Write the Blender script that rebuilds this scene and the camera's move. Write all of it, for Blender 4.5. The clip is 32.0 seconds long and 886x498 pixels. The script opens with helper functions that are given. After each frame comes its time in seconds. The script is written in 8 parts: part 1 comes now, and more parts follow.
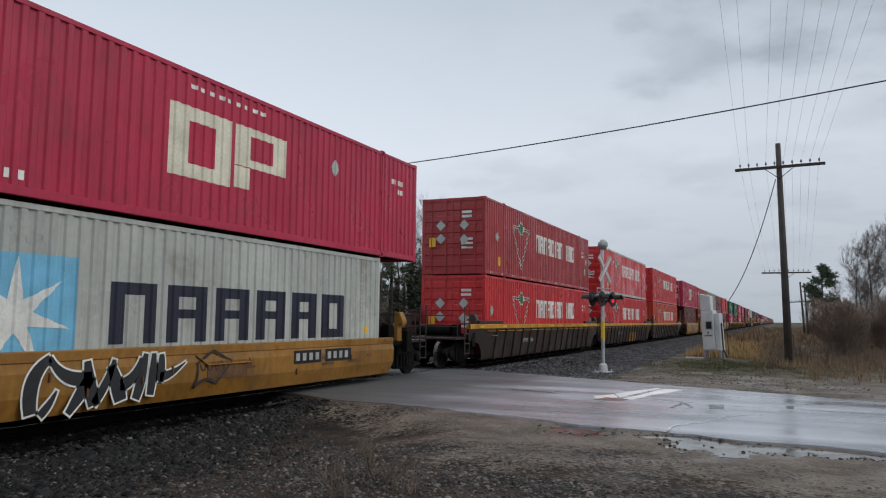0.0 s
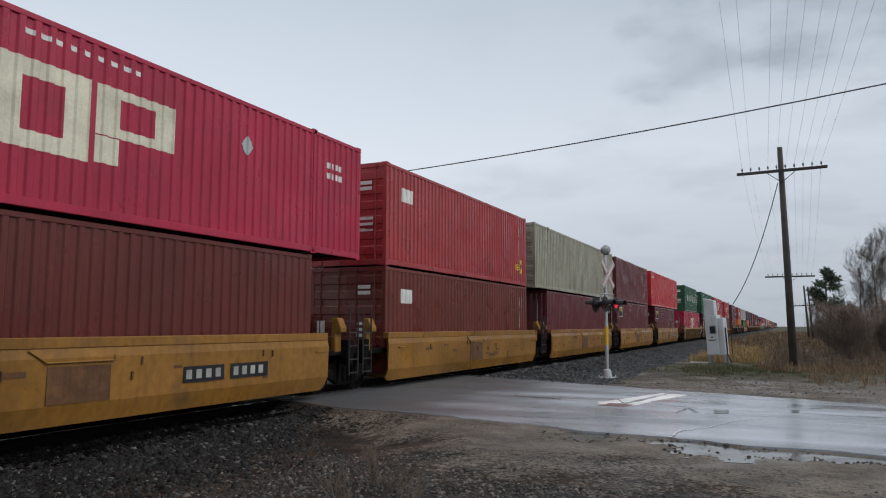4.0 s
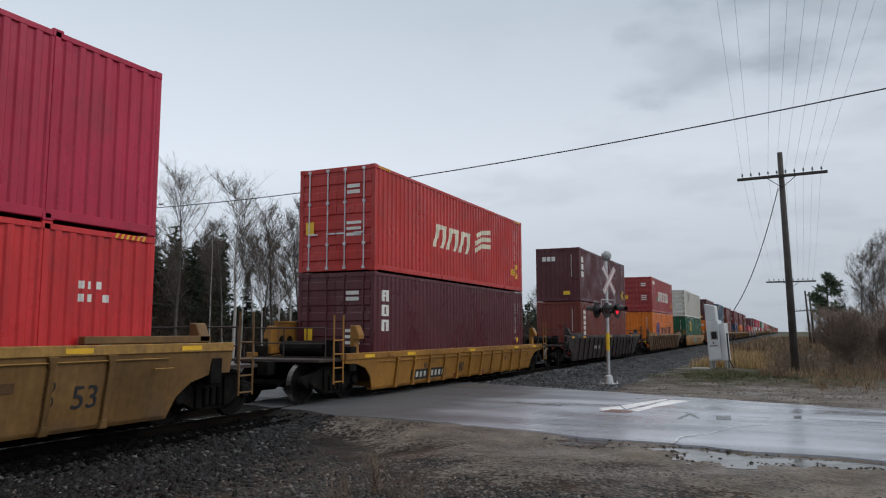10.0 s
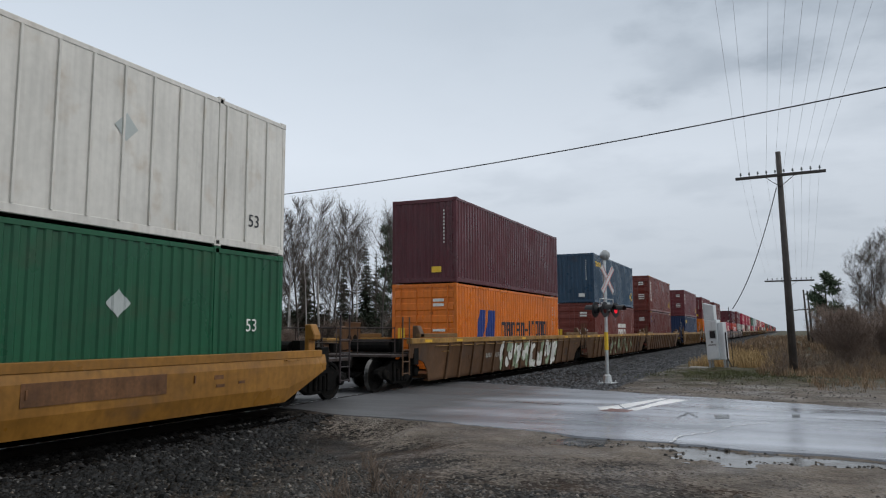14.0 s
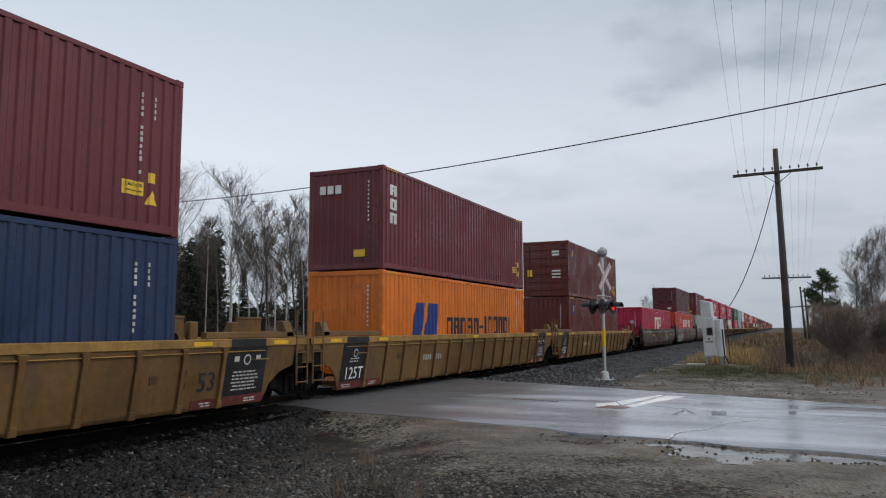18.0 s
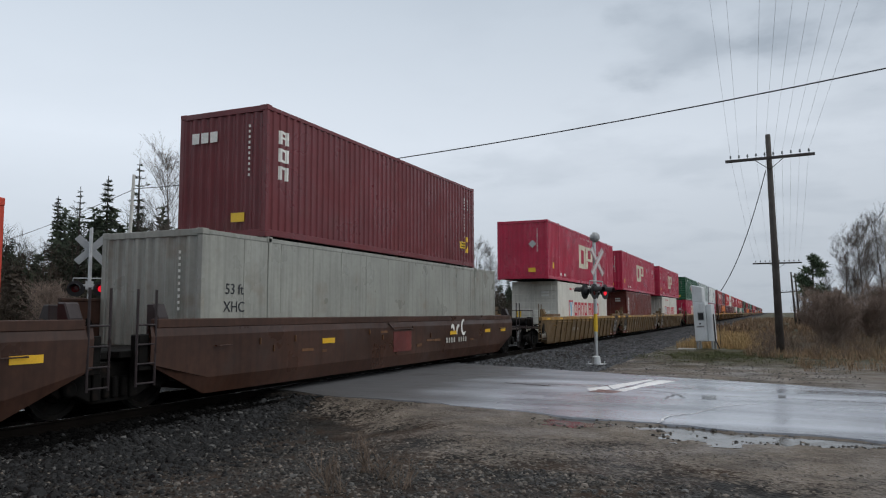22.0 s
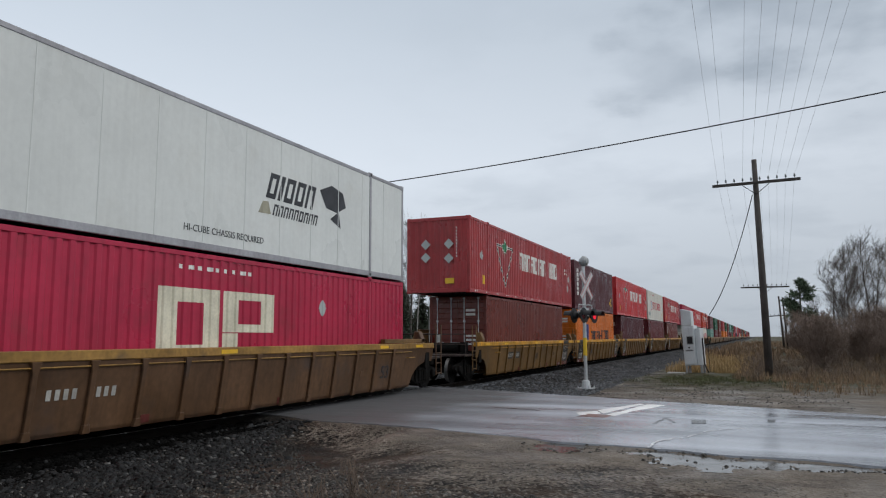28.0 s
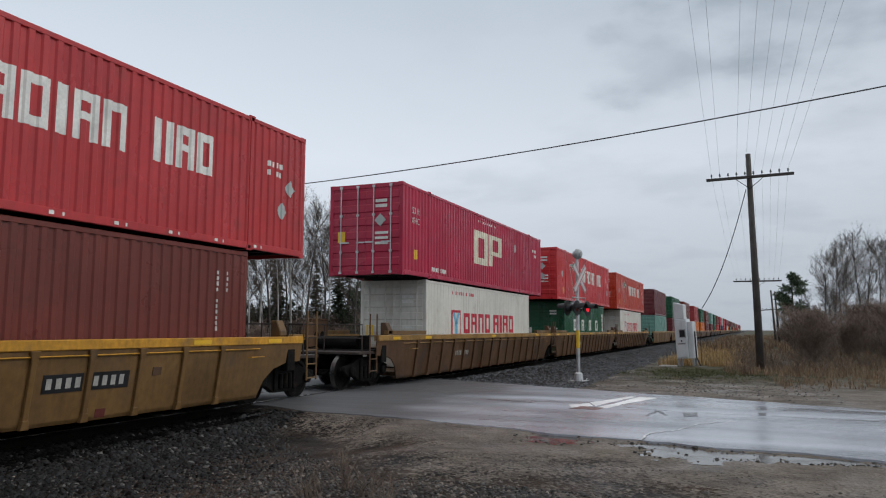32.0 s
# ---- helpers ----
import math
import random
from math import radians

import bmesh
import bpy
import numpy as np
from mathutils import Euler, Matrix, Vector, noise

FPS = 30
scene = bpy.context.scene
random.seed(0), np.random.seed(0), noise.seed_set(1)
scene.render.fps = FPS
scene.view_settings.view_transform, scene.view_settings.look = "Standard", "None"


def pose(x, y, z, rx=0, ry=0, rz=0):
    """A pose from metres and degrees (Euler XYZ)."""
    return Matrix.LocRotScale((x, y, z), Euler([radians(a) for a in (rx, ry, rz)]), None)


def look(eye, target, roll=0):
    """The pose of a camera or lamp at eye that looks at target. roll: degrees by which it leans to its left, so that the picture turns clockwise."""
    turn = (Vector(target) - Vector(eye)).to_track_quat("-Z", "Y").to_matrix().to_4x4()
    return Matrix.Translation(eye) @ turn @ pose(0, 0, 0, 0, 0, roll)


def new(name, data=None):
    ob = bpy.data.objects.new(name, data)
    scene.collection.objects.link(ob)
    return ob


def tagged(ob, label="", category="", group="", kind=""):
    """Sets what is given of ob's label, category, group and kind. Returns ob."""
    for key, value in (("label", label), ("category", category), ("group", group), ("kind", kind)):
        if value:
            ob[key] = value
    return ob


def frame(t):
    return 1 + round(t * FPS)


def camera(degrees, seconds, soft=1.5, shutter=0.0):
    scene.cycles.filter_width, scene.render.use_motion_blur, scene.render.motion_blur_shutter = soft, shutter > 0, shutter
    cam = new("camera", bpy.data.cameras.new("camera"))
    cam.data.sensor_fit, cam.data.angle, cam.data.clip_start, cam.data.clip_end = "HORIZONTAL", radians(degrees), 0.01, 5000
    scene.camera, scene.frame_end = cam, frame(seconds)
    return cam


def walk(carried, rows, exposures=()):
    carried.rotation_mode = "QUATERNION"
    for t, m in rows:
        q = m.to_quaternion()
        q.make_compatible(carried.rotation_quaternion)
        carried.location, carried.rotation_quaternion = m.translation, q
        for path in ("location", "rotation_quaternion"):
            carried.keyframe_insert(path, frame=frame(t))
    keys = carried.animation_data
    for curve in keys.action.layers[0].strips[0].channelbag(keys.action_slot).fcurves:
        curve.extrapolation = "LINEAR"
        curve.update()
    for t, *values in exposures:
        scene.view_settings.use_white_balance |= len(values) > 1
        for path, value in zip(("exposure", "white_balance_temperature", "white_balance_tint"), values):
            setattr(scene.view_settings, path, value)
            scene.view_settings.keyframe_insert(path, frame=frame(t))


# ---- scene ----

# ---- camera: hand-held on the road's shoulder, standing still and turning slightly ----
cam = camera(62.0, 32.0, soft=1.15)
EYE = (0.0, 0.0, 1.65)


def aim(yaw, pitch, roll):
    """Yaw to the left of the track's direction, pitch up, roll to the left."""
    return pose(*EYE) @ pose(0, 0, 0, 90 + pitch, 0, yaw) @ pose(0, 0, 0, 0, 0, roll)


walk(cam, [
    (0.0, aim(24.47, 5.38, 0.64)), (0.5, aim(24.39, 5.41, 0.65)), (1.0, aim(24.38, 5.46, 0.62)),
    (1.5, aim(24.41, 5.56, 0.45)), (2.0, aim(24.46, 5.61, 0.34)), (2.5, aim(24.52, 5.66, 0.20)),
    (3.0, aim(24.58, 5.74, 0.10)), (3.5, aim(24.65, 5.80, 0.14)), (5.5, aim(24.82, 6.22, 0.09)),
    (6.0, aim(24.83, 6.25, -0.02)), (6.5, aim(24.84, 6.23, -0.09)), (7.0, aim(24.84, 6.18, -0.12)),
    (7.5, aim(24.83, 6.14, -0.14)), (8.0, aim(24.82, 6.12, -0.08)), (8.5, aim(24.80, 6.15, -0.02)),
    (9.0, aim(24.77, 6.23, -0.06)), (9.5, aim(24.74, 6.36, -0.15)), (10.0, aim(24.73, 6.42, -0.09)),
    (10.5, aim(24.71, 6.49, -0.08)), (11.0, aim(24.70, 6.54, -0.09)), (11.5, aim(24.70, 6.55, -0.09)),
    (12.0, aim(24.71, 6.54, -0.10)), (12.5, aim(24.69, 6.50, -0.11)), (13.0, aim(24.64, 6.43, -0.12)),
    (13.5, aim(24.62, 6.38, -0.14)), (14.0, aim(24.62, 6.38, -0.16)), (14.5, aim(24.63, 6.39, -0.14)),
    (16.5, aim(24.64, 6.51, -0.10)), (17.0, aim(24.62, 6.43, -0.09)), (17.5, aim(24.55, 6.32, -0.09)),
    (18.0, aim(24.43, 6.14, -0.16)), (18.5, aim(24.32, 5.88, -0.19)), (19.0, aim(24.21, 5.56, -0.12)),
    (19.5, aim(24.11, 5.27, -0.08)), (20.0, aim(24.03, 5.05, -0.06)), (20.5, aim(24.00, 4.91, -0.06)),
    (21.0, aim(23.98, 4.83, -0.03)), (21.5, aim(23.93, 4.85, -0.04)), (22.0, aim(23.87, 4.96, -0.10)),
    (22.5, aim(23.79, 5.09, -0.05)), (23.0, aim(23.71, 5.26, 0.02)), (23.5, aim(23.64, 5.46, 0.12)),
    (24.0, aim(23.56, 5.71, 0.13)), (24.5, aim(23.47, 5.95, 0.12)), (25.0, aim(23.43, 6.15, 0.12)),
    (25.5, aim(23.41, 6.32, 0.12)), (27.5, aim(23.17, 6.65, -0.12)), (28.0, aim(23.04, 6.80, -0.12)),
    (28.5, aim(22.88, 6.98, -0.10)), (29.0, aim(22.76, 7.13, -0.02)), (29.5, aim(22.67, 7.18, 0.11)),
    (30.0, aim(22.62, 7.05, 0.21)), (30.5, aim(22.59, 6.80, 0.31)), (31.0, aim(22.57, 6.51, 0.30)),
    (31.5, aim(22.55, 6.29, 0.27)), (32.0, aim(22.57, 6.17, 0.24)),
], exposures=[(0.0, 0.0), (32.0, 0.0)])

# ---- light: a rainy, overcast afternoon ----
world = bpy.data.worlds.new("overcast_sky")
scene.world = world
world.use_nodes = True
_n, _l = world.node_tree.nodes, world.node_tree.links
_n.clear()
w_out = _n.new("ShaderNodeOutputWorld")
w_bg = _n.new("ShaderNodeBackground")
w_sky = _n.new("ShaderNodeTexSky")
w_sky.sky_type, w_sky.sun_disc = "NISHITA", False
w_sky.sun_elevation, w_sky.sun_rotation = radians(39), radians(76)
w_sky.air_density, w_sky.dust_density, w_sky.ozone_density = 1.0, 4.0, 1.0
w_co = _n.new("ShaderNodeTexCoord")
w_sep = _n.new("ShaderNodeSeparateXYZ")
_l.new(w_co.outputs["Generated"], w_sep.inputs[0])
w_ramp = _n.new("ShaderNodeValToRGB")           # overcast: a little brighter towards the zenith
for e in ((0.0, (0.505, 0.560, 0.625, 1)), (0.22, (0.520, 0.588, 0.670, 1)), (0.45, (0.545, 0.622, 0.715, 1)), (1.0, (0.74, 0.81, 0.90, 1))):
    el = w_ramp.color_ramp.elements.new(e[0]) if e[0] not in (0.0, 1.0) else w_ramp.color_ramp.elements[int(e[0])]
    el.color = e[1]
_l.new(w_sep.outputs["Z"], w_ramp.inputs[0])


def w_math(kind, x, y):
    p = _n.new("ShaderNodeMath")
    p.operation = kind
    for slot, v in enumerate((x, y)):
        if isinstance(v, (int, float)):
            p.inputs[slot].default_value = v
        else:
            _l.new(v, p.inputs[slot])
    return p.outputs[0]


def w_range(src, a, c, lo, hi, soft=False):
    r = _n.new("ShaderNodeMapRange")
    if soft:
        r.interpolation_type = "SMOOTHSTEP"
    for key, v in zip(("From Min", "From Max", "To Min", "To Max"), (a, c, lo, hi)):
        r.inputs[key].default_value = v
    _l.new(src, r.inputs[0])
    return r.outputs[0]


w_east = w_range(w_sep.outputs["X"], -0.75, 0.30, 1.05, 0.84)      # the cloud is thicker towards the east
# cloud deck: the view direction dropped on a flat layer
w_high = w_math("MAXIMUM", w_math("ADD", w_sep.outputs["Z"], 0.16), 0.03)
w_com = _n.new("ShaderNodeCombineXYZ")
_l.new(w_math("DIVIDE", w_sep.outputs["X"], w_high), w_com.inputs[0])
_l.new(w_math("DIVIDE", w_sep.outputs["Y"], w_high), w_com.inputs[1])
w_noise = _n.new("ShaderNodeTexNoise")
w_noise.inputs["Scale"].default_value, w_noise.inputs["Detail"].default_value, w_noise.inputs["Roughness"].default_value = 2.4, 6.0, 0.52
_l.new(w_com.outputs[0], w_noise.inputs["Vector"])
w_wisp = w_range(w_noise.outputs["Fac"], 0.36, 0.66, 0.25, 1.0)
w_cloud = w_math("MULTIPLY", w_range(w_noise.outputs["Fac"], 0.48, 0.66, 0.0, 0.20), w_range(w_sep.outputs["X"], -0.45, 0.0, 0.15, 1.0))
# three darker rags of cloud: bearing to the left of the track, height above the horizon, half sizes across and up, depth
for w_az, w_el, w_rx, w_rz, w_deep in ((-3.5, 23.0, 0.19, 0.12, 0.80), (6.5, 19.5, 0.13, 0.058, 0.60), (13.0, 11.5, 0.20, 0.045, 0.22)):
    w_off = _n.new("ShaderNodeVectorMath"); w_off.operation = "SUBTRACT"
    w_off.inputs[1].default_value = (-math.sin(radians(w_az)) * math.cos(radians(w_el)), math.cos(radians(w_az)) * math.cos(radians(w_el)), math.sin(radians(w_el)))
    _l.new(w_co.outputs["Generated"], w_off.inputs[0])
    w_div = _n.new("ShaderNodeVectorMath"); w_div.operation = "DIVIDE"; w_div.inputs[1].default_value = (w_rx, 0.5, w_rz)
    _l.new(w_off.outputs[0], w_div.inputs[0])
    w_len = _n.new("ShaderNodeVectorMath"); w_len.operation = "LENGTH"
    _l.new(w_div.outputs[0], w_len.inputs[0])
    w_ragged = w_math("ADD", w_len.outputs["Value"], w_range(w_noise.outputs["Fac"], 0.35, 0.65, 0.42, -0.42))
    w_cloud = w_math("MAXIMUM", w_cloud, w_math("MULTIPLY", w_range(w_ragged, 1.05, 0.25, 0.0, w_deep, True), w_wisp))
w_mix = _n.new("ShaderNodeMix"); w_mix.data_type = "RGBA"
w_mix.inputs["B"].default_value = (0.29, 0.345, 0.415, 1)
_l.new(w_cloud, w_mix.inputs["Factor"])
w_thick = _n.new("ShaderNodeVectorMath"); w_thick.operation = "SCALE"
_l.new(w_ramp.outputs[0], w_thick.inputs[0]); _l.new(w_east, w_thick.inputs["Scale"])
_l.new(w_thick.outputs[0], w_mix.inputs["A"])
w_mul = _n.new("ShaderNodeMix"); w_mul.data_type = "RGBA"; w_mul.blend_type = "MIX"
w_mul.inputs["Factor"].default_value = 0.97
w_dim = _n.new("ShaderNodeVectorMath"); w_dim.operation = "SCALE"; w_dim.inputs["Scale"].default_value = 0.05
_l.new(w_sky.outputs[0], w_dim.inputs[0])
_l.new(w_dim.outputs[0], w_mul.inputs["A"]); _l.new(w_mix.outputs["Result"], w_mul.inputs["B"])
_l.new(w_mul.outputs["Result"], w_bg.inputs["Color"])
w_bg.inputs["Strength"].default_value = 1.0
_l.new(w_bg.outputs[0], w_out.inputs[0])

sun = new("sun", bpy.data.lights.new("sun", "SUN"))
sun.data.energy, sun.data.angle, sun.data.color = 1.1, radians(40), (1.0, 0.98, 0.95)
sun.matrix_world = look((40, 10, 33), (0, 0, 0))

# ---- materials ----
def mat(name, rgb, rough=0.6, metal=0.0, var=0.25, scale=3.0, grain=40.0, bump=0.0, streak=0.0, stain=None, stain_amount=0.0,
        wet=0.0, spread=0.0, emit=0.0, spec=0.5, island=0.0):
    """A weathered surface: two scales of tone, vertical streaks, stains of a second colour, patchy gloss and a fine relief."""
    m = bpy.data.materials.new(name)
    m.use_nodes = True
    n, l = m.node_tree.nodes, m.node_tree.links
    b = n["Principled BSDF"]
    b.inputs["Metallic"].default_value = metal
    b.inputs["Specular IOR Level"].default_value = spec
    co = n.new("ShaderNodeTexCoord")
    oi = n.new("ShaderNodeObjectInfo")
    off = n.new("ShaderNodeVectorMath"); off.operation = "MULTIPLY_ADD"
    off.inputs[1].default_value = (1, 1, 1)
    rs = n.new("ShaderNodeVectorMath"); rs.operation = "SCALE"; rs.inputs["Scale"].default_value = 1.0
    cmb = n.new("ShaderNodeCombineXYZ")
    k = n.new("ShaderNodeMath"); k.operation = "MULTIPLY"; k.inputs[1].default_value = 37.0
    l.new(oi.outputs["Random"], k.inputs[0])
    for i in range(3):
        l.new(k.outputs[0], cmb.inputs[i])
    l.new(co.outputs["Object"], off.inputs[0]); l.new(cmb.outputs[0], off.inputs[2])
    vec = off.outputs[0]

    def noise_tex(s, detail=4.0, stretch=None):
        t = n.new("ShaderNodeTexNoise")
        t.inputs["Scale"].default_value, t.inputs["Detail"].default_value = s, detail
        if stretch:
            mp = n.new("ShaderNodeMapping"); mp.inputs["Scale"].default_value = stretch
            l.new(vec, mp.inputs[0]); l.new(mp.outputs[0], t.inputs["Vector"])
        else:
            l.new(vec, t.inputs["Vector"])
        return t.outputs["Fac"]

    def ranged(src, a, c, lo, hi):
        r = n.new("ShaderNodeMapRange")
        for key, v in zip(("From Min", "From Max", "To Min", "To Max"), (a, c, lo, hi)):
            r.inputs[key].default_value = v
        l.new(src, r.inputs[0])
        return r.outputs[0]

    def times(x, y):
        p = n.new("ShaderNodeMath"); p.operation = "MULTIPLY"
        l.new(x, p.inputs[0]); l.new(y, p.inputs[1])
        return p.outputs[0]
    broad, fine = noise_tex(scale), noise_tex(grain, 3.0)
    tone = times(ranged(broad, 0.3, 0.7, 1 - var, 1 + var * 0.6), ranged(fine, 0.3, 0.7, 1 - var * 0.5, 1 + var * 0.35))
    if streak:
        tone = times(tone, ranged(noise_tex(1.0, 5.0, (9.0, 9.0, 0.55)), 0.45, 0.75, 1.0, 1 - streak))
    if spread:
        tone = times(tone, ranged(oi.outputs["Random"], 0, 1, 1 - spread, 1 + spread))
    if island:
        geo = n.new("ShaderNodeNewGeometry")
        tone = times(tone, ranged(geo.outputs["Random Per Island"], 0, 1, 1 - island, 1 + island))
    base = n.new("ShaderNodeVectorMath"); base.operation = "SCALE"
    base.inputs[0].default_value = rgb
    l.new(tone, base.inputs["Scale"])
    colour = base.outputs[0]
    if stain:
        mask = times(ranged(noise_tex(scale * 1.7, 6.0), 0.56, 0.72, 0, 1), ranged(noise_tex(grain * 0.4, 4.0), 0.35, 0.6, 0.25, 1))
        mx = n.new("ShaderNodeMix"); mx.data_type = "RGBA"
        mx.inputs["B"].default_value = (*stain, 1)
        am = n.new("ShaderNodeMath"); am.operation = "MULTIPLY"; am.inputs[1].default_value = stain_amount
        l.new(mask, am.inputs[0]); l.new(am.outputs[0], mx.inputs["Factor"]); l.new(colour, mx.inputs["A"])
        colour = mx.outputs["Result"]
    l.new(colour, b.inputs["Base Color"])
    l.new(ranged(noise_tex(scale * 1.3, 5.0), 0.35, 0.65, max(0.04, rough - 0.12 - wet), min(1.0, rough + 0.12)), b.inputs["Roughness"])
    if bump:
        bp = n.new("ShaderNodeBump"); bp.inputs["Strength"].default_value, bp.inputs["Distance"].default_value = 0.6, bump
        l.new(fine, bp.inputs["Height"]); l.new(bp.outputs[0], b.inputs["Normal"])
    if emit:
        b.inputs["Emission Color"].default_value = (*rgb, 1)
        b.inputs["Emission Strength"].default_value = emit
    return m


PAINTS = {}


def paint(name, rgb, streak=0.20, stain=(0.075, 0.035, 0.022), amount=0.28, rough=0.44):
    """Container paint: faded, streaked by rain, with a little rust."""
    if name not in PAINTS:
        PAINTS[name] = mat("paint_" + name, rgb, rough, 0.0, 0.15, 0.7, 9.0, 0.0006, streak, stain, amount, 0.10, spec=0.42)
    return PAINTS[name]


CRIMSON = paint("crimson", (0.43, 0.016, 0.056), 0.2)
BRIGHT_RED = paint("bright_red", (0.56, 0.028, 0.032))
FADED_RED = paint("faded_red", (0.37, 0.038, 0.042))
ORANGE_RED = paint("orange_red", (0.52, 0.050, 0.022))
SIGNAL_RED = paint("signal_red", (0.44, 0.028, 0.024))
DULL_RED = paint("dull_red", (0.33, 0.035, 0.035))
MAROON = paint("maroon", (0.140, 0.022, 0.027))
PLUM = paint("dark_maroon", (0.092, 0.018, 0.025))
WORN_RED = paint("worn_red", (0.45, 0.034, 0.037))
BROWN = paint("red_brown", (0.125, 0.020, 0.014))
RUSTY = paint("brick_brown", (0.155, 0.030, 0.020))
ORANGE = paint("orange", (0.66, 0.165, 0.012), 0.18)
GREEN = paint("deep_green", (0.006, 0.085, 0.036), 0.2)
BOTTLE_GREEN = paint("bottle_green", (0.008, 0.085, 0.036), 0.2)
TEAL = paint("pale_green", (0.16, 0.33, 0.28), 0.3)
NAVY = paint("navy_blue", (0.010, 0.028, 0.085), 0.2)
SLATE_BLUE = paint("slate_blue", (0.025, 0.065, 0.115), 0.25)
GREY = paint("light_grey", (0.44, 0.455, 0.42), 0.22, (0.16, 0.10, 0.06), 0.45)
SAGE = paint("grey_green", (0.33, 0.39, 0.38), 0.25, (0.2, 0.17, 0.13), 0.25)
TAN = paint("dirty_tan", (0.36, 0.345, 0.26), 0.5, (0.12, 0.10, 0.06), 0.55)
CREAM = mat("paint_weathered_white", (0.66, 0.645, 0.585), 0.5, 0, 0.10, 0.7, 9.0, 0.0006, 0.16, (0.30, 0.18, 0.09), 0.35, 0.1, spec=0.28)
SOILED = mat("paint_soiled_white", (0.66, 0.645, 0.60), 0.5, 0, 0.10, 0.8, 9.0, 0.0006, 0.14, (0.34, 0.22, 0.11), 0.45, 0.1, spec=0.28)
CLEAN = mat("paint_clean_white", (0.66, 0.685, 0.67), 0.42, 0, 0.07, 0.5, 9.0, 0.0003, 0.05, (0.35, 0.30, 0.22), 0.15, 0.08, spec=0.28)
KHAKI = paint("khaki_grey", (0.29, 0.295, 0.265), 0.30, (0.16, 0.115, 0.075), 0.5)
CAR_YELLOW = mat("car_yellow", (0.295, 0.140, 0.028), 0.5, 0, 0.32, 0.6, 8.0, 0.001, 0.2, (0.12, 0.07, 0.04), 0.7, 0.12, spec=0.3)
CAR_TAN = mat("car_tan", (0.168, 0.094, 0.035), 0.55, 0, 0.32, 0.6, 8.0, 0.001, 0.2, (0.085, 0.06, 0.045), 0.75, 0.12, spec=0.3)
CAR_OLIVE = mat("car_olive", (0.155, 0.102, 0.052), 0.55, 0, 0.32, 0.6, 8.0, 0.001, 0.2, (0.07, 0.055, 0.045), 0.75, 0.12, spec=0.3)
CAR_GRIME = mat("car_grime", (0.048, 0.034, 0.030), 0.55, 0, 0.35, 0.6, 8.0, 0.001, 0.2, (0.10, 0.085, 0.07), 0.35, 0.12, spec=0.3)
CAR_DRAB = mat("car_drab", (0.112, 0.060, 0.031), 0.55, 0, 0.35, 0.6, 8.0, 0.001, 0.25, (0.06, 0.045, 0.04), 0.8, 0.12, spec=0.3)
CAR_BROWN = mat("car_brown", (0.056, 0.026, 0.017), 0.5, 0, 0.35, 0.6, 8.0, 0.001, 0.35, (0.05, 0.035, 0.03), 0.7, 0.12, spec=0.3)
CAR_DARK = mat("car_dark", (0.034, 0.025, 0.026), 0.5, 0, 0.35, 0.6, 8.0, 0.001, 0.35, (0.03, 0.025, 0.022), 0.7, 0.12, spec=0.3)
CHORD_YELLOW = mat("chord_yellow", (0.55, 0.27, 0.03), 0.5, 0, 0.35, 1.5, 12.0, 0.001, 0.2, (0.14, 0.09, 0.05), 0.8, 0.1, spec=0.3)
REFLECTOR = mat("reflector_yellow", (0.72, 0.42, 0.02), 0.4, 0, 0.15)
CHORD_TAN = mat("chord_tan", (0.32, 0.18, 0.050), 0.5, 0, 0.35, 1.5, 12.0, 0.001, 0.2, (0.12, 0.08, 0.045), 0.7, 0.1, spec=0.3)
RUST_FILM = mat("rust_film", (0.150, 0.072, 0.032), 0.6, 0, 0.35, 3.0, 16.0, 0, 0.3, (0.08, 0.04, 0.025), 0.7, spec=0.3)
OXIDE = mat("oxide_red", (0.13, 0.030, 0.026), 0.6, 0, 0.3, 2.0, 14.0, spec=0.3)
BLACK = mat("black_paint", (0.018, 0.018, 0.020), 0.45, 0, 0.3, 2.0, 12.0, spec=0.3)
IRON = mat("sooty_iron", (0.006, 0.0055, 0.005), 0.75, 0.0, 0.4, 3.0, 25.0, 0.002, 0, (0.05, 0.03, 0.02), 0.3, spec=0.12)
TREAD = mat("bright_tread", (0.13, 0.128, 0.125), 0.35, 1.0, 0.15)
GALV = mat("galvanised_steel", (0.55, 0.57, 0.58), 0.42, 0.7, 0.15, 4.0, 30.0, 0, 0.15)
ALLOY = mat("dull_alloy", (0.36, 0.36, 0.385), 0.45, 0.3, 0.2, 2.0, 20.0, 0, 0.2)
STENCIL = mat("white_stencil", (0.74, 0.74, 0.70), 0.5, 0, 0.2, 2.0, 20.0)
CREAM_STENCIL = mat("cream_stencil", (0.70, 0.66, 0.52), 0.5, 0, 0.2, 2.0, 20.0)
DARK_STENCIL = mat("dark_stencil", (0.020, 0.022, 0.028), 0.5, 0, 0.25, 2.0, 20.0)
BLUE_STENCIL = mat("navy_stencil", (0.010, 0.013, 0.030), 0.5, 0, 0.25, 2.0, 20.0)
ROYAL = mat("royal_blue", (0.010, 0.035, 0.20), 0.45, 0, 0.2)
SKY_BLUE = mat("sky_blue", (0.17, 0.46, 0.66), 0.45, 0, 0.15)
RED_STENCIL = mat("red_stencil", (0.50, 0.016, 0.040), 0.45, 0, 0.15)
LEAF_GREEN = mat("leaf_green", (0.010, 0.19, 0.075), 0.45, 0, 0.15)
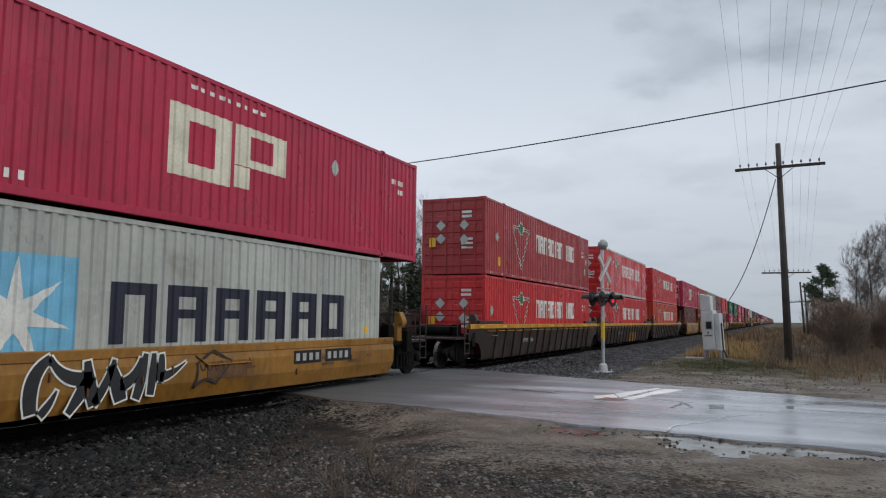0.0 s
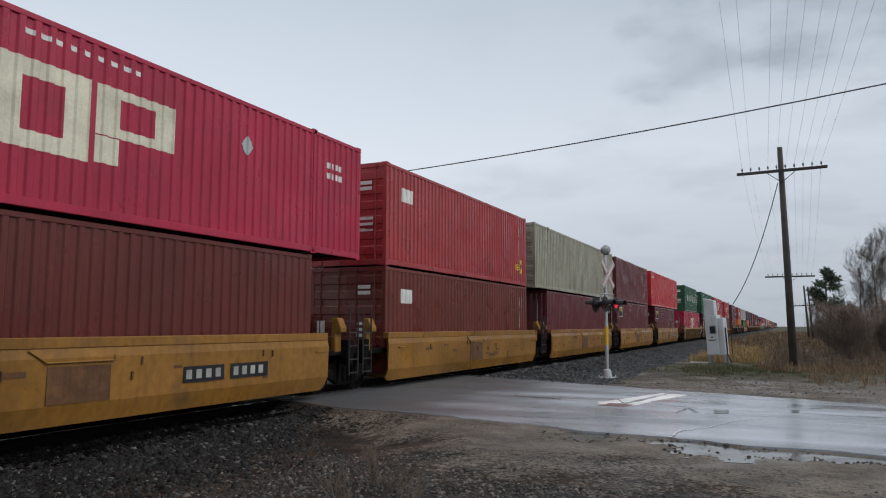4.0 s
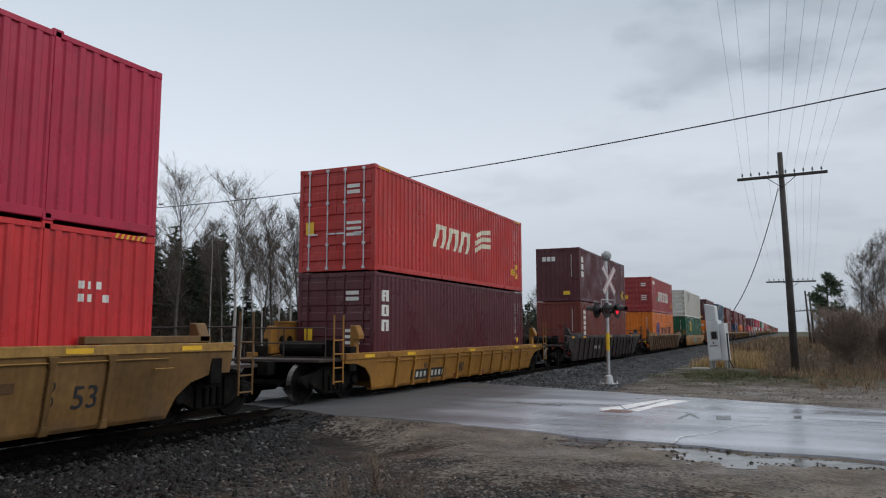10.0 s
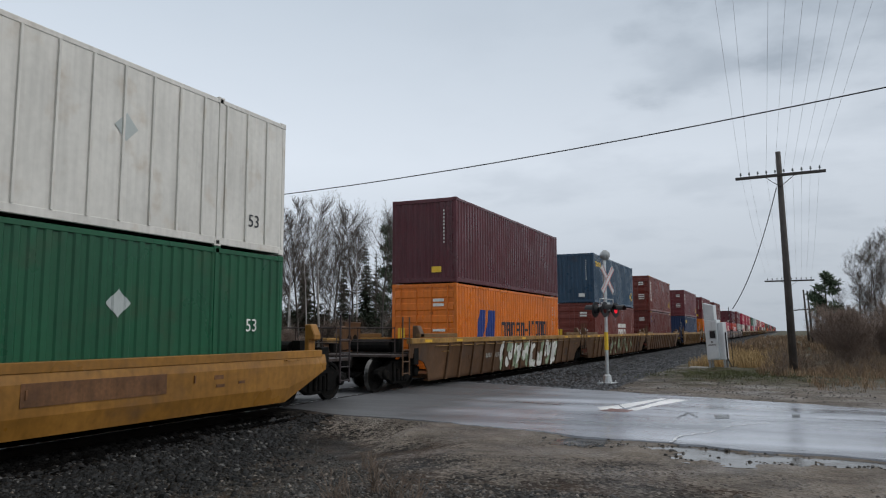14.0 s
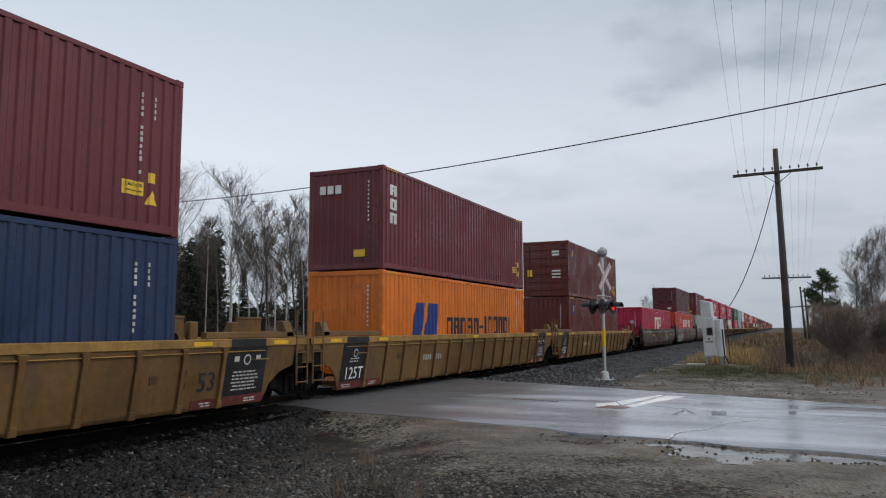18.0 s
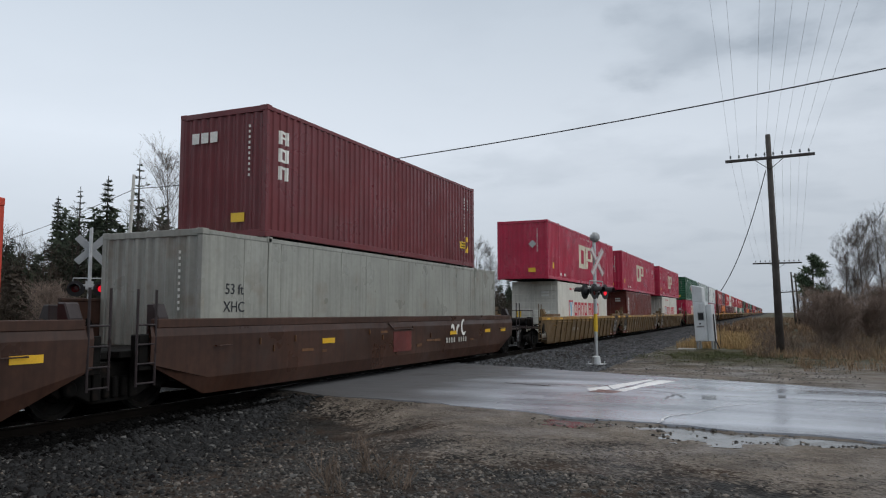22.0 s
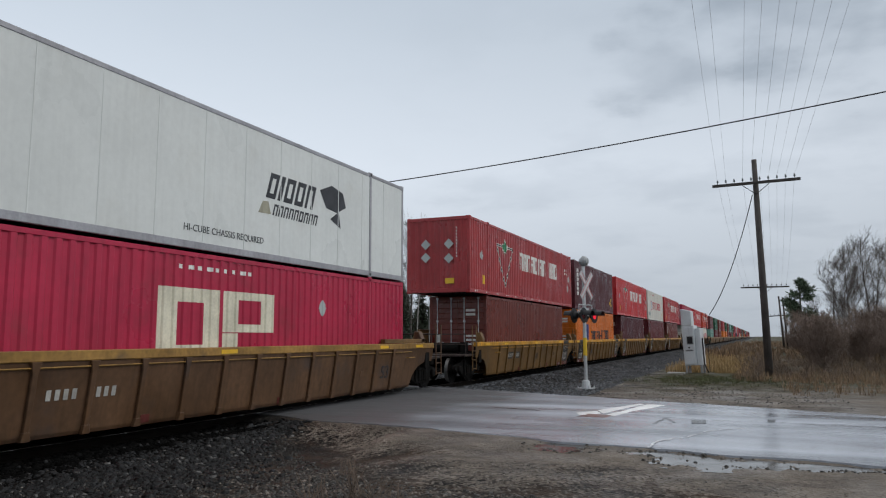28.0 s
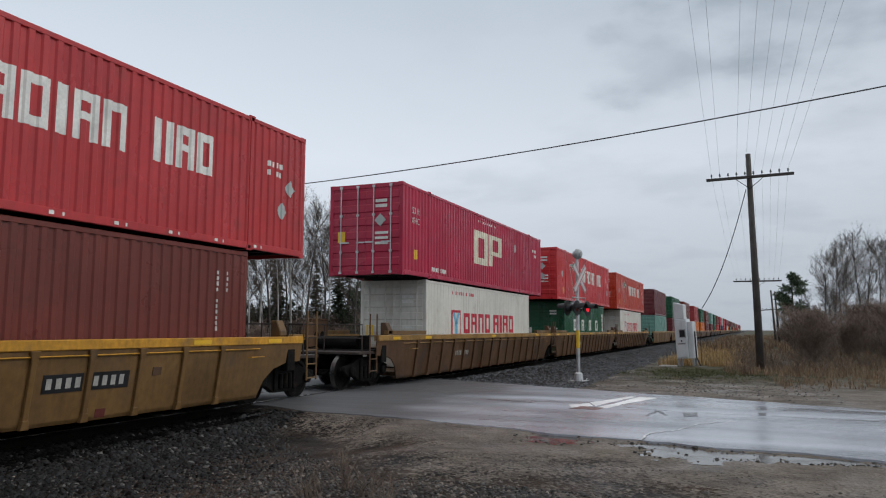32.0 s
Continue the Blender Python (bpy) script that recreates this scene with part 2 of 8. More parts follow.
YELLOW_STICKER = mat("yellow_sticker", (0.78, 0.50, 0.03), 0.45, 0, 0.12)
GREY_PLACARD = mat("grey_placard", (0.42, 0.46, 0.45), 0.4, 0, 0.12)
GRAFFITI_GREEN = mat("spray_green", (0.32, 0.40, 0.27), 0.5, 0, 0.3)
SPRAY_BLACK = mat("spray_black", (0.02, 0.02, 0.022), 0.5, 0, 0.3)
SPRAY_TEAL = mat("spray_teal", (0.03, 0.24, 0.25), 0.5, 0, 0.3)
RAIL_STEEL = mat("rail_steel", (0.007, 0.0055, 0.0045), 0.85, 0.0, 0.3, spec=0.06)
RAIL_TOP = mat("rail_top", (0.55, 0.55, 0.56), 0.2, 1.0, 0.1)
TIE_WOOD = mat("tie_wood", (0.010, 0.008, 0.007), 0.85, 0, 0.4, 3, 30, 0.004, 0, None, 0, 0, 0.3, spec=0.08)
POLE_WOOD = mat("weathered_pole", (0.060, 0.052, 0.048), 0.8, 0, 0.35, 2.0, 30.0, 0.006, 0.3)
PALE_WOOD = mat("pale_pole", (0.42, 0.42, 0.40), 0.8, 0, 0.25, 2.0, 30.0, 0.004, 0.25)
WIRE = mat("wire", (0.05, 0.05, 0.055), 0.6)
WIRE_PALE = mat("old_copper_wire", (0.30, 0.31, 0.33), 0.6)
INSULATOR = mat("glass_insulator", (0.10, 0.12, 0.125), 0.2, 0, 0.1)
CABINET = mat("cabinet_grey", (0.60, 0.63, 0.65), 0.45, 0.0, 0.12, 2.0, 20, 0, 0.15)
CONCRETE = mat("concrete", (0.42, 0.40, 0.37), 0.85, 0, 0.25, 2.0, 25, 0.004)
SIGN_WHITE = mat("sign_white", (0.52, 0.53, 0.54), 0.45, 0, 0.15)
SIGN_BACK = mat("sign_back", (0.36, 0.38, 0.39), 0.5, 0.4, 0.15)
SIGN_RED = mat("sign_red", (0.42, 0.05, 0.05), 0.45, 0, 0.15)
LAMP_RED = mat("lit_red_lamp", (0.85, 0.012, 0.03), 0.3, 0, 0.0, emit=0.9)
LAMP_DIM = mat("red_lens", (0.10, 0.006, 0.008), 0.2, 0, 0.0)
BARK = mat("dark_bark", (0.060, 0.050, 0.043), 0.9, 0, 0.4, 3, 25, 0.01)
GREY_BARK = mat("grey_bark", (0.095, 0.084, 0.075), 0.9, 0, 0.35, 3, 25, 0.008)
BIRCH = mat("birch_bark", (0.34, 0.325, 0.31), 0.8, 0, 0.3, 2.0, 14.0, 0.003, 0, (0.05, 0.045, 0.04), 0.8)
TWIG = mat("twigs", (0.105, 0.086, 0.074), 0.9, 0, 0.3)
BRUSH = mat("brush_twigs", (0.22, 0.165, 0.135), 0.9, 0, 0.35)
NEEDLE = mat("spruce_needles", (0.040, 0.056, 0.032), 0.8, 0, 0.45, 1.2, 12, island=0.45)
PINE = mat("pine_needles", (0.070, 0.105, 0.060), 0.8, 0, 0.4, 1.2, 12, island=0.45)
DRY_GRASS = mat("dry_grass", (0.25, 0.17, 0.105), 0.9, 0, 0.45, 0.8, 9, island=0.4)
PALE_GRASS = mat("straw_grass", (0.42, 0.29, 0.135), 0.9, 0, 0.4, 0.8, 9, island=0.4)
GREEN_GRASS = mat("green_grass", (0.075, 0.085, 0.032), 0.9, 0, 0.4, 0.8, 9, island=0.4)
DEAD_STALK = mat("dead_stalks", (0.15, 0.112, 0.085), 0.9, 0, 0.35)
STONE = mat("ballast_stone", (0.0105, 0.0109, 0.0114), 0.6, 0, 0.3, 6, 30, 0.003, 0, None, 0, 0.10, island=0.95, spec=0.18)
# the train's shade is put into these stones' near-black colour
SHADED_STONE = mat("shaded_ballast", (0.0035, 0.0034, 0.0033), 0.85, 0, 0.3, 6, 30, 0.003, island=0.8, spec=0.05)
# same ballast as the near stones, with haze and open light in its colour
HAZY_STONE = mat("hazy_ballast", (0.060, 0.064, 0.070), 0.6, 0, 0.3, 6, 30, 0.003, island=0.75, spec=0.3)
PALE_STONE = mat("pale_stone", (0.062, 0.061, 0.058), 0.5, 0, 0.3, 6, 30, 0.003, island=0.7, spec=0.4)
CHIP = mat("stone_chips", (0.028, 0.025, 0.021), 0.45, 0, 0.3, 6, 30, 0.002, island=0.95, spec=0.3)
SCRAP = mat("number_paint", (0.40, 0.39, 0.36), 0.55, 0, 0.3)
SMALL = mat("small_lettering", (0.52, 0.50, 0.48), 0.5, 0, 0.2, 2.0, 20.0)
UNDERWOOD = mat("underwood", (0.060, 0.046, 0.034), 0.9, 0, 0.4, 1.0, 12, island=0.5)
PEBBLE = mat("pebbles", (0.125, 0.106, 0.088), 0.55, 0, 0.3, 6, 30, 0.003, island=0.55)

# ---- building helpers ----
class Mesh:
    """Collects boxes, prisms, tubes and sheets into one mesh."""

    def __init__(self):
        self.v, self.f = [], []

    def add(self, verts, faces):
        k = len(self.v)
        self.v += [tuple(p) for p in verts]
        self.f += [tuple(i + k for i in f) for f in faces]
        return self

    def box(self, x0, x1, y0, y1, z0, z1):
        return self.add([(x0, y0, z0), (x1, y0, z0), (x1, y1, z0), (x0, y1, z0), (x0, y0, z1), (x1, y0, z1), (x1, y1, z1), (x0, y1, z1)],
                        [(3, 2, 1, 0), (4, 5, 6, 7), (0, 1, 5, 4), (1, 2, 6, 5), (2, 3, 7, 6), (3, 0, 4, 7)])

    def prism(self, outline, a0, a1, axis="x"):
        """An outline of two coordinates (in the order of the axes left over), drawn out from a0 to a1 along the axis."""
        place = {"x": lambda a, p, q: (a, p, q), "y": lambda a, p, q: (p, a, q), "z": lambda a, p, q: (p, q, a)}[axis]
        n = len(outline)
        vs = [place(a0, *o) for o in outline] + [place(a1, *o) for o in outline]
        return self.add(vs, [tuple(range(n))[::-1], tuple(range(n, 2 * n))] + [(i, (i + 1) % n, n + (i + 1) % n, n + i) for i in range(n)])

    def tube(self, a, b, r0, r1=None, n=8, caps=True):
        a, b = Vector(a), Vector(b)
        r1 = r0 if r1 is None else r1
        d = (b - a).normalized()
        s = d.orthogonal().normalized()
        t = d.cross(s)
        vs = []
        for c, r in ((a, r0), (b, r1)):
            for i in range(n):
                w = 2 * math.pi * i / n
                vs.append(c + s * (r * math.cos(w)) + t * (r * math.sin(w)))
        fs = [(i, (i + 1) % n, n + (i + 1) % n, n + i) for i in range(n)]
        if caps:
            fs += [tuple(range(n))[::-1], tuple(range(n, 2 * n))]
        return self.add(vs, fs)

    def path(self, pts, r, n=6):
        """One tube along a bent line."""
        pts = [Vector(p) for p in pts]
        vs = []
        for i, p in enumerate(pts):
            d = (pts[min(i + 1, len(pts) - 1)] - pts[max(i - 1, 0)]).normalized()
            s = d.cross(Vector((0.31, 0.17, 0.93))).normalized()
            t = d.cross(s)
            vs += [p + s * (r * math.cos(2 * math.pi * k / n)) + t * (r * math.sin(2 * math.pi * k / n)) for k in range(n)]
        fs = [(i * n + k, i * n + (k + 1) % n, (i + 1) * n + (k + 1) % n, (i + 1) * n + k) for i in range(len(pts) - 1) for k in range(n)]
        return self.add(vs, fs + [tuple(range(n))[::-1], tuple(range(len(vs) - n, len(vs)))])

    def lathe(self, rings, n=16, axis="z", at=(0, 0, 0)):
        """Rings of (along, radius) round an axis."""
        place = {"x": lambda a, p, q: (a, p, q), "y": lambda a, p, q: (q, a, p), "z": lambda a, p, q: (p, q, a)}[axis]
        vs = []
        for al, r in rings:
            for i in range(n):
                w = 2 * math.pi * i / n
                p = place(al, r * math.cos(w), r * math.sin(w))
                vs.append((p[0] + at[0], p[1] + at[1], p[2] + at[2]))
        fs = []
        for j in range(len(rings) - 1):
            fs += [(j * n + i, j * n + (i + 1) % n, (j + 1) * n + (i + 1) % n, (j + 1) * n + i) for i in range(n)]
        fs += [tuple(range(n))[::-1], tuple(range((len(rings) - 1) * n, len(rings) * n))]
        return self.add(vs, fs)

    def done(self, name, bevel=0.0, smooth=False):
        me = bpy.data.meshes.new(name)
        me.from_pydata(self.v, [], self.f)
        bm = bmesh.new()
        bm.from_mesh(me)
        if len(self.v) < 20000:
            bmesh.ops.recalc_face_normals(bm, faces=bm.faces)
        if bevel:
            edges = [e for e in bm.edges if len(e.link_faces) == 2 and e.calc_face_angle(0) > 0.7]
            bmesh.ops.bevel(bm, geom=edges, offset=bevel, segments=1, affect="EDGES", clamp_overlap=True)
        bm.to_mesh(me)
        bm.free()
        if smooth:
            me.polygons.foreach_set("use_smooth", [True] * len(me.polygons))
        return me


def part(name, data, material, parent=None, label="", at=None):
    """One mesh object under a thing or a part; alike pieces share their mesh and take the material by object."""
    me = data.done(name) if isinstance(data, Mesh) else data
    if not me.materials:
        me.materials.append(None)
    ob = new(name, me)
    ob.material_slots[0].link = "OBJECT"
    ob.material_slots[0].material = material
    if parent:
        ob.parent = parent
    if at is not None:
        ob.matrix_basis = at
    if label:
        tagged(ob, label)
    return ob


def thing(name, at, label, category, group="", kind=""):
    ob = new(name)
    ob.empty_display_size = 0.3
    ob.matrix_basis = at
    return tagged(ob, label, category, group, kind)


def fast_mesh(name, verts, faces, smooth=False):
    """A mesh straight from arrays, for grass, stones and leaves."""
    me = bpy.data.meshes.new(name)
    me.from_pydata(verts, [], faces)
    if smooth:
        me.polygons.foreach_set("use_smooth", [True] * len(me.polygons))
    return me


TEXTS = {}


def lettering(words, size):
    """Words as a flat mesh that reads along +y, up +z and faces +x."""
    if (words, size) not in TEXTS:
        cu = bpy.data.curves.new("letters", "FONT")
        cu.body, cu.size, cu.align_x, cu.align_y, cu.resolution_u = words, size, "CENTER", "CENTER", 3
        cu.extrude = 0.002
        ob = bpy.data.objects.new("letters", cu)
        scene.collection.objects.link(ob)
        me = bpy.data.meshes.new_from_object(ob.evaluated_get(bpy.context.evaluated_depsgraph_get()))
        bpy.data.objects.remove(ob)
        me.transform(Matrix(((0, 0, 1, 0), (1, 0, 0, 0), (0, 1, 0, 0), (0, 0, 0, 1))))
        TEXTS[(words, size)] = me
    return TEXTS[(words, size)]

# ---- the ground, the road and the track ----
XT = -11.03                    # the track's middle; the rails' tops lie at z = 0


def smooth_step(a, b, v):
    t = min(1.0, max(0.0, (v - a) / (b - a)))
    return t * t * (3 - 2 * t)


def site(x, y):
    """From the road's plan to the world, whose y runs along the track."""
    return 1.0076 * x, 1.0362 * y - 0.0334 * x


def unsite(x, y):
    return x / 1.0076, (y + 0.03315 * x) / 1.0362


def road_near(x):
    """The road's edge on the camera's side: it bends towards the crossing."""
    d = -3.17 - x
    if d < 0:
        return 10.99 - 0.12 * x
    return 11.37 + 0.35 * d - 0.0352 * d * d if d < 4.83 else 12.24 + 0.28 * (d - 4.83)


def road_far(x):
    if x > 3:
        return 17.37 + 0.12 * (x - 3)
    return 18.45 - 0.36 * x if x > -9 else 21.69 - 0.28 * (x + 9)


def on_road(x, y, margin=0.0):
    x, y = unsite(x, y)
    return road_near(x) - margin < y < road_far(x) + margin


HOLLOWS = ((-2.85, 10.95, 0.45, 0.42, 0.055), (-1.35, 10.85, 0.45, 0.25, 0.05), (-0.75, 10.45, 0.6, 0.45, 0.055), (0.05, 10.55, 0.6, 0.32, 0.05), (0.75, 10.55, 0.6, 0.22, 0.045), (1.6, 10.55, 0.7, 0.18, 0.04))


def hollow(x, y):
    """Shallow worn hollows along the road's broken edge, where rain stands, and two tyre ruts in the dirt."""
    s = 0.0
    for cx, cy, lx, ly, deep in HOLLOWS:
        q = ((x - cx) / lx) ** 2 + ((y - cy) / ly) ** 2
        if q < 6:
            s = max(s, deep * math.exp(-q * 0.9))
    if s:
        s += (0.030 * noise.noise((x * 2.6, y * 4.5, 5)) + 0.022 * noise.noise((x * 6.0, y * 10.0, 8)) + 0.024 * noise.noise((x * 13.0, y * 20.0, 8))) * min(1.0, s / 0.015)
    if -6 < x < 4 and 5 < y < 10:
        for off in (0.0, 1.5):
            c = 8.7 + off * 0.55 - 0.10 * (x + 1) + 0.25 * math.sin(x * 0.5 + off)
            d = abs(y - c)
            if d < 0.3:
                s += 0.022 * (1 - d / 0.3) * (0.6 + 0.5 * noise.noise((x * 0.7, off, 2)))
    return s


def ground_z(x, y):
    d, left = abs(x - XT), x < XT
    x, y = unsite(x, y)
    z = -0.03 + 0.05 * noise.noise((x * 0.13, y * 0.13, 0)) + 0.03 * noise.noise((x * 0.6, y * 0.6, 3))
    if y < road_near(x) and x > -9:                               # worn dirt shoulder, dished towards the track
        z -= 0.10 * smooth_step(-4.0, -7.5, x)
    z -= 0.22 * smooth_step(1.9, 3.4, d) * (1 - smooth_step(4.0, 7.0, d))     # toe of the ballast
    if x > 2:
        z -= 0.35 * smooth_step(2, 12, x) * smooth_step(20, 32, y)
    if left:
        z -= 0.7 * smooth_step(4, 14, d)
    if d < 1.9:
        z = -0.17
    gap = min(y - road_near(x), road_far(x) - y)                  # the road's bed lies just under its surface
    if -6 < x < 4 and y < 13:
        z += (-0.028 - z) * smooth_step(-2.4, -1.2, gap)          # level dirt beside the road
    k = smooth_step(-0.9, 0.05, gap)
    return z * (1 - k) - 0.032 * k - hollow(x, y) * (1 - smooth_step(0.05, 0.3, gap))


def spaced(stops):
    out = []
    for (a, step), (b, _) in zip(stops, stops[1:]):
        n = max(1, round((b - a) / step))
        out += [a + (b - a) * i / n for i in range(n)]
    return out + [stops[-1][0]]


gx = spaced([(-2500, 300), (-400, 60), (-100, 10), (-30, 1.0), (-14, 0.25), (-4.5, 0.07), (2.5, 0.25), (4, 0.8), (25, 6), (100, 40), (400, 300), (2500, 0)])
gy = spaced([(-1500, 200), (-200, 30), (-20, 2.0), (2, 0.25), (7.5, 0.12), (10.3, 0.055), (12.1, 0.15), (13, 0.25), (26, 0.8), (60, 4), (140, 20), (500, 100), (1200, 400), (4000, 0)])
gv = [(x, y, ground_z(x, y)) for y in gy for x in gx]
nx = len(gx)
gf = [(j * nx + i, j * nx + i + 1, (j + 1) * nx + i + 1, (j + 1) * nx + i) for j in range(len(gy) - 1) for i in range(nx - 1)]


def ground_material():
    """Wet dirt and grit by the road, ballast fines along the track, moss and dead grass beyond."""
    m = bpy.data.materials.new("wet_ground")
    m.use_nodes = True
    n, l = m.node_tree.nodes, m.node_tree.links
    b = n["Principled BSDF"]
    co = n.new("ShaderNodeTexCoord")
    sep = n.new("ShaderNodeSeparateXYZ")
    l.new(co.outputs["Object"], sep.inputs[0])

    def nz(scale, detail=5.0, stretch=None):
        t = n.new("ShaderNodeTexNoise")
        t.inputs["Scale"].default_value, t.inputs["Detail"].default_value = scale, detail
        if stretch:
            mp = n.new("ShaderNodeMapping"); mp.inputs["Scale"].default_value = stretch
            l.new(co.outputs["Object"], mp.inputs[0]); l.new(mp.outputs[0], t.inputs[0])
        else:
            l.new(co.outputs["Object"], t.inputs[0])
        return t.outputs["Fac"]

    def rng(src, a, c, lo=0.0, hi=1.0):
        r = n.new("ShaderNodeMapRange")
        for key, v in zip(("From Min", "From Max", "To Min", "To Max"), (a, c, lo, hi)):
            r.inputs[key].default_value = v
        l.new(src, r.inputs[0])
        return r.outputs[0]

    def op(kind, x, y):
        p = n.new("ShaderNodeMath"); p.operation = kind
        for i, s in enumerate((x, y)):
            if isinstance(s, (int, float)):
                p.inputs[i].default_value = s
            else:
                l.new(s, p.inputs[i])
        return p.outputs[0]

    def mix(f, a, c):
        x = n.new("ShaderNodeMix"); x.data_type = "RGBA"
        l.new(f, x.inputs["Factor"])
        for key, s in (("A", a), ("B", c)):
            if isinstance(s, tuple):
                x.inputs[key].default_value = (*s, 1)
            else:
                l.new(s, x.inputs[key])
        return x.outputs["Result"]
    vor = n.new("ShaderNodeTexVoronoi"); vor.inputs["Scale"].default_value = 26.0
    l.new(co.outputs["Object"], vor.inputs["Vector"])
    grit = rng(vor.outputs["Color"], 0.15, 0.9, 0.0, 1.0)
    dirt = mix(rng(nz(0.9), 0.35, 0.68), (0.058, 0.046, 0.035), (0.140, 0.112, 0.085))
    dirt = mix(op("MULTIPLY", rng(nz(4.5, 6.0, (0.10, 1.0, 1.0)), 0.50, 0.60), rng(nz(0.4), 0.38, 0.55)), dirt, (0.070, 0.054, 0.041))
    dirt = mix(op("MULTIPLY", grit, rng(nz(2.2), 0.4, 0.65, 0.05, 0.7)), dirt, (0.25, 0.215, 0.178))
    X = sep.outputs["X"]
    Y = op("MULTIPLY", op("ADD", sep.outputs["Y"], op("MULTIPLY", X, 0.0332)), 0.9651)
    wob = op("ADD", X, rng(nz(0.7), 0.3, 0.7, -1.2, 1.2))
    # ballast fines by the track, train shade put in their colour, then a wide shoulder of dark brown gravel
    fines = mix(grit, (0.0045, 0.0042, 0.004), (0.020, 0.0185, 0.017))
    shoulder = mix(rng(nz(1.1), 0.4, 0.62), (0.007, 0.0065, 0.006), (0.038, 0.023, 0.014))
    shoulder = mix(op("MULTIPLY", grit, rng(nz(3.0), 0.42, 0.62, 0.1, 0.75)), shoulder, (0.060, 0.055, 0.049))
    limit = op("SUBTRACT", op("ADD", 7.7, op("MULTIPLY", op("MAXIMUM", op("SUBTRACT", -3.6, X), 0.0), 0.95)), op("MULTIPLY", op("MAXIMUM", op("ADD", X, 0.8), 0.0), 0.7))
    ragged = op("ADD", rng(grit, 0.0, 1.0, -1.0, 1.0), rng(nz(7.0, 6.0), 0.3, 0.7, -0.9, 0.9))
    chips = rng(op("ADD", op("SUBTRACT", op("ADD", Y, rng(nz(0.75), 0.3, 0.7, -1.3, 1.3)), limit), ragged), 1.4, -0.2)
    chips = op("MULTIPLY", chips, rng(X, 5.0, 2.0))
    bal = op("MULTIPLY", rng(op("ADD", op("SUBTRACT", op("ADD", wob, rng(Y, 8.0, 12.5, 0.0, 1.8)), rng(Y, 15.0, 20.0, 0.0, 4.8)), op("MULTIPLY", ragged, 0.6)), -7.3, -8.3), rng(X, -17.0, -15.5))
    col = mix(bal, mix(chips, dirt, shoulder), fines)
    dark = op("MAXIMUM", bal, op("MULTIPLY", chips, 0.8))
    grass = mix(rng(nz(1.5), 0.35, 0.65), (0.075, 0.058, 0.034), (0.045, 0.048, 0.022))
    far = op("MULTIPLY", rng(op("ADD", sep.outputs["Y"], rng(nz(0.5), 0.3, 0.7, -3, 3)), 23.0, 28.0), rng(wob, -5.2, -3.6))
    far = op("MAXIMUM", far, rng(sep.outputs["X"], -19.0, -24.0))
    col = mix(far, col, grass)
    l.new(rng(op("MAXIMUM", dark, far), 0, 1, 0.40, 0.08), b.inputs["Specular IOR Level"])
    l.new(col, b.inputs["Base Color"])
    l.new(rng(nz(0.8), 0.35, 0.65, 0.42, 0.85), b.inputs["Roughness"])
    bp = n.new("ShaderNodeBump"); bp.inputs["Strength"].default_value, bp.inputs["Distance"].default_value = 0.9, 0.03
    l.new(op("ADD", op("MULTIPLY", vor.outputs["Distance"], 0.8), nz(9.0)), bp.inputs["Height"])
    l.new(bp.outputs[0], b.inputs["Normal"])
    return m


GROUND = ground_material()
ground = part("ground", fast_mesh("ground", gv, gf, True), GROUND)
tagged(ground, "wet brown dirt and gravel with dead grass beyond", "ground", "", "structure")


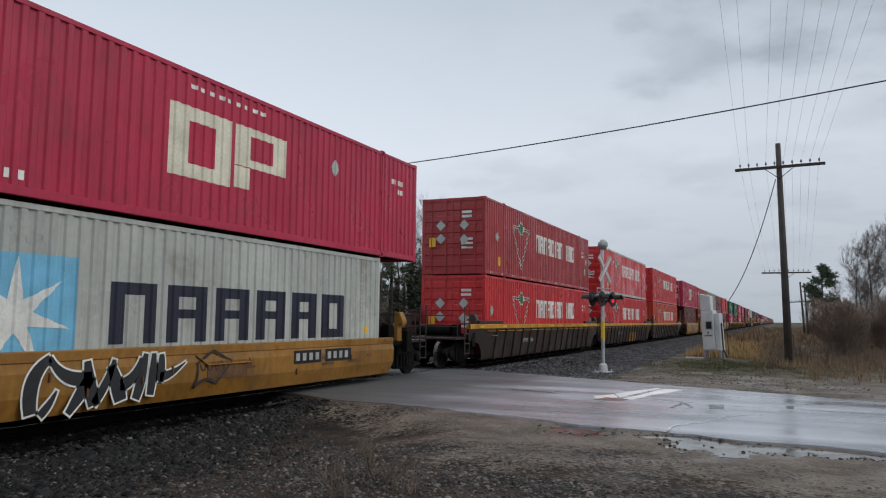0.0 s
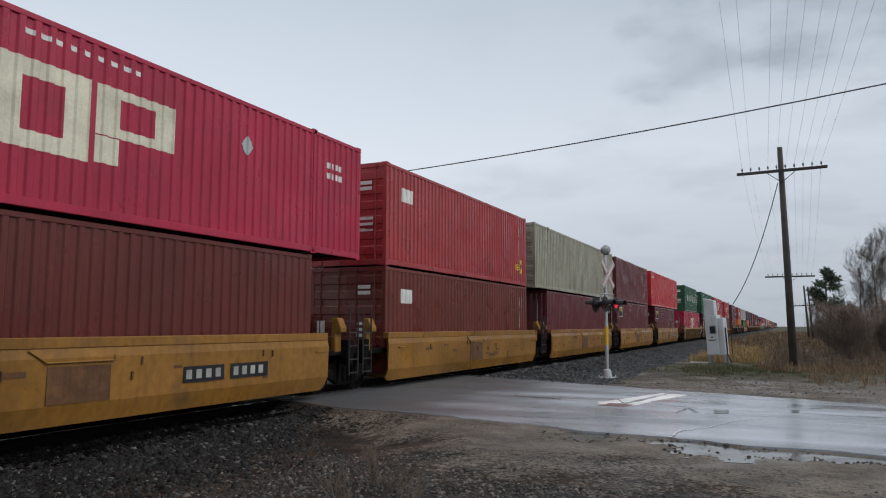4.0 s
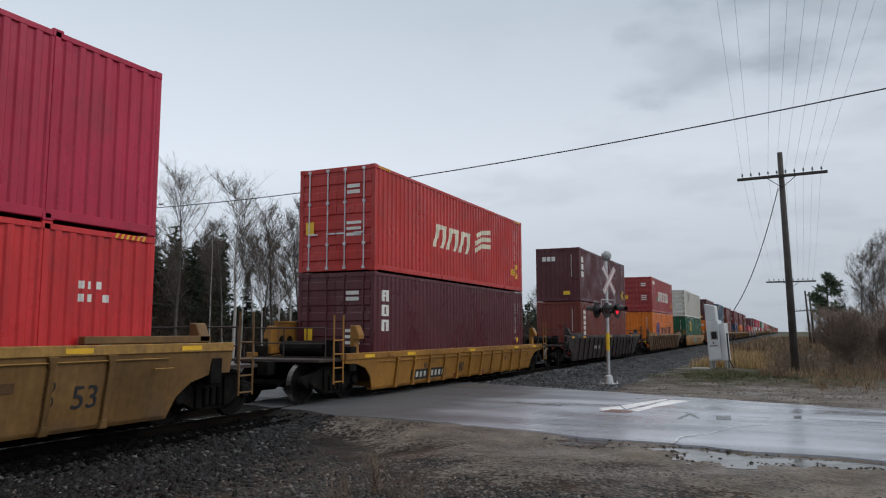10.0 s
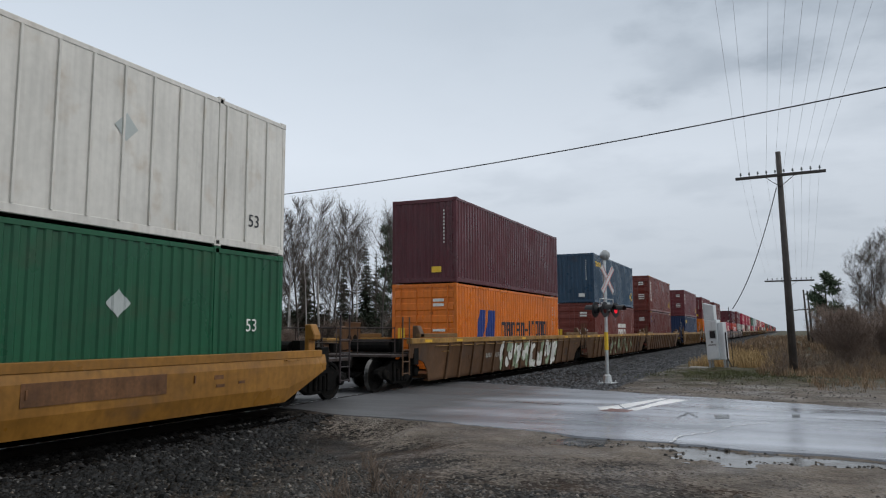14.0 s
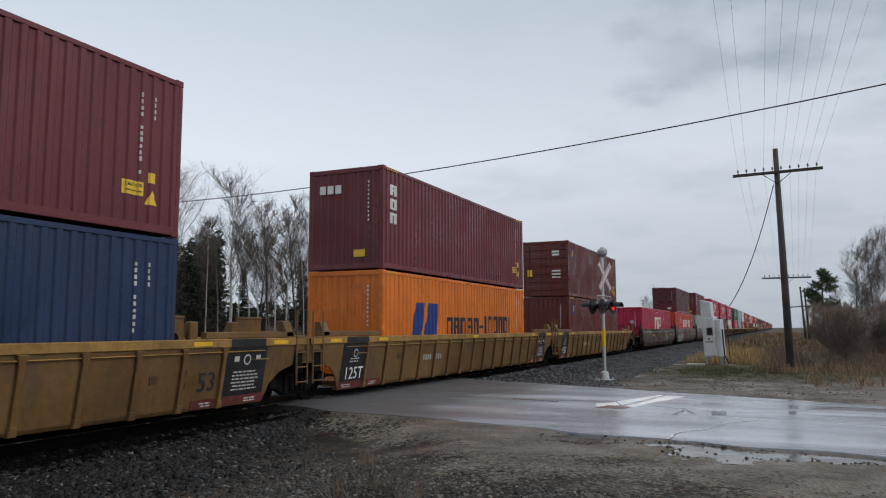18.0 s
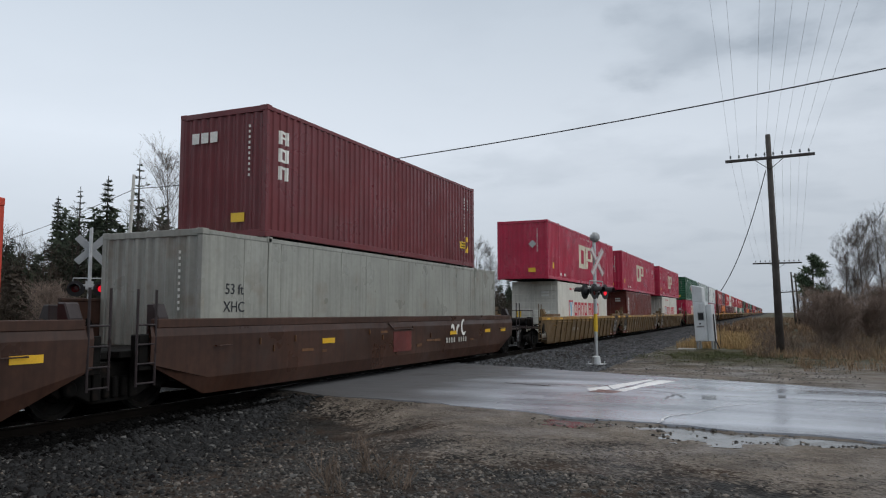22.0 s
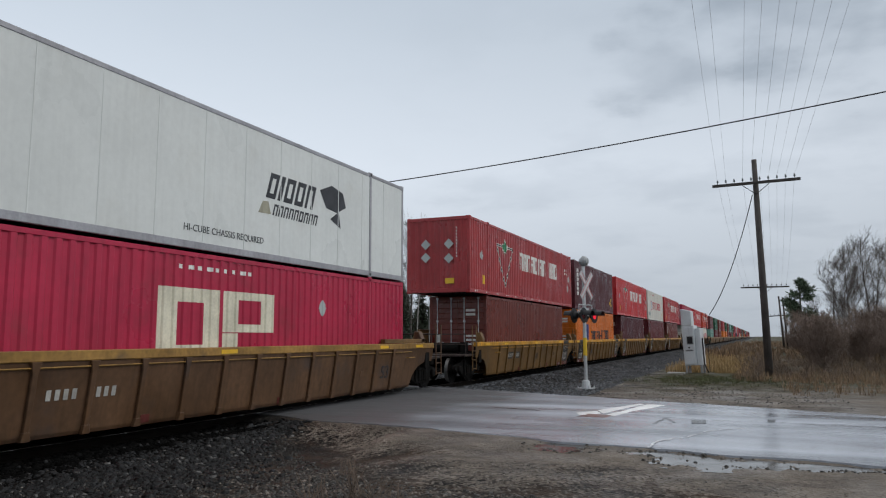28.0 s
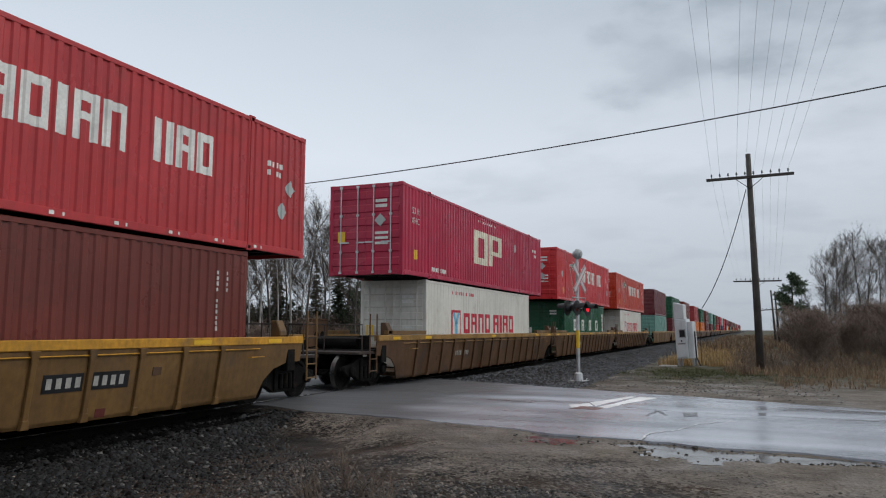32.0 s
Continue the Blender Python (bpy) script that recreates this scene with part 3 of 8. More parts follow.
def asphalt_material():
    m = bpy.data.materials.new("wet_asphalt")
    m.use_nodes = True
    n, l = m.node_tree.nodes, m.node_tree.links
    b = n["Principled BSDF"]
    co = n.new("ShaderNodeTexCoord")

    def nz(scale, detail=5.0, stretch=(1, 1, 1), turn=0.0):
        mp = n.new("ShaderNodeMapping")
        mp.inputs["Scale"].default_value, mp.inputs["Rotation"].default_value = stretch, (0, 0, turn)
        t = n.new("ShaderNodeTexNoise")
        t.inputs["Scale"].default_value, t.inputs["Detail"].default_value = scale, detail
        l.new(co.outputs["Object"], mp.inputs[0]); l.new(mp.outputs[0], t.inputs[0])
        return t.outputs["Fac"]

    def rng(src, a, c, lo=0.0, hi=1.0):
        r = n.new("ShaderNodeMapRange")
        for key, v in zip(("From Min", "From Max", "To Min", "To Max"), (a, c, lo, hi)):
            r.inputs[key].default_value = v
        l.new(src, r.inputs[0])
        return r.outputs[0]
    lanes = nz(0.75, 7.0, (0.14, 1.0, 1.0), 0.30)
    # both tones are pale and bluish: the wet sky sheen is put into the colour
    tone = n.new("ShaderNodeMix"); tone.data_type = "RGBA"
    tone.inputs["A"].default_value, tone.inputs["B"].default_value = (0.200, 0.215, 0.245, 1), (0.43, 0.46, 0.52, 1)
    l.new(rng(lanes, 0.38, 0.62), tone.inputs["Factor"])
    worn = n.new("ShaderNodeMix"); worn.data_type = "RGBA"          # the train's shade put into the colour: darker asphalt on the approach to the rails
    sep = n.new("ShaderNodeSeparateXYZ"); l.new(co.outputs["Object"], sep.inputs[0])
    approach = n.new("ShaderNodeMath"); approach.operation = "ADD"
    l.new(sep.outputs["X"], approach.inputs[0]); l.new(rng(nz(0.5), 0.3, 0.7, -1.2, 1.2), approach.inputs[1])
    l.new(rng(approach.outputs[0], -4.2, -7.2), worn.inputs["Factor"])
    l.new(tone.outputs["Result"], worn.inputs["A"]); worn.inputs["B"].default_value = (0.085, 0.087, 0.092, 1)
    speck = n.new("ShaderNodeMix"); speck.data_type = "RGBA"; speck.blend_type = "MULTIPLY"
    speck.inputs["Factor"].default_value = 0.5
    l.new(worn.outputs["Result"], speck.inputs["A"])
    l.new(rng(nz(60.0, 2.0), 0.3, 0.7, 0.4, 1.3), speck.inputs["B"])
    l.new(speck.outputs["Result"], b.inputs["Base Color"])
    # standing water fills the ruts
    dry = rng(sep.outputs["X"], -7.5, -2.5, 0.42, 0.0)      # it drains towards the crossing
    add = n.new("ShaderNodeMath"); add.operation = "ADD"
    l.new(rng(nz(0.8, 5.0, (0.16, 1.0, 1.0), 0.34), 0.40, 0.60, 0.09, 0.34), add.inputs[0]); l.new(dry, add.inputs[1])
    l.new(add.outputs[0], b.inputs["Roughness"])
    bp = n.new("ShaderNodeBump"); bp.inputs["Strength"].default_value, bp.inputs["Distance"].default_value = 0.35, 0.006
    l.new(nz(45.0, 3.0), bp.inputs["Height"]); l.new(bp.outputs[0], b.inputs["Normal"])
    return m


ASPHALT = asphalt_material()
rx = spaced([(-160, 10), (-30, 1.5), (-16, 0.3), (-6, 0.09), (4, 0.3), (6, 1.0), (20, 5), (160, 0)])
rv, rf = [], []
RC = 15
for i, x in enumerate(rx):
    a, c = road_near(x), road_far(x)
    a += 0.16 * noise.noise((x * 0.9, 0, 0)) + 0.07 * noise.noise((x * 3.1, 7, 0)) + 0.015 * noise.noise((x * 7.0, 3, 0))
    c += 0.10 * noise.noise((x * 1.1, 5, 0))
    for j in range(RC):
        k = j / (RC - 1)
        crown = 0.04 * (1 - (2 * k - 1) ** 2) * smooth_step(XT + 2, XT + 7, x) if x > XT else 0
        z = -0.012 + crown + 0.006 * noise.noise((x * 0.5, (a + (c - a) * k) * 0.8, 9))
        yy = a + (c - a) * k
        if j in (0, RC - 1):                        # the broken edge drops a few centimetres
            z -= 0.035
        elif j in (1, RC - 2):
            z, yy = z - 0.012, a + 0.015 if j == 1 else c - 0.015
        rv.append((*site(x, yy), z - (0.35 * smooth_step(4, 20, XT - x) if x < XT else 0)))
for i in range(len(rx) - 1):
    rf += [(i * RC + j, (i + 1) * RC + j, (i + 1) * RC + j + 1, i * RC + j + 1) for j in range(RC - 1)]
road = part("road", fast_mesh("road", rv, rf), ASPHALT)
tagged(road, "wet cracked grey asphalt road over the level crossing", "road", "", "structure")

# puddles that stand in the broken edge of the road
WATER = mat("puddle_water", (0.070, 0.062, 0.052), 0.12, 0, 0.1, 2.0, 22.0, 0.0015)


def puddle(cx, cy, lx, ly, deep, level):
    """Water at one level in a hollow: its shore is where the dirt rises through it."""
    z = level
    pts = [(1.7 * lx * math.cos(2 * math.pi * i / 32), 1.7 * ly * math.sin(2 * math.pi * i / 32)) for i in range(32)]
    ob = part("puddle", Mesh().prism(pts, -0.05, 0.0, "z"), WATER, None, "", pose(*site(cx, cy), z))
    return tagged(ob, "shallow puddle of rain water beside the road", "puddle", "puddles by the road")


for k, p in enumerate(HOLLOWS):
    puddle(*p, -0.048 + 0.0004 * k)

# worn white paint and patches on the road
ROAD_PAINT = mat("worn_road_paint", (0.78, 0.78, 0.78), 0.5, 0, 0.2, 1.2, 18.0, 0, 0, (0.20, 0.20, 0.21), 0.35, 0.1)
ROAD_PATCH = mat("tar_patch", (0.022, 0.022, 0.024), 0.3, 0, 0.3, 3.0, 20.0)
ROAD_RED = mat("brick_patch", (0.16, 0.060, 0.045), 0.4, 0, 0.4, 4.0, 20.0)
ROAD_SEAL = mat("pale_seal", (0.50, 0.51, 0.53), 0.3, 0, 0.3, 3.0, 20.0)
ROAD_PALE = mat("dark_repair", (0.075, 0.077, 0.082), 0.35, 0, 0.35, 3.0, 20.0, 0, 0, (0.06, 0.06, 0.06), 0.6, 0.2)


def road_height(x, y):
    a, c = road_near(x), road_far(x)
    k = (y - a) / (c - a)
    return -0.012 + 0.04 * (1 - (2 * k - 1) ** 2) * smooth_step(XT + 2, XT + 7, x) + 0.006 * noise.noise((x * 0.5, y * 0.8, 9))


def marking(name, outline, material, label, lift=0.005):
    """A flat shape that lies on the road and follows its crown."""
    n = len(outline)
    cx, cy = sum(p[0] for p in outline) / n, sum(p[1] for p in outline) / n
    ox, oy = site(cx, cy)
    vs = [(site(x, y)[0] - ox, site(x, y)[1] - oy, road_height(x, y) + lift) for x, y in outline]
    vs += [(x, y, z - 0.02) for x, y, z in vs]
    m = Mesh().add(vs + [(0, 0, road_height(cx, cy) + lift)], [(i, (i + 1) % n, 2 * n) for i in range(n)] + [(i, n + i, n + (i + 1) % n, (i + 1) % n) for i in range(n)])
    return tagged(part(name, m, material, None, "", pose(ox, oy, 0)), label, "road marking", "", "structure")


def crack(points, wide, material, label, seed):
    """A thin ragged crack or seam along bent points."""
    r = random.Random(seed)
    line = []
    for p, q in zip(points, points[1:]):
        for i in range(6):
            line.append((p[0] + (q[0] - p[0]) * i / 6 + r.uniform(-0.03, 0.03), p[1] + (q[1] - p[1]) * i / 6 + r.uniform(-0.05, 0.05)))
    line.append(points[-1])
    m = Mesh()
    ws = [wide * r.uniform(0.3, 1.0) for _ in line]
    for (p, w0), (q, w1) in zip(zip(line, ws), zip(line[1:], ws[1:])):
        d = Vector((q[0] - p[0], q[1] - p[1])).normalized()
        e = (-d.y, d.x)
        m.add([(*site(u[0] + s * w * e[0], u[1] + s * w * e[1]), road_height(*u) + 0.005) for u, w, s in ((p, w0, 1), (p, w0, -1), (q, w1, -1), (q, w1, 1))], [(0, 1, 2, 3)])
    return tagged(part("road_crack", m, material), label, "crack", "cracks in the road", "structure")


marking("stop_line", [(-3.67, 15.30), (-3.33, 15.84), (-3.14, 15.30), (-3.47, 14.80)], ROAD_PAINT, "worn white stop line on wet asphalt")
marking("stop_line", [(-3.34, 15.97), (-2.77, 18.05), (-2.64, 18.03), (-3.09, 15.32)], ROAD_PAINT, "worn white stop line on wet asphalt")
marking("stop_line", [(-3.01, 15.01), (-2.56, 17.99), (-2.13, 17.95), (-2.80, 14.99)], ROAD_PAINT, "worn white stop line on wet asphalt")
marking("road_patch", [(-3.49, 14.6), (-3.37, 15.15), (-2.86, 15.05), (-2.91, 14.6)], ROAD_RED, "reddish worn patch in the asphalt")
marking("road_patch", [(0.07, 15.5), (0.22, 15.55), (0.20, 15.05), (0.08, 15.0)], ROAD_PATCH, "small black tar patch in the asphalt")
marking("road_patch", [(-1.29, 14.85), (-1.02, 14.95), (-0.98, 14.35), (-1.22, 14.25)], ROAD_PALE, "dark repaired patch in the asphalt")
crack([(-2.43, 15.34), (-2.0, 15.17), (-1.61, 15.11)], 0.03, ROAD_PATCH, "dark crack in the wet asphalt", 1)
crack([(0.38, 15.96), (0.78, 16.51), (1.33, 17.11)], 0.03, ROAD_PATCH, "dark crack in the wet asphalt", 2)
crack([(0.32, 15.04), (0.98, 14.92), (1.39, 15.02), (2.6, 14.8)], 0.025, ROAD_PATCH, "dark crack in the wet asphalt", 3)
crack([(-1.86, 14.09), (-1.79, 15.0), (-1.55, 14.3)], 0.04, ROAD_PATCH, "dark crack in the wet asphalt", 4)
crack([(1.58, 16.81), (2.01, 16.76), (3.0, 16.6)], 0.03, ROAD_PATCH, "dark crack in the wet asphalt", 5)
crack([(-5.72, 15.8), (-4.51, 15.41)], 0.04, ROAD_PATCH, "dark crack in the wet asphalt", 6)
crack([(-1.60, 11.25), (-1.52, 11.93), (-1.38, 12.16), (-1.17, 12.4), (-0.84, 13.4), (-0.29, 13.9)], 0.03, ROAD_SEAL, "pale sealed crack across the wet asphalt", 7)
crack([(-0.88, 14.87), (-0.03, 15.23)], 0.04, ROAD_SEAL, "pale sealed seam along the wet asphalt", 8)

# track: rails with a bright top, ties, and loose ballast
track = thing("railway_track", pose(XT, 0, 0), "single railway track of steel rails on wooden ties", "railway track", "", "structure")
web = [(-0.07, -0.165), (0.07, -0.165), (0.07, -0.150), (0.012, -0.135), (0.012, -0.045), (0.036, -0.035), (0.036, -0.006), (-0.036, -0.006),
       (-0.036, -0.035), (-0.012, -0.045), (-0.012, -0.135), (-0.07, -0.150)]
rail_mesh = Mesh().prism(web, -120, 1600, "y").done("rail")
top_mesh = Mesh().box(-0.034, 0.034, -120, 1600, -0.006, 0.0).done("rail_head")
for sx in (-0.7525, 0.7525):
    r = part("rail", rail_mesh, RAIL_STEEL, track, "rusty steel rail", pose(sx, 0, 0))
    part("rail_head", top_mesh, RAIL_TOP, r, "bright worn running surface")
tie_mesh = Mesh().box(-1.3, 1.3, -0.11, 0.11, -0.33, -0.168).done("tie", 0.012)
far_ties = Mesh()
for i in range(-60, 900):
    y = i * 0.52
    if -4 < y < 70 and not on_road(XT, y):
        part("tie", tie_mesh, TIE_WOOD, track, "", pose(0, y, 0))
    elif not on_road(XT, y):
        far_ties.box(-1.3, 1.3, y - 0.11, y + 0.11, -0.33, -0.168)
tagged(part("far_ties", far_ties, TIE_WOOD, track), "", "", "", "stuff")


def stones(name, count, place, size, material, label, seed, squash=0.7):
    """Loose broken stones: rough lumps of twelve corners each."""
    r = np.random.RandomState(seed)
    base = np.array([(-1, -1, -.6), (1, -1, -.6), (1, 1, -.6), (-1, 1, -.6), (-1.1, 0, .1), (0, -1.1, .1), (1.1, 0, .1), (0, 1.1, .1), (-.45, -.45, .85), (.5, -.4, .75), (.4, .5, .9), (-.5, .4, .7)])
    fc = [(0, 1, 5), (1, 2, 6), (2, 3, 7), (3, 0, 4), (0, 5, 8, 4), (1, 6, 9, 5), (2, 7, 10, 6), (3, 4, 11, 7), (8, 5, 9), (9, 6, 10), (10, 7, 11), (11, 4, 8), (8, 9, 10, 11)]
    vs, fs = [], []
    k = 0
    while k < count:
        x, y = place(r)
        if on_road(x, y, -0.1):
            continue
        s = size * np.exp(r.normal(0, 0.35))
        p = base * (1 + r.uniform(-0.22, 0.22, (12, 3))) * s * np.array([1, r.uniform(0.6, 1.0), squash * r.uniform(0.6, 1.1)])
        w = r.uniform(0, 6.28)
        cw, sw = math.cos(w), math.sin(w)
        z = ground_z(x, y) + s * r.uniform(0.0, 0.35)
        vs += [(x + q[0] * cw - q[1] * sw, y + q[0] * sw + q[1] * cw, z + q[2]) for q in p]
        fs += [tuple(i + 12 * k for i in f) for f in fc]
        k += 1
    return tagged(part(name, fast_mesh(name, vs, fs), material), label, "gravel", "", "stuff")


def beside_track(r):
    y = 2.5 + 10.5 * r.uniform() ** 1.2
    return XT + 1.9 + (abs(r.normal(0, 1.0)) * 0.95 + r.uniform(0, 0.6)) * (1 - 0.75 * smooth_step(8.0, 12.5, y)), y


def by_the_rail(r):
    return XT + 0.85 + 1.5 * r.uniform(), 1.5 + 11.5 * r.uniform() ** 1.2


def strewn(r):
    y = r.uniform(2.6, 9.5)
    return r.uniform(-9.0, 1.5) if r.uniform() < 0.6 else r.normal(-3.2, 1.3), y


def far_shoulder(r):
    y = 20 + 75 * r.uniform() ** 1.8
    return XT + r.uniform(0.9, 6.3), y


def by_signal(r):
    return r.uniform(-9, 2), r.uniform(18.5, 30)


stones("ballast", 6000, by_the_rail, 0.028, SHADED_STONE, "black ballast by the rails, train shade in its colour", 8)
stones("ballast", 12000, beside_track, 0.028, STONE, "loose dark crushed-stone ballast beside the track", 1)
stones("ballast", 13000, far_shoulder, 0.036, HAZY_STONE, "loose wet ballast on the far shoulder, paled for haze", 2)
stones("gravel", 1500, beside_track, 0.022, PALE_STONE, "pale wet stones among the dark ballast", 6)


def shoulder_chips(r):
    x = r.uniform(-8.5, 1.0)
    top = 7.3 + max(0, -4.4 - x) * 1.1 - max(0, x + 0.8) * 0.7
    return x, 2.4 + (min(top, 11.5) - 1.9) * r.uniform()


stones("gravel", 14000, shoulder_chips, 0.015, CHIP, "wet dark stone chips on the shoulder", 5)
stones("gravel", 1100, shoulder_chips, 0.015, PALE_STONE, "pale wet stones on the shoulder", 7)
stones("gravel", 5000, strewn, 0.0125, PEBBLE, "small wet pebbles strewn on the dirt", 3)


def in_puddle(r):
    cx, cy, lx, ly, _ = HOLLOWS[r.randint(len(HOLLOWS))]
    w, q = r.uniform(0, 6.28), 1.5 * math.sqrt(r.uniform())
    return site(cx + lx * q * math.cos(w), cy + ly * q * math.sin(w))


stones("gravel", 420, in_puddle, 0.016, CHIP, "small wet stones standing in the puddles", 11, 0.8)
stones("gravel", 3500, by_signal, 0.014, CHIP, "small wet stones on the road's verge", 4)

# ---- the train ----
def gone(t):
    """Metres that the train has run after t seconds, about 22 m/s."""
    return 21.5853 * t - 0.0064 * t ** 2 + 0.001144 * t ** 3 - 0.0000192 * t ** 4


ROWS = [0.0, 4.0, 8.0, 12.0, 16.0, 20.0, 24.0, 28.0, 32.0]
ROLLING = []                       # (thing, place along the train, height)
BASE, HIGH = 0.37, 2.896           # floor of the wells, height of a container
STACK = BASE + HIGH + 0.02


def ride(ob, s, z=0.0):
    ROLLING.append((ob, s, z))
    ob.matrix_basis = pose(XT, s, z)
    return ob


MESHES = {}


def shared(key, make, bevel=0.0, smooth=False):
    if key not in MESHES:
        MESHES[key] = make().done(key.split(":")[0], bevel, smooth)
    return MESHES[key]


LENGTHS = {53: (16.15, 2.59), 40: (12.19, 2.44)}
PITCH, DEEP = 0.25, 0.031


def ridge(y, half, style):
    """How far a wall's face stands back from its outer plane at y."""
    if style == "smooth":
        return 0.012
    deep = 0.011 if style == "soft" else DEEP
    p = (y + half) % PITCH / PITCH
    if p < 0.38:
        return 0.006
    if p < 0.50:
        return 0.006 + deep * (p - 0.38) / 0.12
    if p < 0.88:
        return 0.006 + deep
    return 0.006 + deep * (1 - (p - 0.88) / 0.12)


def breaks(a, b, half, style):
    if style == "smooth":
        return [a, b]
    out = [a]
    k = int((a + half) / PITCH) - 1
    while True:
        for q in (0.0, 0.38, 0.5, 0.88):
            y = (k + q) * PITCH - half
            if a + 1e-4 < y < b - 1e-4:
                out.append(y)
        k += 1
        if k * PITCH - half > b:
            return out + [b]


def wall_sheet(half, wide, style, side):
    """One long wall, ridged upright, with thickness, between the rails."""
    def make():
        m = Mesh()
        ys = breaks(-half + 0.10, half - 0.10, half, style)
        z0, z1 = 0.16, HIGH - 0.10
        n = len(ys)
        xs = [side * (wide / 2 - ridge(y, half, style)) for y in ys]
        vs = [(x, y, z0) for x, y in zip(xs, ys)] + [(x, y, z1) for x, y in zip(xs, ys)]
        vs += [(x - side * 0.03, y, z0) for x, y in zip(xs, ys)] + [(x - side * 0.03, y, z1) for x, y in zip(xs, ys)]
        fs = [(i, i + 1, n + i + 1, n + i) for i in range(n - 1)] + [(2 * n + i + 1, 2 * n + i, 3 * n + i, 3 * n + i + 1) for i in range(n - 1)]
        return m.add(vs, fs)
    return shared(f"side_wall:{half}:{style}:{side}", make)


def frame_mesh(half, wide, style):
    """Corner posts, rails and corner castings of one container."""
    def make():
        m = Mesh()
        w = wide / 2
        for sx in (-1, 1):
            for sy in (-1, 1):
                x, y = sx * w, sy * half
                m.box(min(x, x - sx * 0.12), max(x, x - sx * 0.12), min(y, y - sy * 0.10), max(y, y - sy * 0.10), 0.12, HIGH - 0.12)
            m.box(min(sx * w, sx * (w - 0.06)) , max(sx * w, sx * (w - 0.06)), -half + 0.1, half - 0.1, HIGH - 0.11, HIGH - 0.02)
            m.box(min(sx * w, sx * (w - 0.08)), max(sx * w, sx * (w - 0.08)), -half + 0.1, half - 0.1, 0.03, 0.17)
        for sy in (-1, 1):
            y = sy * half
            a, b = min(y, y - sy * 0.08), max(y, y - sy * 0.08)
            m.box(-w + 0.12, w - 0.12, a, b, HIGH - 0.14, HIGH - 0.01)
            m.box(-w + 0.12, w - 0.12, a, b, 0.02, 0.17)
        return m
    return shared(f"frame:{half}:{wide}", make, 0.008)


def casting_mesh():
    return shared("corner_casting", lambda: Mesh().box(-0.09, 0.09, -0.09, 0.09, -0.06, 0.06), 0.012)


def roof_mesh(half, wide):
    def make():
        m = Mesh()
        n = int(half * 2 / 0.45)
        ys = np.linspace(-half + 0.08, half - 0.08, n * 2 + 1)
        vs, fs = [], []
        for i, y in enumerate(ys):
            z = HIGH - 0.035 + (0.018 if i % 2 else 0)
            vs += [(-wide / 2 + 0.05, y, z), (wide / 2 - 0.05, y, z), (-wide / 2 + 0.05, y, z - 0.03), (wide / 2 - 0.05, y, z - 0.03)]
        for i in range(len(ys) - 1):
            k = 4 * i
            fs += [(k, k + 1, k + 5, k + 4), (k + 3, k + 2, k + 6, k + 7)]
        return m.add(vs, fs)
    return shared(f"roof:{half}:{wide}", make)


def floor_mesh(half, wide):
    def make():
        m = Mesh()
        out = [(half - 0.08, 0.16), (-half + 0.08, 0.16), (-half + 0.08, 0.13)]
        for i in range(int(half * 2 / 0.6)):
            y = -half + 0.4 + i * 0.6
            out += [(y - 0.03, 0.13), (y - 0.03, 0.03), (y + 0.03, 0.03), (y + 0.03, 0.13)]
        out.append((half - 0.08, 0.13))
        n, w = len(out), wide / 2 - 0.08
        m.add([(-w, y, z) for y, z in out] + [(w, y, z) for y, z in out], [(i, (i + 1) % n, n + (i + 1) % n, n + i) for i in range(n)])
        return m
    return shared(f"underframe:{half}:{wide}", make)


def end_wall_mesh(half, wide, sy, level):
    """The closed end: upright ridges, or lying ribs on some 53-foot boxes."""
    def make():
        m = Mesh()
        w = wide / 2 - 0.11
        if level:
            n = 9
            zs = np.linspace(0.17, HIGH - 0.14, n * 4 + 1)
            d = [0.012, 0.012, 0.045, 0.045]
            vs = []
            for i, z in enumerate(zs):
                y = sy * (half - d[i % 4])
                vs += [(-w, y, z), (w, y, z)]
            return m.add(vs, [(2 * i, 2 * i + 1, 2 * i + 3, 2 * i + 2) for i in range(len(zs) - 1)])
        n = 9
        xs = np.linspace(-w, w, n * 4 + 1)
        d = [0.012, 0.012, 0.05, 0.05]
        vs = []
        for i, x in enumerate(xs):
            y = sy * (half - d[i % 4])
            vs += [(x, y, 0.17), (x, y, HIGH - 0.14)]
        return m.add(vs, [(2 * i, 2 * i + 1, 2 * i + 3, 2 * i + 2) for i in range(len(xs) - 1)])
    return shared(f"end_wall:{half}:{wide}:{sy}:{level}", make)


def door_mesh(wide):
    """One door leaf with pressed recesses, hinges and a gasket rim; its hinge side is +x."""
    def make():
        m = Mesh()
        w = wide / 2 - 0.125
        out = [(0.03, 0.17), (-0.012, 0.17)]
        for z in (0.30, 0.72, 1.14, 1.56, 1.98, 2.40):
            out += [(-0.012, z), (-0.034, z + 0.03), (-0.034, z + 0.23), (-0.012, z + 0.26)]
        out += [(-0.012, HIGH - 0.14), (0.03, HIGH - 0.14)]
        n = len(out)
        vs = [(0.005, y, z) for y, z in out] + [(w, y, z) for y, z in out]
        m.add(vs, [tuple(range(n))[::-1], tuple(range(n, 2 * n))] + [(i, (i + 1) % n, n + (i + 1) % n, n + i) for i in range(n)])
        return m
    return shared(f"door:{wide}", make)


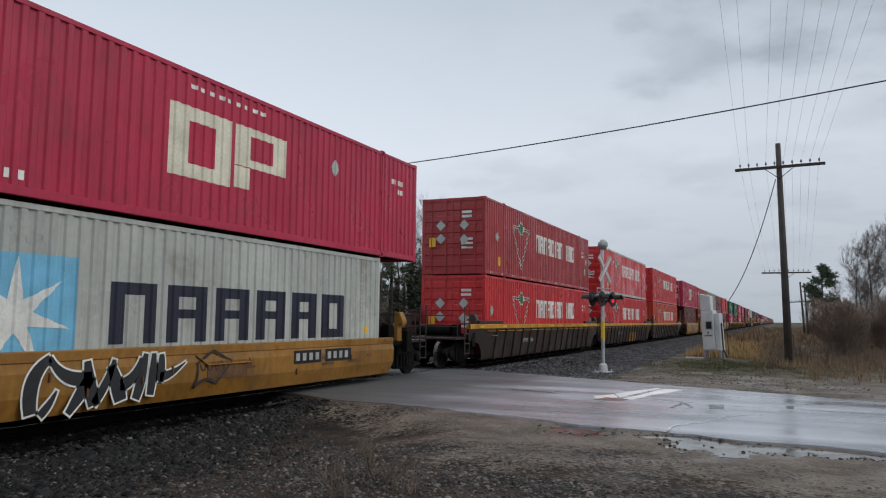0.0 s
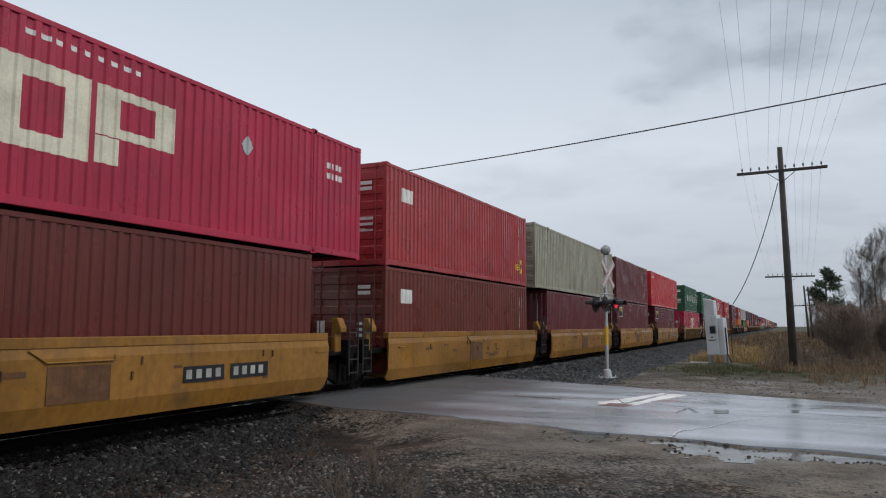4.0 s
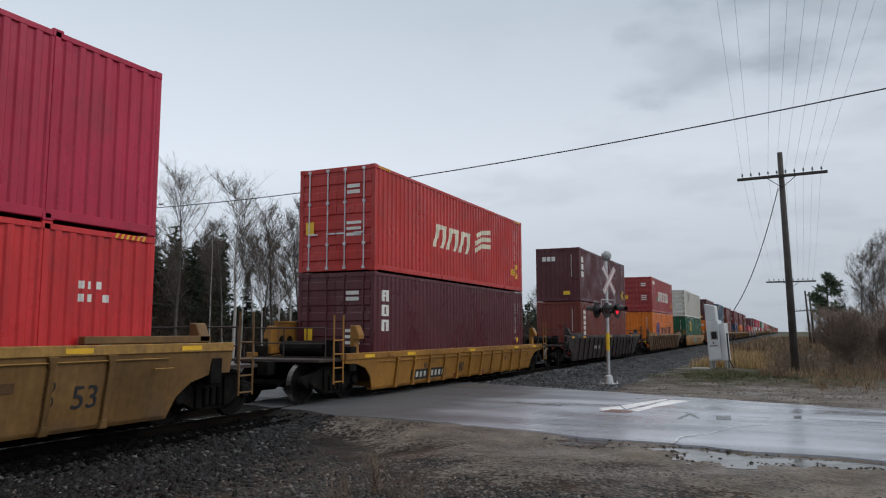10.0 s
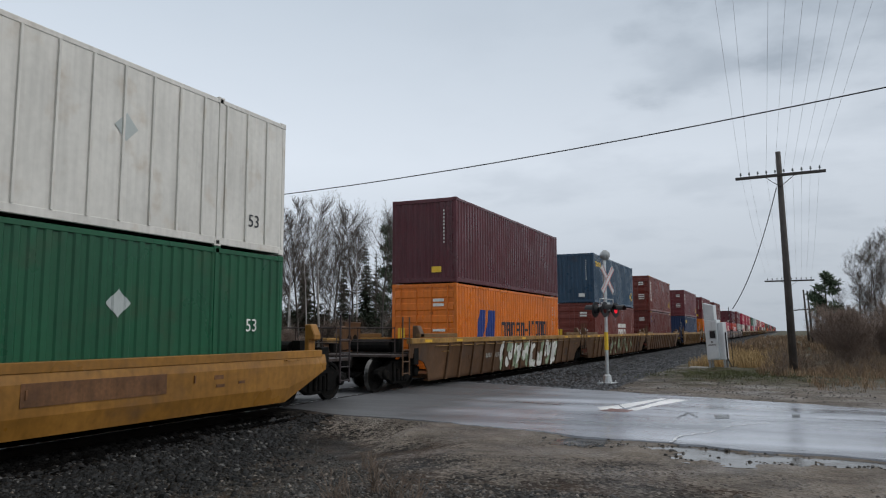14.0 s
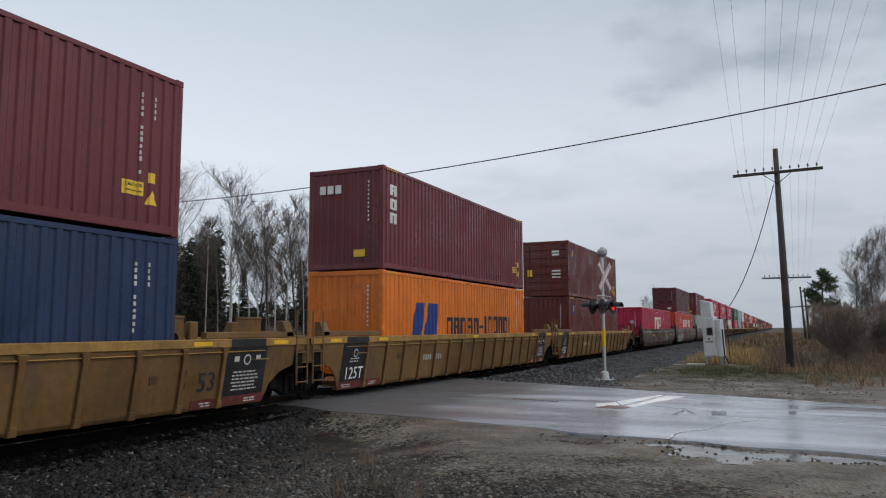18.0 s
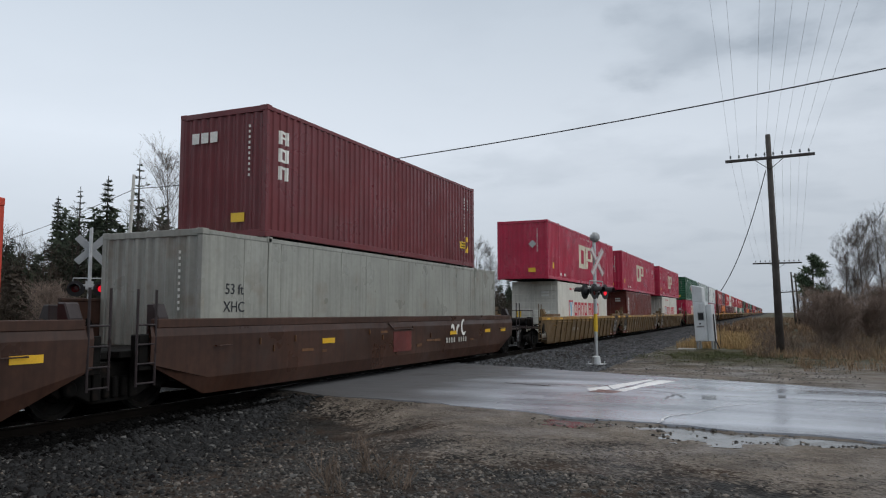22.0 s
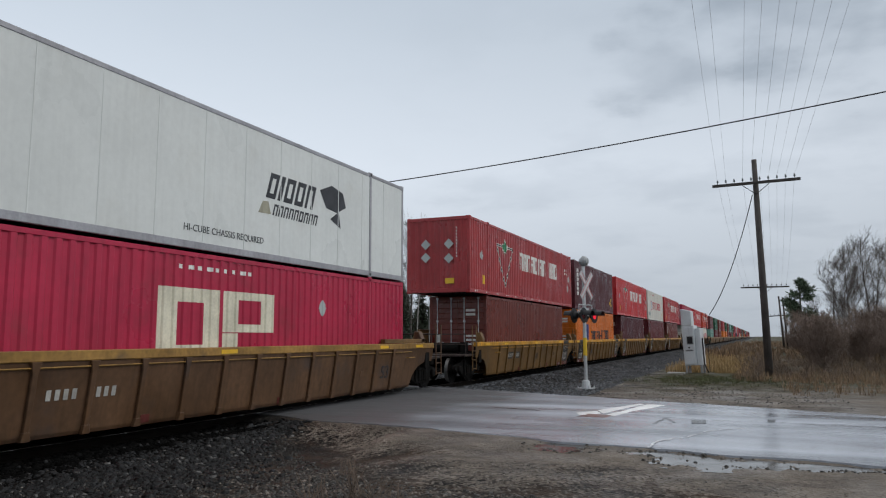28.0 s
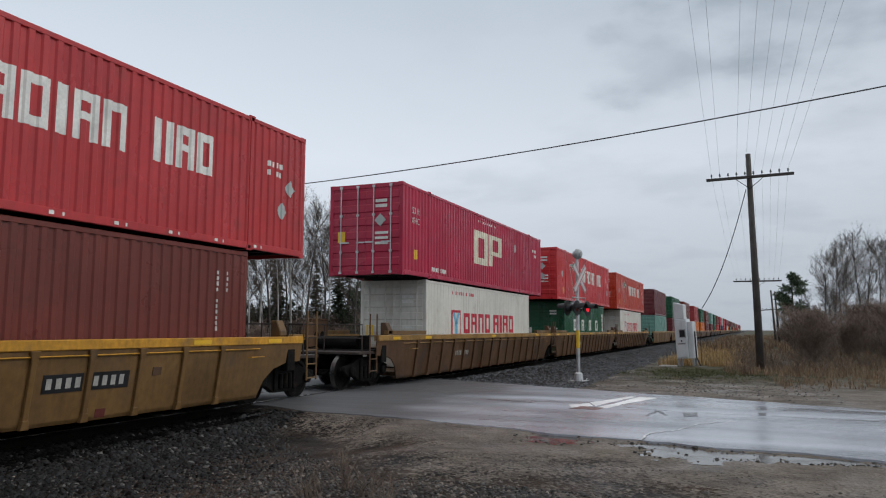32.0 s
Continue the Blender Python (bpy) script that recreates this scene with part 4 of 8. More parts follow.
def rod_mesh():
    def make():
        m = Mesh().tube((0, 0, 0.06), (0, 0, HIGH - 0.05), 0.019, n=8)
        for z in (0.10, 0.75, 1.9, HIGH - 0.09):
            m.box(-0.045, 0.045, -0.02, 0.03, z - 0.035, z + 0.035)
        m.box(-0.30, 0.02, -0.03, -0.012, 1.02, 1.06)
        return m
    return shared("lock_rod", make)


def post_mesh(wide, sx):
    """Stacking post of a 53-foot box, 40 feet apart, with its castings."""
    def make():
        x = sx * wide / 2
        a, b = min(x + sx * 0.010, x - sx * 0.05), max(x + sx * 0.010, x - sx * 0.05)
        m = Mesh().box(a, b, -0.05, 0.05, 0.03, HIGH - 0.02)
        m.box(a, b, -0.09, 0.09, HIGH - 0.11, HIGH + 0.012)
        m.box(a, b, -0.09, 0.09, 0.0, 0.11)
        return m
    return shared(f"stacking_post:{wide}:{sx}", make, 0.006)


# ---- painted shapes that follow a ridged wall ----
class Painted:
    def __init__(self, half, wide, style):
        self.half, self.wide, self.style, self.m, self.starts = half, wide, style, Mesh(), []

    def poly(self, pts, lift=0.004):
        ys = [p[0] for p in pts]
        cuts = breaks(min(ys), max(ys), self.half, self.style)
        for a, b in zip(cuts, cuts[1:]):
            out = list(pts)
            for lim, keep in ((a, 1), (b, -1)):
                res = []
                for p, q in zip(out, out[1:] + out[:1]):
                    ip, iq = keep * (p[0] - lim) >= -1e-9, keep * (q[0] - lim) >= -1e-9
                    if ip:
                        res.append(p)
                    if ip != iq:
                        k = (lim - p[0]) / (q[0] - p[0])
                        res.append((lim, p[1] + (q[1] - p[1]) * k))
                out = res
                if len(out) < 3:
                    break
            if len(out) >= 3:
                mid = (a + b) / 2
                vs = []
                for y, z in out:
                    yy = min(max(y, a + 1e-5), b - 1e-5)
                    vs.append((self.wide / 2 - ridge(yy, self.half, self.style) + lift, y, z))
                self.m.add(vs, [tuple(range(len(vs)))])
        return self

    def rect(self, y0, y1, z0, z1, slant=0.0, lift=0.004):
        return self.poly([(y0, z0), (y1, z0), (y1 + slant, z1), (y0 + slant, z1)], lift)

    def line(self, a, b, t, lift=0.004):
        d = Vector((b[0] - a[0], b[1] - a[1])).normalized() * t / 2
        return self.poly([(a[0] - d.y, a[1] + d.x), (a[0] + d.y, a[1] - d.x), (b[0] + d.y, b[1] - d.x), (b[0] - d.y, b[1] + d.x)], lift)

    def block(self, y, z, w, h, shape, t=None, slant=0.0):
        """A plain shape: a box outline, two bars, one bar, or a box with a middle line."""
        t = t or w * 0.3
        u = h * 0.2
        self.starts.append((len(self.m.v), len(self.m.f)))
        if shape == "bar":
            return self.rect(y, y + w, z, z + h, slant)
        sl = lambda q: slant * q / h
        self.poly([(y, z), (y + t, z), (y + t + slant, z + h), (y + slant, z + h)])
        self.poly([(y + w - t, z), (y + w, z), (y + w + slant, z + h), (y + w - t + slant, z + h)])
        self.poly([(y + t + sl(h - u), z + h - u), (y + w - t + sl(h - u), z + h - u), (y + w - t + slant, z + h), (y + t + slant, z + h)])
        if shape == "ring":
            self.poly([(y + t, z), (y + w - t, z), (y + w - t + sl(u), z + u), (y + t + sl(u), z + u)])
        if shape == "comb":
            c = z + h * 0.42
            self.poly([(y + t + sl(h * 0.42), c), (y + w - t + sl(h * 0.42), c), (y + w - t + sl(h * 0.42 + u * 0.8), c + u * 0.8), (y + t + sl(h * 0.42 + u * 0.8), c + u * 0.8)])
        return self

    def row(self, y, z, w, h, gap, shapes, slant=0.0):
        for s in shapes:
            k = w * 0.42 if s == "|" else w
            if s != " ":
                self.block(y, z, k, h, {"n": "arch", "o": "ring", "|": "bar", "a": "comb", "#": "bar"}[s], None, slant)
            y += k + gap
        return self

    def marks(self, y, z, n, w, h, gap, seed):
        r = random.Random(seed)
        for i in range(n):
            if r.random() < 0.88:
                self.rect(y, y + w * r.uniform(0.6, 1), z, z + h)
            y += w + gap
        return self

    def put(self, name, material, parent, label="", split=False, kind=""):
        """Links what was painted: as one part, or each block as a part of its own."""
        if not self.m.f:
            return None
        cuts = ([(0, 0)] + self.starts if self.starts and self.starts[0] != (0, 0) else self.starts) if split else [(0, 0)]
        cuts = cuts + [(len(self.m.v), len(self.m.f))]
        for (v0, f0), (v1, f1) in zip(cuts, cuts[1:]):
            if f1 > f0:
                me = bpy.data.meshes.new(name)
                bm = bmesh.new()
                me.from_pydata(self.m.v[v0:v1], [], [tuple(i - v0 for i in f) for f in self.m.f[f0:f1]])
                bm.from_mesh(me)
                bmesh.ops.remove_doubles(bm, verts=bm.verts, dist=0.0004)
                bm.to_mesh(me)
                bm.free()
                ob = part(name, me, material, parent, label)
                if kind or name == "small_print":
                    tagged(ob, "", "", "", "stuff")
        return ob


LEAF = [(0, -0.55), (0.03, -0.24), (0.26, -0.30), (0.22, -0.20), (0.50, 0.02), (0.43, 0.07), (0.47, 0.24), (0.31, 0.20), (0.28, 0.27), (0.14, 0.13), (0.20, 0.42), (0.11, 0.36), (0, 0.56)]


def leaf(p, y, z, s, lift=0.012):
    pts = [(q[0] * s, q[1] * s) for q in LEAF] + [(-q[0] * s, q[1] * s) for q in LEAF[1:-1]][::-1]
    for a, b in zip(pts, pts[1:] + pts[:1]):
        p.poly([(y, z), (y + a[0], z + a[1]), (y + b[0], z + b[1])], lift)


def diamond(p, y, z, s):
    p.poly([(y - s, z), (y, z - s), (y + s, z), (y, z + s)], 0.012)


def logo(kind, half, wide, style, ob, seed):
    """Company marks as plain blocks in their colours, small print as bars."""
    P = lambda: Painted(half, wide, style)
    if kind == "crimson_blocks":
        p = P()
        p.block(-1.70, 0.88, 1.62, 1.32, "ring", 0.46)
        p.block(0.03, 1.38, 1.66, 0.82, "ring", 0.46)
        p.put("emblem", CREAM_STENCIL, ob, "cream block emblem", True)
        P().rect(0.03, 0.49, 0.92, 1.36).put("emblem", CREAM_STENCIL, ob, "cream block emblem")
        P().marks(-1.24, 2.55, 9, 0.19, 0.08, 0.06, seed).put("small_print", STENCIL, ob)
        P().marks(-half + 2.25, 0.26, 8, 0.13, 0.14, 0.06, seed).put("small_print", STENCIL, ob)
        d = P(); diamond(d, 3.66, 1.98, 0.20); d.put("placard", GREY_PLACARD, ob, "grey diamond placard")
        if seed % 2:
            P().marks(half - 1.5, 2.1, 4, 0.12, 0.14, 0.05, seed).marks(half - 1.5, 1.85, 4, 0.12, 0.14, 0.05, seed + 1).put("small_print", STENCIL, ob)
        P().rect(-half + 0.9, -half + 1.12, 0.55, 0.85).put("sticker", YELLOW_STICKER, ob)
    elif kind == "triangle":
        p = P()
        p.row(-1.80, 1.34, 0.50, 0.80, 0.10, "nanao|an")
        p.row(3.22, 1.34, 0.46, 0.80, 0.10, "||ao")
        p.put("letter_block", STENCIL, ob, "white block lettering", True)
        tri = [(-4.97, 2.14), (-2.82, 2.14), (-3.89, 0.46)]
        for t, mt, lift in ((0.115, STENCIL, 0.004), (0.055, SPRAY_BLACK, 0.007)):
            q = P()
            for u, v in zip(tri, tri[1:] + tri[:1]):
                q.line(u, v, t, lift)
            q.put("triangle", mt, ob)
        g = P(); leaf(g, -3.9, 2.08, 0.76, 0.009); g.put("leaf_rim", STENCIL, ob, "white leaf rim")
        g = P(); leaf(g, -3.9, 2.09, 0.63); g.put("leaf", LEAF_GREEN, ob, "green leaf shape")
        n = int((half * 2 - 0.6) / 1.25)
        r = P()
        for i in range(n):
            r.rect(-half + 0.5 + i * 1.25, -half + 0.78 + i * 1.25, 0.07, 0.13, 0, 0.012)
        r.put("reflector_strip", STENCIL, ob, "white reflector dashes", False, "stuff")
        for k, (y, z) in enumerate(((half - 0.6, 1.55), (half - 0.9, 1.0), (-half + 0.7, 1.6), (-half + 1.3, 1.5))):
            if (seed + k) % 3:
                d = P(); diamond(d, y, z, 0.2); d.put("placard", GREY_PLACARD, ob, "grey diamond placard")
        P().marks(half - 1.45, 1.95, 4, 0.10, 0.12, 0.05, seed).marks(half - 1.45, 1.75, 4, 0.10, 0.12, 0.05, seed + 1).put("small_print", STENCIL, ob)
        P().rect(-half + 1.45, -half + 1.70, 0.40, 0.75).put("sticker", YELLOW_STICKER, ob)
    elif kind == "star":
        P().rect(-half + 0.15, -3.35, 0.2, 2.15).put("square", SKY_BLUE, ob, "light blue square")
        q = P()
        c = (-4.35, 1.25)
        for i in range(7):
            w = math.pi / 2 + i * 2 * math.pi / 7
            tip = (c[0] + 0.95 * math.cos(w), c[1] + 0.85 * math.sin(w))
            l = (c[0] + 0.27 * math.cos(w - 0.45), c[1] + 0.25 * math.sin(w - 0.45))
            rr = (c[0] + 0.27 * math.cos(w + 0.45), c[1] + 0.25 * math.sin(w + 0.45))
            q.poly([c, l, tip], 0.010).poly([c, tip, rr], 0.010)
        q.put("star", STENCIL, ob, "white seven-pointed star")
        P().row(-2.70, 0.80, 0.98, 1.02, 0.235, "naaaao").put("letter_block", BLUE_STENCIL, ob, "navy block lettering", True)
    elif kind == "waves":
        P().row(-2.45, 1.02, 0.80, 0.74, 0.20, "nnn", 0.28).put("letter_block", CREAM_STENCIL, ob, "white slanted block", True)
        p = P()
        for i in range(3):
            p.line((0.95 + i * 0.1, 1.20 + i * 0.28), (1.65, 1.45 + i * 0.24), 0.16).line((1.65, 1.45 + i * 0.24), (2.5, 1.50 + i * 0.27), 0.16)
        p.put("emblem", CREAM_STENCIL, ob, "white wave shape")
    elif kind == "green_triangle":
        P().row(-2.65, 0.98, 0.74, 0.82, 0.15, "nanono|").put("letter_block", STENCIL, ob, "white block lettering", True)
        P().poly([(-3.62, 0.98), (-2.9, 0.98), (-3.26, 1.55)]).put("triangle", LEAF_GREEN, ob, "dark green triangle")
        P().rect(-5.5, -4.4, 2.28, 2.60).put("plate", STENCIL, ob)
    elif kind == "slanted":
        p = P()
        p.poly([(-4.42, 0.72), (-3.75, 0.72), (-3.38, 2.05), (-4.02, 2.05)]).poly([(-3.55, 0.92), (-2.62, 0.92), (-2.45, 2.05), (-3.12, 2.05)])
        p.put("emblem", ROYAL, ob, "royal blue slanted shape")
        P().row(-1.80, 1.02, 0.46, 0.62, 0.12, "nanan").rect(1.12, 1.42, 1.28, 1.38).row(1.62, 1.02, 0.44, 0.70, 0.12, "|nono|").put("letter_block", BLUE_STENCIL, ob, "dark block lettering", True)
    elif kind == "red_row":
        P().rect(-3.86, -2.94, 1.00, 1.95).put("square", RED_STENCIL, ob, "red square")
        P().rect(-3.75, -3.05, 1.10, 1.86, 0, 0.007).put("square", STENCIL, ob)
        P().poly([(-3.52, 1.10), (-3.28, 1.10), (-3.28, 1.50), (-3.52, 1.50)], 0.010).poly([(-3.74, 1.86), (-3.53, 1.86), (-3.28, 1.42), (-3.50, 1.42)], 0.010).poly([(-3.27, 1.86), (-3.06, 1.86), (-3.28, 1.42), (-3.50, 1.42)], 0.010).put("emblem", SKY_BLUE, ob, "blue forked shape")
        P().row(-2.62, 1.12, 0.64, 0.74, 0.145, "oano").row(0.80, 1.12, 0.68, 0.74, 0.15, "a|ao").put("letter_block", RED_STENCIL, ob, "red block lettering", True)
        P().marks(-3.8, 2.50, 13, 0.13, 0.12, 0.045, seed).put("small_print", RED_STENCIL, ob)
        P().rect(-half + 0.6, -half + 1.9, 0.45, 0.78).put("repair_patch", SAGE, ob, "grey repair patch")
    elif kind == "four_blocks":
        p = P()
        for y, s in ((-3.7, "ring"), (-1.5, "comb"), (0.74, "arch"), (2.9, "ring")):
            p.block(y, 1.20, 0.82, 0.68, s)
        p.put("letter_block", STENCIL, ob, "white block", True)
        P().marks(-0.2, 0.72, 6, 0.13, 0.12, 0.05, seed).put("small_print", STENCIL, ob)
        P().rect(5.25, 5.68, 0.95, 2.35).put("panel", STENCIL, ob, "white upright panel")
        q = P()
        for i in range(4):
            q.rect(5.31, 5.62, 1.05 + i * 0.32, 1.18 + i * 0.32, 0, 0.007)
        q.put("small_print", RED_STENCIL, ob)
    elif kind == "hexagon":
        h = P()
        c = (-0.95, 1.58)
        pts = [(c[0] + 0.62 * math.cos(i * math.pi / 3 + math.pi / 6), c[1] + 0.62 * math.sin(i * math.pi / 3 + math.pi / 6)) for i in range(6)]
        h.poly(pts).put("hexagon", STENCIL, ob, "white hexagon")
        q = P()
        for u, v, z0, z1 in ((-1.18, -1.04, 1.28, 1.88), (-0.86, -0.72, 1.28, 1.88), (-1.04, -0.86, 1.51, 1.65)):
            q.rect(u, v, z0, z1, 0, 0.008)
        q.put("emblem", RED_STENCIL, ob)
        P().row(-0.22, 1.62, 0.30, 0.36, 0.08, "nno").row(-0.22, 1.14, 0.28, 0.36, 0.07, "onoon").put("letter_block", STENCIL, ob, "white block lettering", True)
        r = P()
        for i in range(int((half * 2 - 0.8) / 0.95)):
            r.rect(-half + 0.5 + i * 0.95, -half + 0.85 + i * 0.95, 0.07, 0.14, 0, 0.012)
        r.put("reflector_strip", STENCIL, ob, "white reflector dashes", False, "stuff")
        P().marks(-half + 2.3, 2.4, 5, 0.14, 0.16, 0.06, seed).put("small_print", STENCIL, ob)
        part("lettering", lettering("53", 0.34), STENCIL, ob, "stencilled size", pose(wide / 2, half - 0.95, 1.7))
    elif kind == "plain53":
        r = P()
        for i in range(int((half * 2 - 0.6) / 1.25)):
            r.rect(-half + 0.5 + i * 1.25, -half + 0.78 + i * 1.25, 0.07, 0.13, 0, 0.012)
        r.put("reflector_strip", STENCIL, ob, "white reflector dashes", False, "stuff")
        for y, z in ((half - 2.5, 2.0), (half - 2.75, 1.35)):
            d = P(); diamond(d, y, z, 0.2); d.put("placard", GREY_PLACARD, ob, "grey diamond placard")
        P().rect(half - 1.1, half - 0.85, 0.38, 0.62).put("sticker", YELLOW_STICKER, ob)
        P().marks(half - 1.15, 1.35, 2, 0.14, 0.16, 0.05, seed).marks(half - 1.15, 1.12, 2, 0.14, 0.16, 0.05, seed + 1).marks(-half + 0.7, 2.35, 5, 0.14, 0.14, 0.06, seed).put("small_print", STENCIL, ob)
    elif kind == "yellow_square":
        y, z = (-3.92, 1.38) if style != "smooth" else (-4.98, 1.74)
        P().rect(y, y + 1.4, z, z + 0.95).put("square", YELLOW_STICKER if style != "smooth" else TAN, ob, "yellow square")
        for dy, w, sh in ((0.16, 0.32, "comb"), (0.56, 0.36, "arch"), (1.0, 0.26, "bar")):
            P().block(y + dy, z + 0.2, w, 0.55, sh).put("letter_block", DARK_STENCIL, ob)
        P().marks(-half + 2.6, 2.3, 8, 0.13, 0.17, 0.10, seed).put("small_print", STENCIL if style != "smooth" else DARK_STENCIL, ob)
        d = P(); diamond(d, half - 4.3, 1.75, 0.24); d.put("placard", GREY_PLACARD, ob, "grey diamond placard")
        part("lettering", lettering("53", 0.36), STENCIL if style != "smooth" else DARK_STENCIL, ob, "stencilled size", pose(wide / 2, half - 1.0, 1.4 if style != "smooth" else 0.6))
    elif kind == "horned":
        P().row(1.30, 1.40, 0.34, 0.58, 0.08, "o|oon", 0.18).row(1.55, 1.04, 0.16, 0.26, 0.04, "nnnnnonnn", 0.08).put("letter_block", DARK_STENCIL, ob, "dark slanted block lettering", True)
        P().poly([(3.95, 1.30), (4.45, 1.12), (4.35, 1.55)]).poly([(3.45, 1.95), (3.75, 1.55), (4.25, 1.50), (4.70, 1.70), (4.55, 2.05), (4.0, 2.16)]).put("emblem", DARK_STENCIL, ob)
        P().poly([(1.05, 1.03), (1.5, 1.05), (1.4, 1.32), (1.2, 1.30)]).put("emblem", TAN, ob)
        part("notice", lettering("HI-CUBE CHASSIS REQUIRED", 0.19), DARK_STENCIL, ob, "small black notice", pose(wide / 2 - 0.006, 0.05, 0.42))
    elif kind == "striped_plate":
        P().rect(-5.5, -4.25, 1.88, 2.52).put("plate", STENCIL, ob, "white plate")
        P().rect(-5.45, -4.30, 1.93, 2.47, 0, 0.007).put("plate", SPRAY_BLACK, ob)
        q = P()
        for i in range(3):
            q.line((-5.2, 2.24 + i * 0.08), (-4.34, 2.28 + i * 0.07), 0.045, 0.010)
        q.put("stripes", YELLOW_STICKER, ob, "yellow stripes")
        P().row(-5.38, 1.96, 0.16, 0.22, 0.05, "oaono").put("letter_block", STENCIL, ob, "", True)
    elif kind == "blue_plate":
        P().rect(-5.42, -4.98, 2.02, 2.52).put("plate", ROYAL, ob, "small blue plate")
        P().line((-5.34, 2.12), (-5.06, 2.26), 0.09, 0.008).line((-5.34, 2.28), (-5.06, 2.42), 0.08, 0.008).put("emblem", YELLOW_STICKER, ob)
    elif kind in ("upright_three", "upright_six"):
        p = P()
        for i in range(3 if kind == "upright_three" else 6):
            d = 0.40 if kind == "upright_three" else 0.275
            p.block(-half + 0.46 if kind == "upright_three" else -half + 0.70, 2.45 - d * (i + 0.85), 0.34, d * 0.76, ("comb", "ring", "arch", "ring", "comb", "arch")[i])
        p.put("letter_block", STENCIL, ob, "upright white block lettering", True)
    elif kind == "yellow_row":
        P().row(-5.72, 2.16, 0.24, 0.28, 0.06, "nooon").put("letter_block", YELLOW_STICKER, ob, "yellow block lettering", True)
    elif kind == "barred":
        P().rect(0.4, 3.1, 1.5, 1.75).row(0.5, 0.6, 0.7, 0.8, 0.15, "nnn").put("emblem", STENCIL, ob, "white block emblem")
    elif kind == "mark":
        P().rect(-half + 0.95, -half + 1.65, 1.9, 2.3).put("emblem", STENCIL, ob)
    # numbers and stickers near the far end of ISO boxes
    if LENGTHS[40][0] / 2 == half and kind not in ("four_blocks",):
        q = P()
        rq = random.Random(seed)
        for i in range(13):
            if i not in (1, 8):
                q.rect(half - 0.95, half - 0.915 + rq.uniform(0, 0.02), 1.0 + i * 0.112, 1.0 + rq.uniform(0.055, 0.085) + i * 0.112)
            if i > 8:
                q.rect(half - 0.66, half - 0.63 + rq.uniform(0, 0.02), 1.0 + i * 0.112, 1.07 + i * 0.112)
        if seed % 3:
            P().rect(half - 1.28, half - 0.84, 0.62, 0.86, 0, 0.008).put("caution_sticker", YELLOW_STICKER, ob, "yellow caution sticker")
            part("lettering", lettering("CAUTION", 0.085), DARK_STENCIL, ob, "black lettering", pose(wide / 2 + 0.006, half - 1.06, 0.79))
            part("lettering", lettering("HIGH CONTAINER", 0.042), DARK_STENCIL, ob, "black lettering", pose(wide / 2 + 0.006, half - 1.06, 0.69))
        q.put("small_print", SMALL, ob)
        P().rect(half - 0.72, half - 0.56, 0.88, 1.06).put("sticker", YELLOW_STICKER, ob)
        P().poly([(half - 0.78, 0.5), (half - 0.50, 0.5), (half - 0.64, 0.75)]).put("sticker", YELLOW_STICKER, ob)




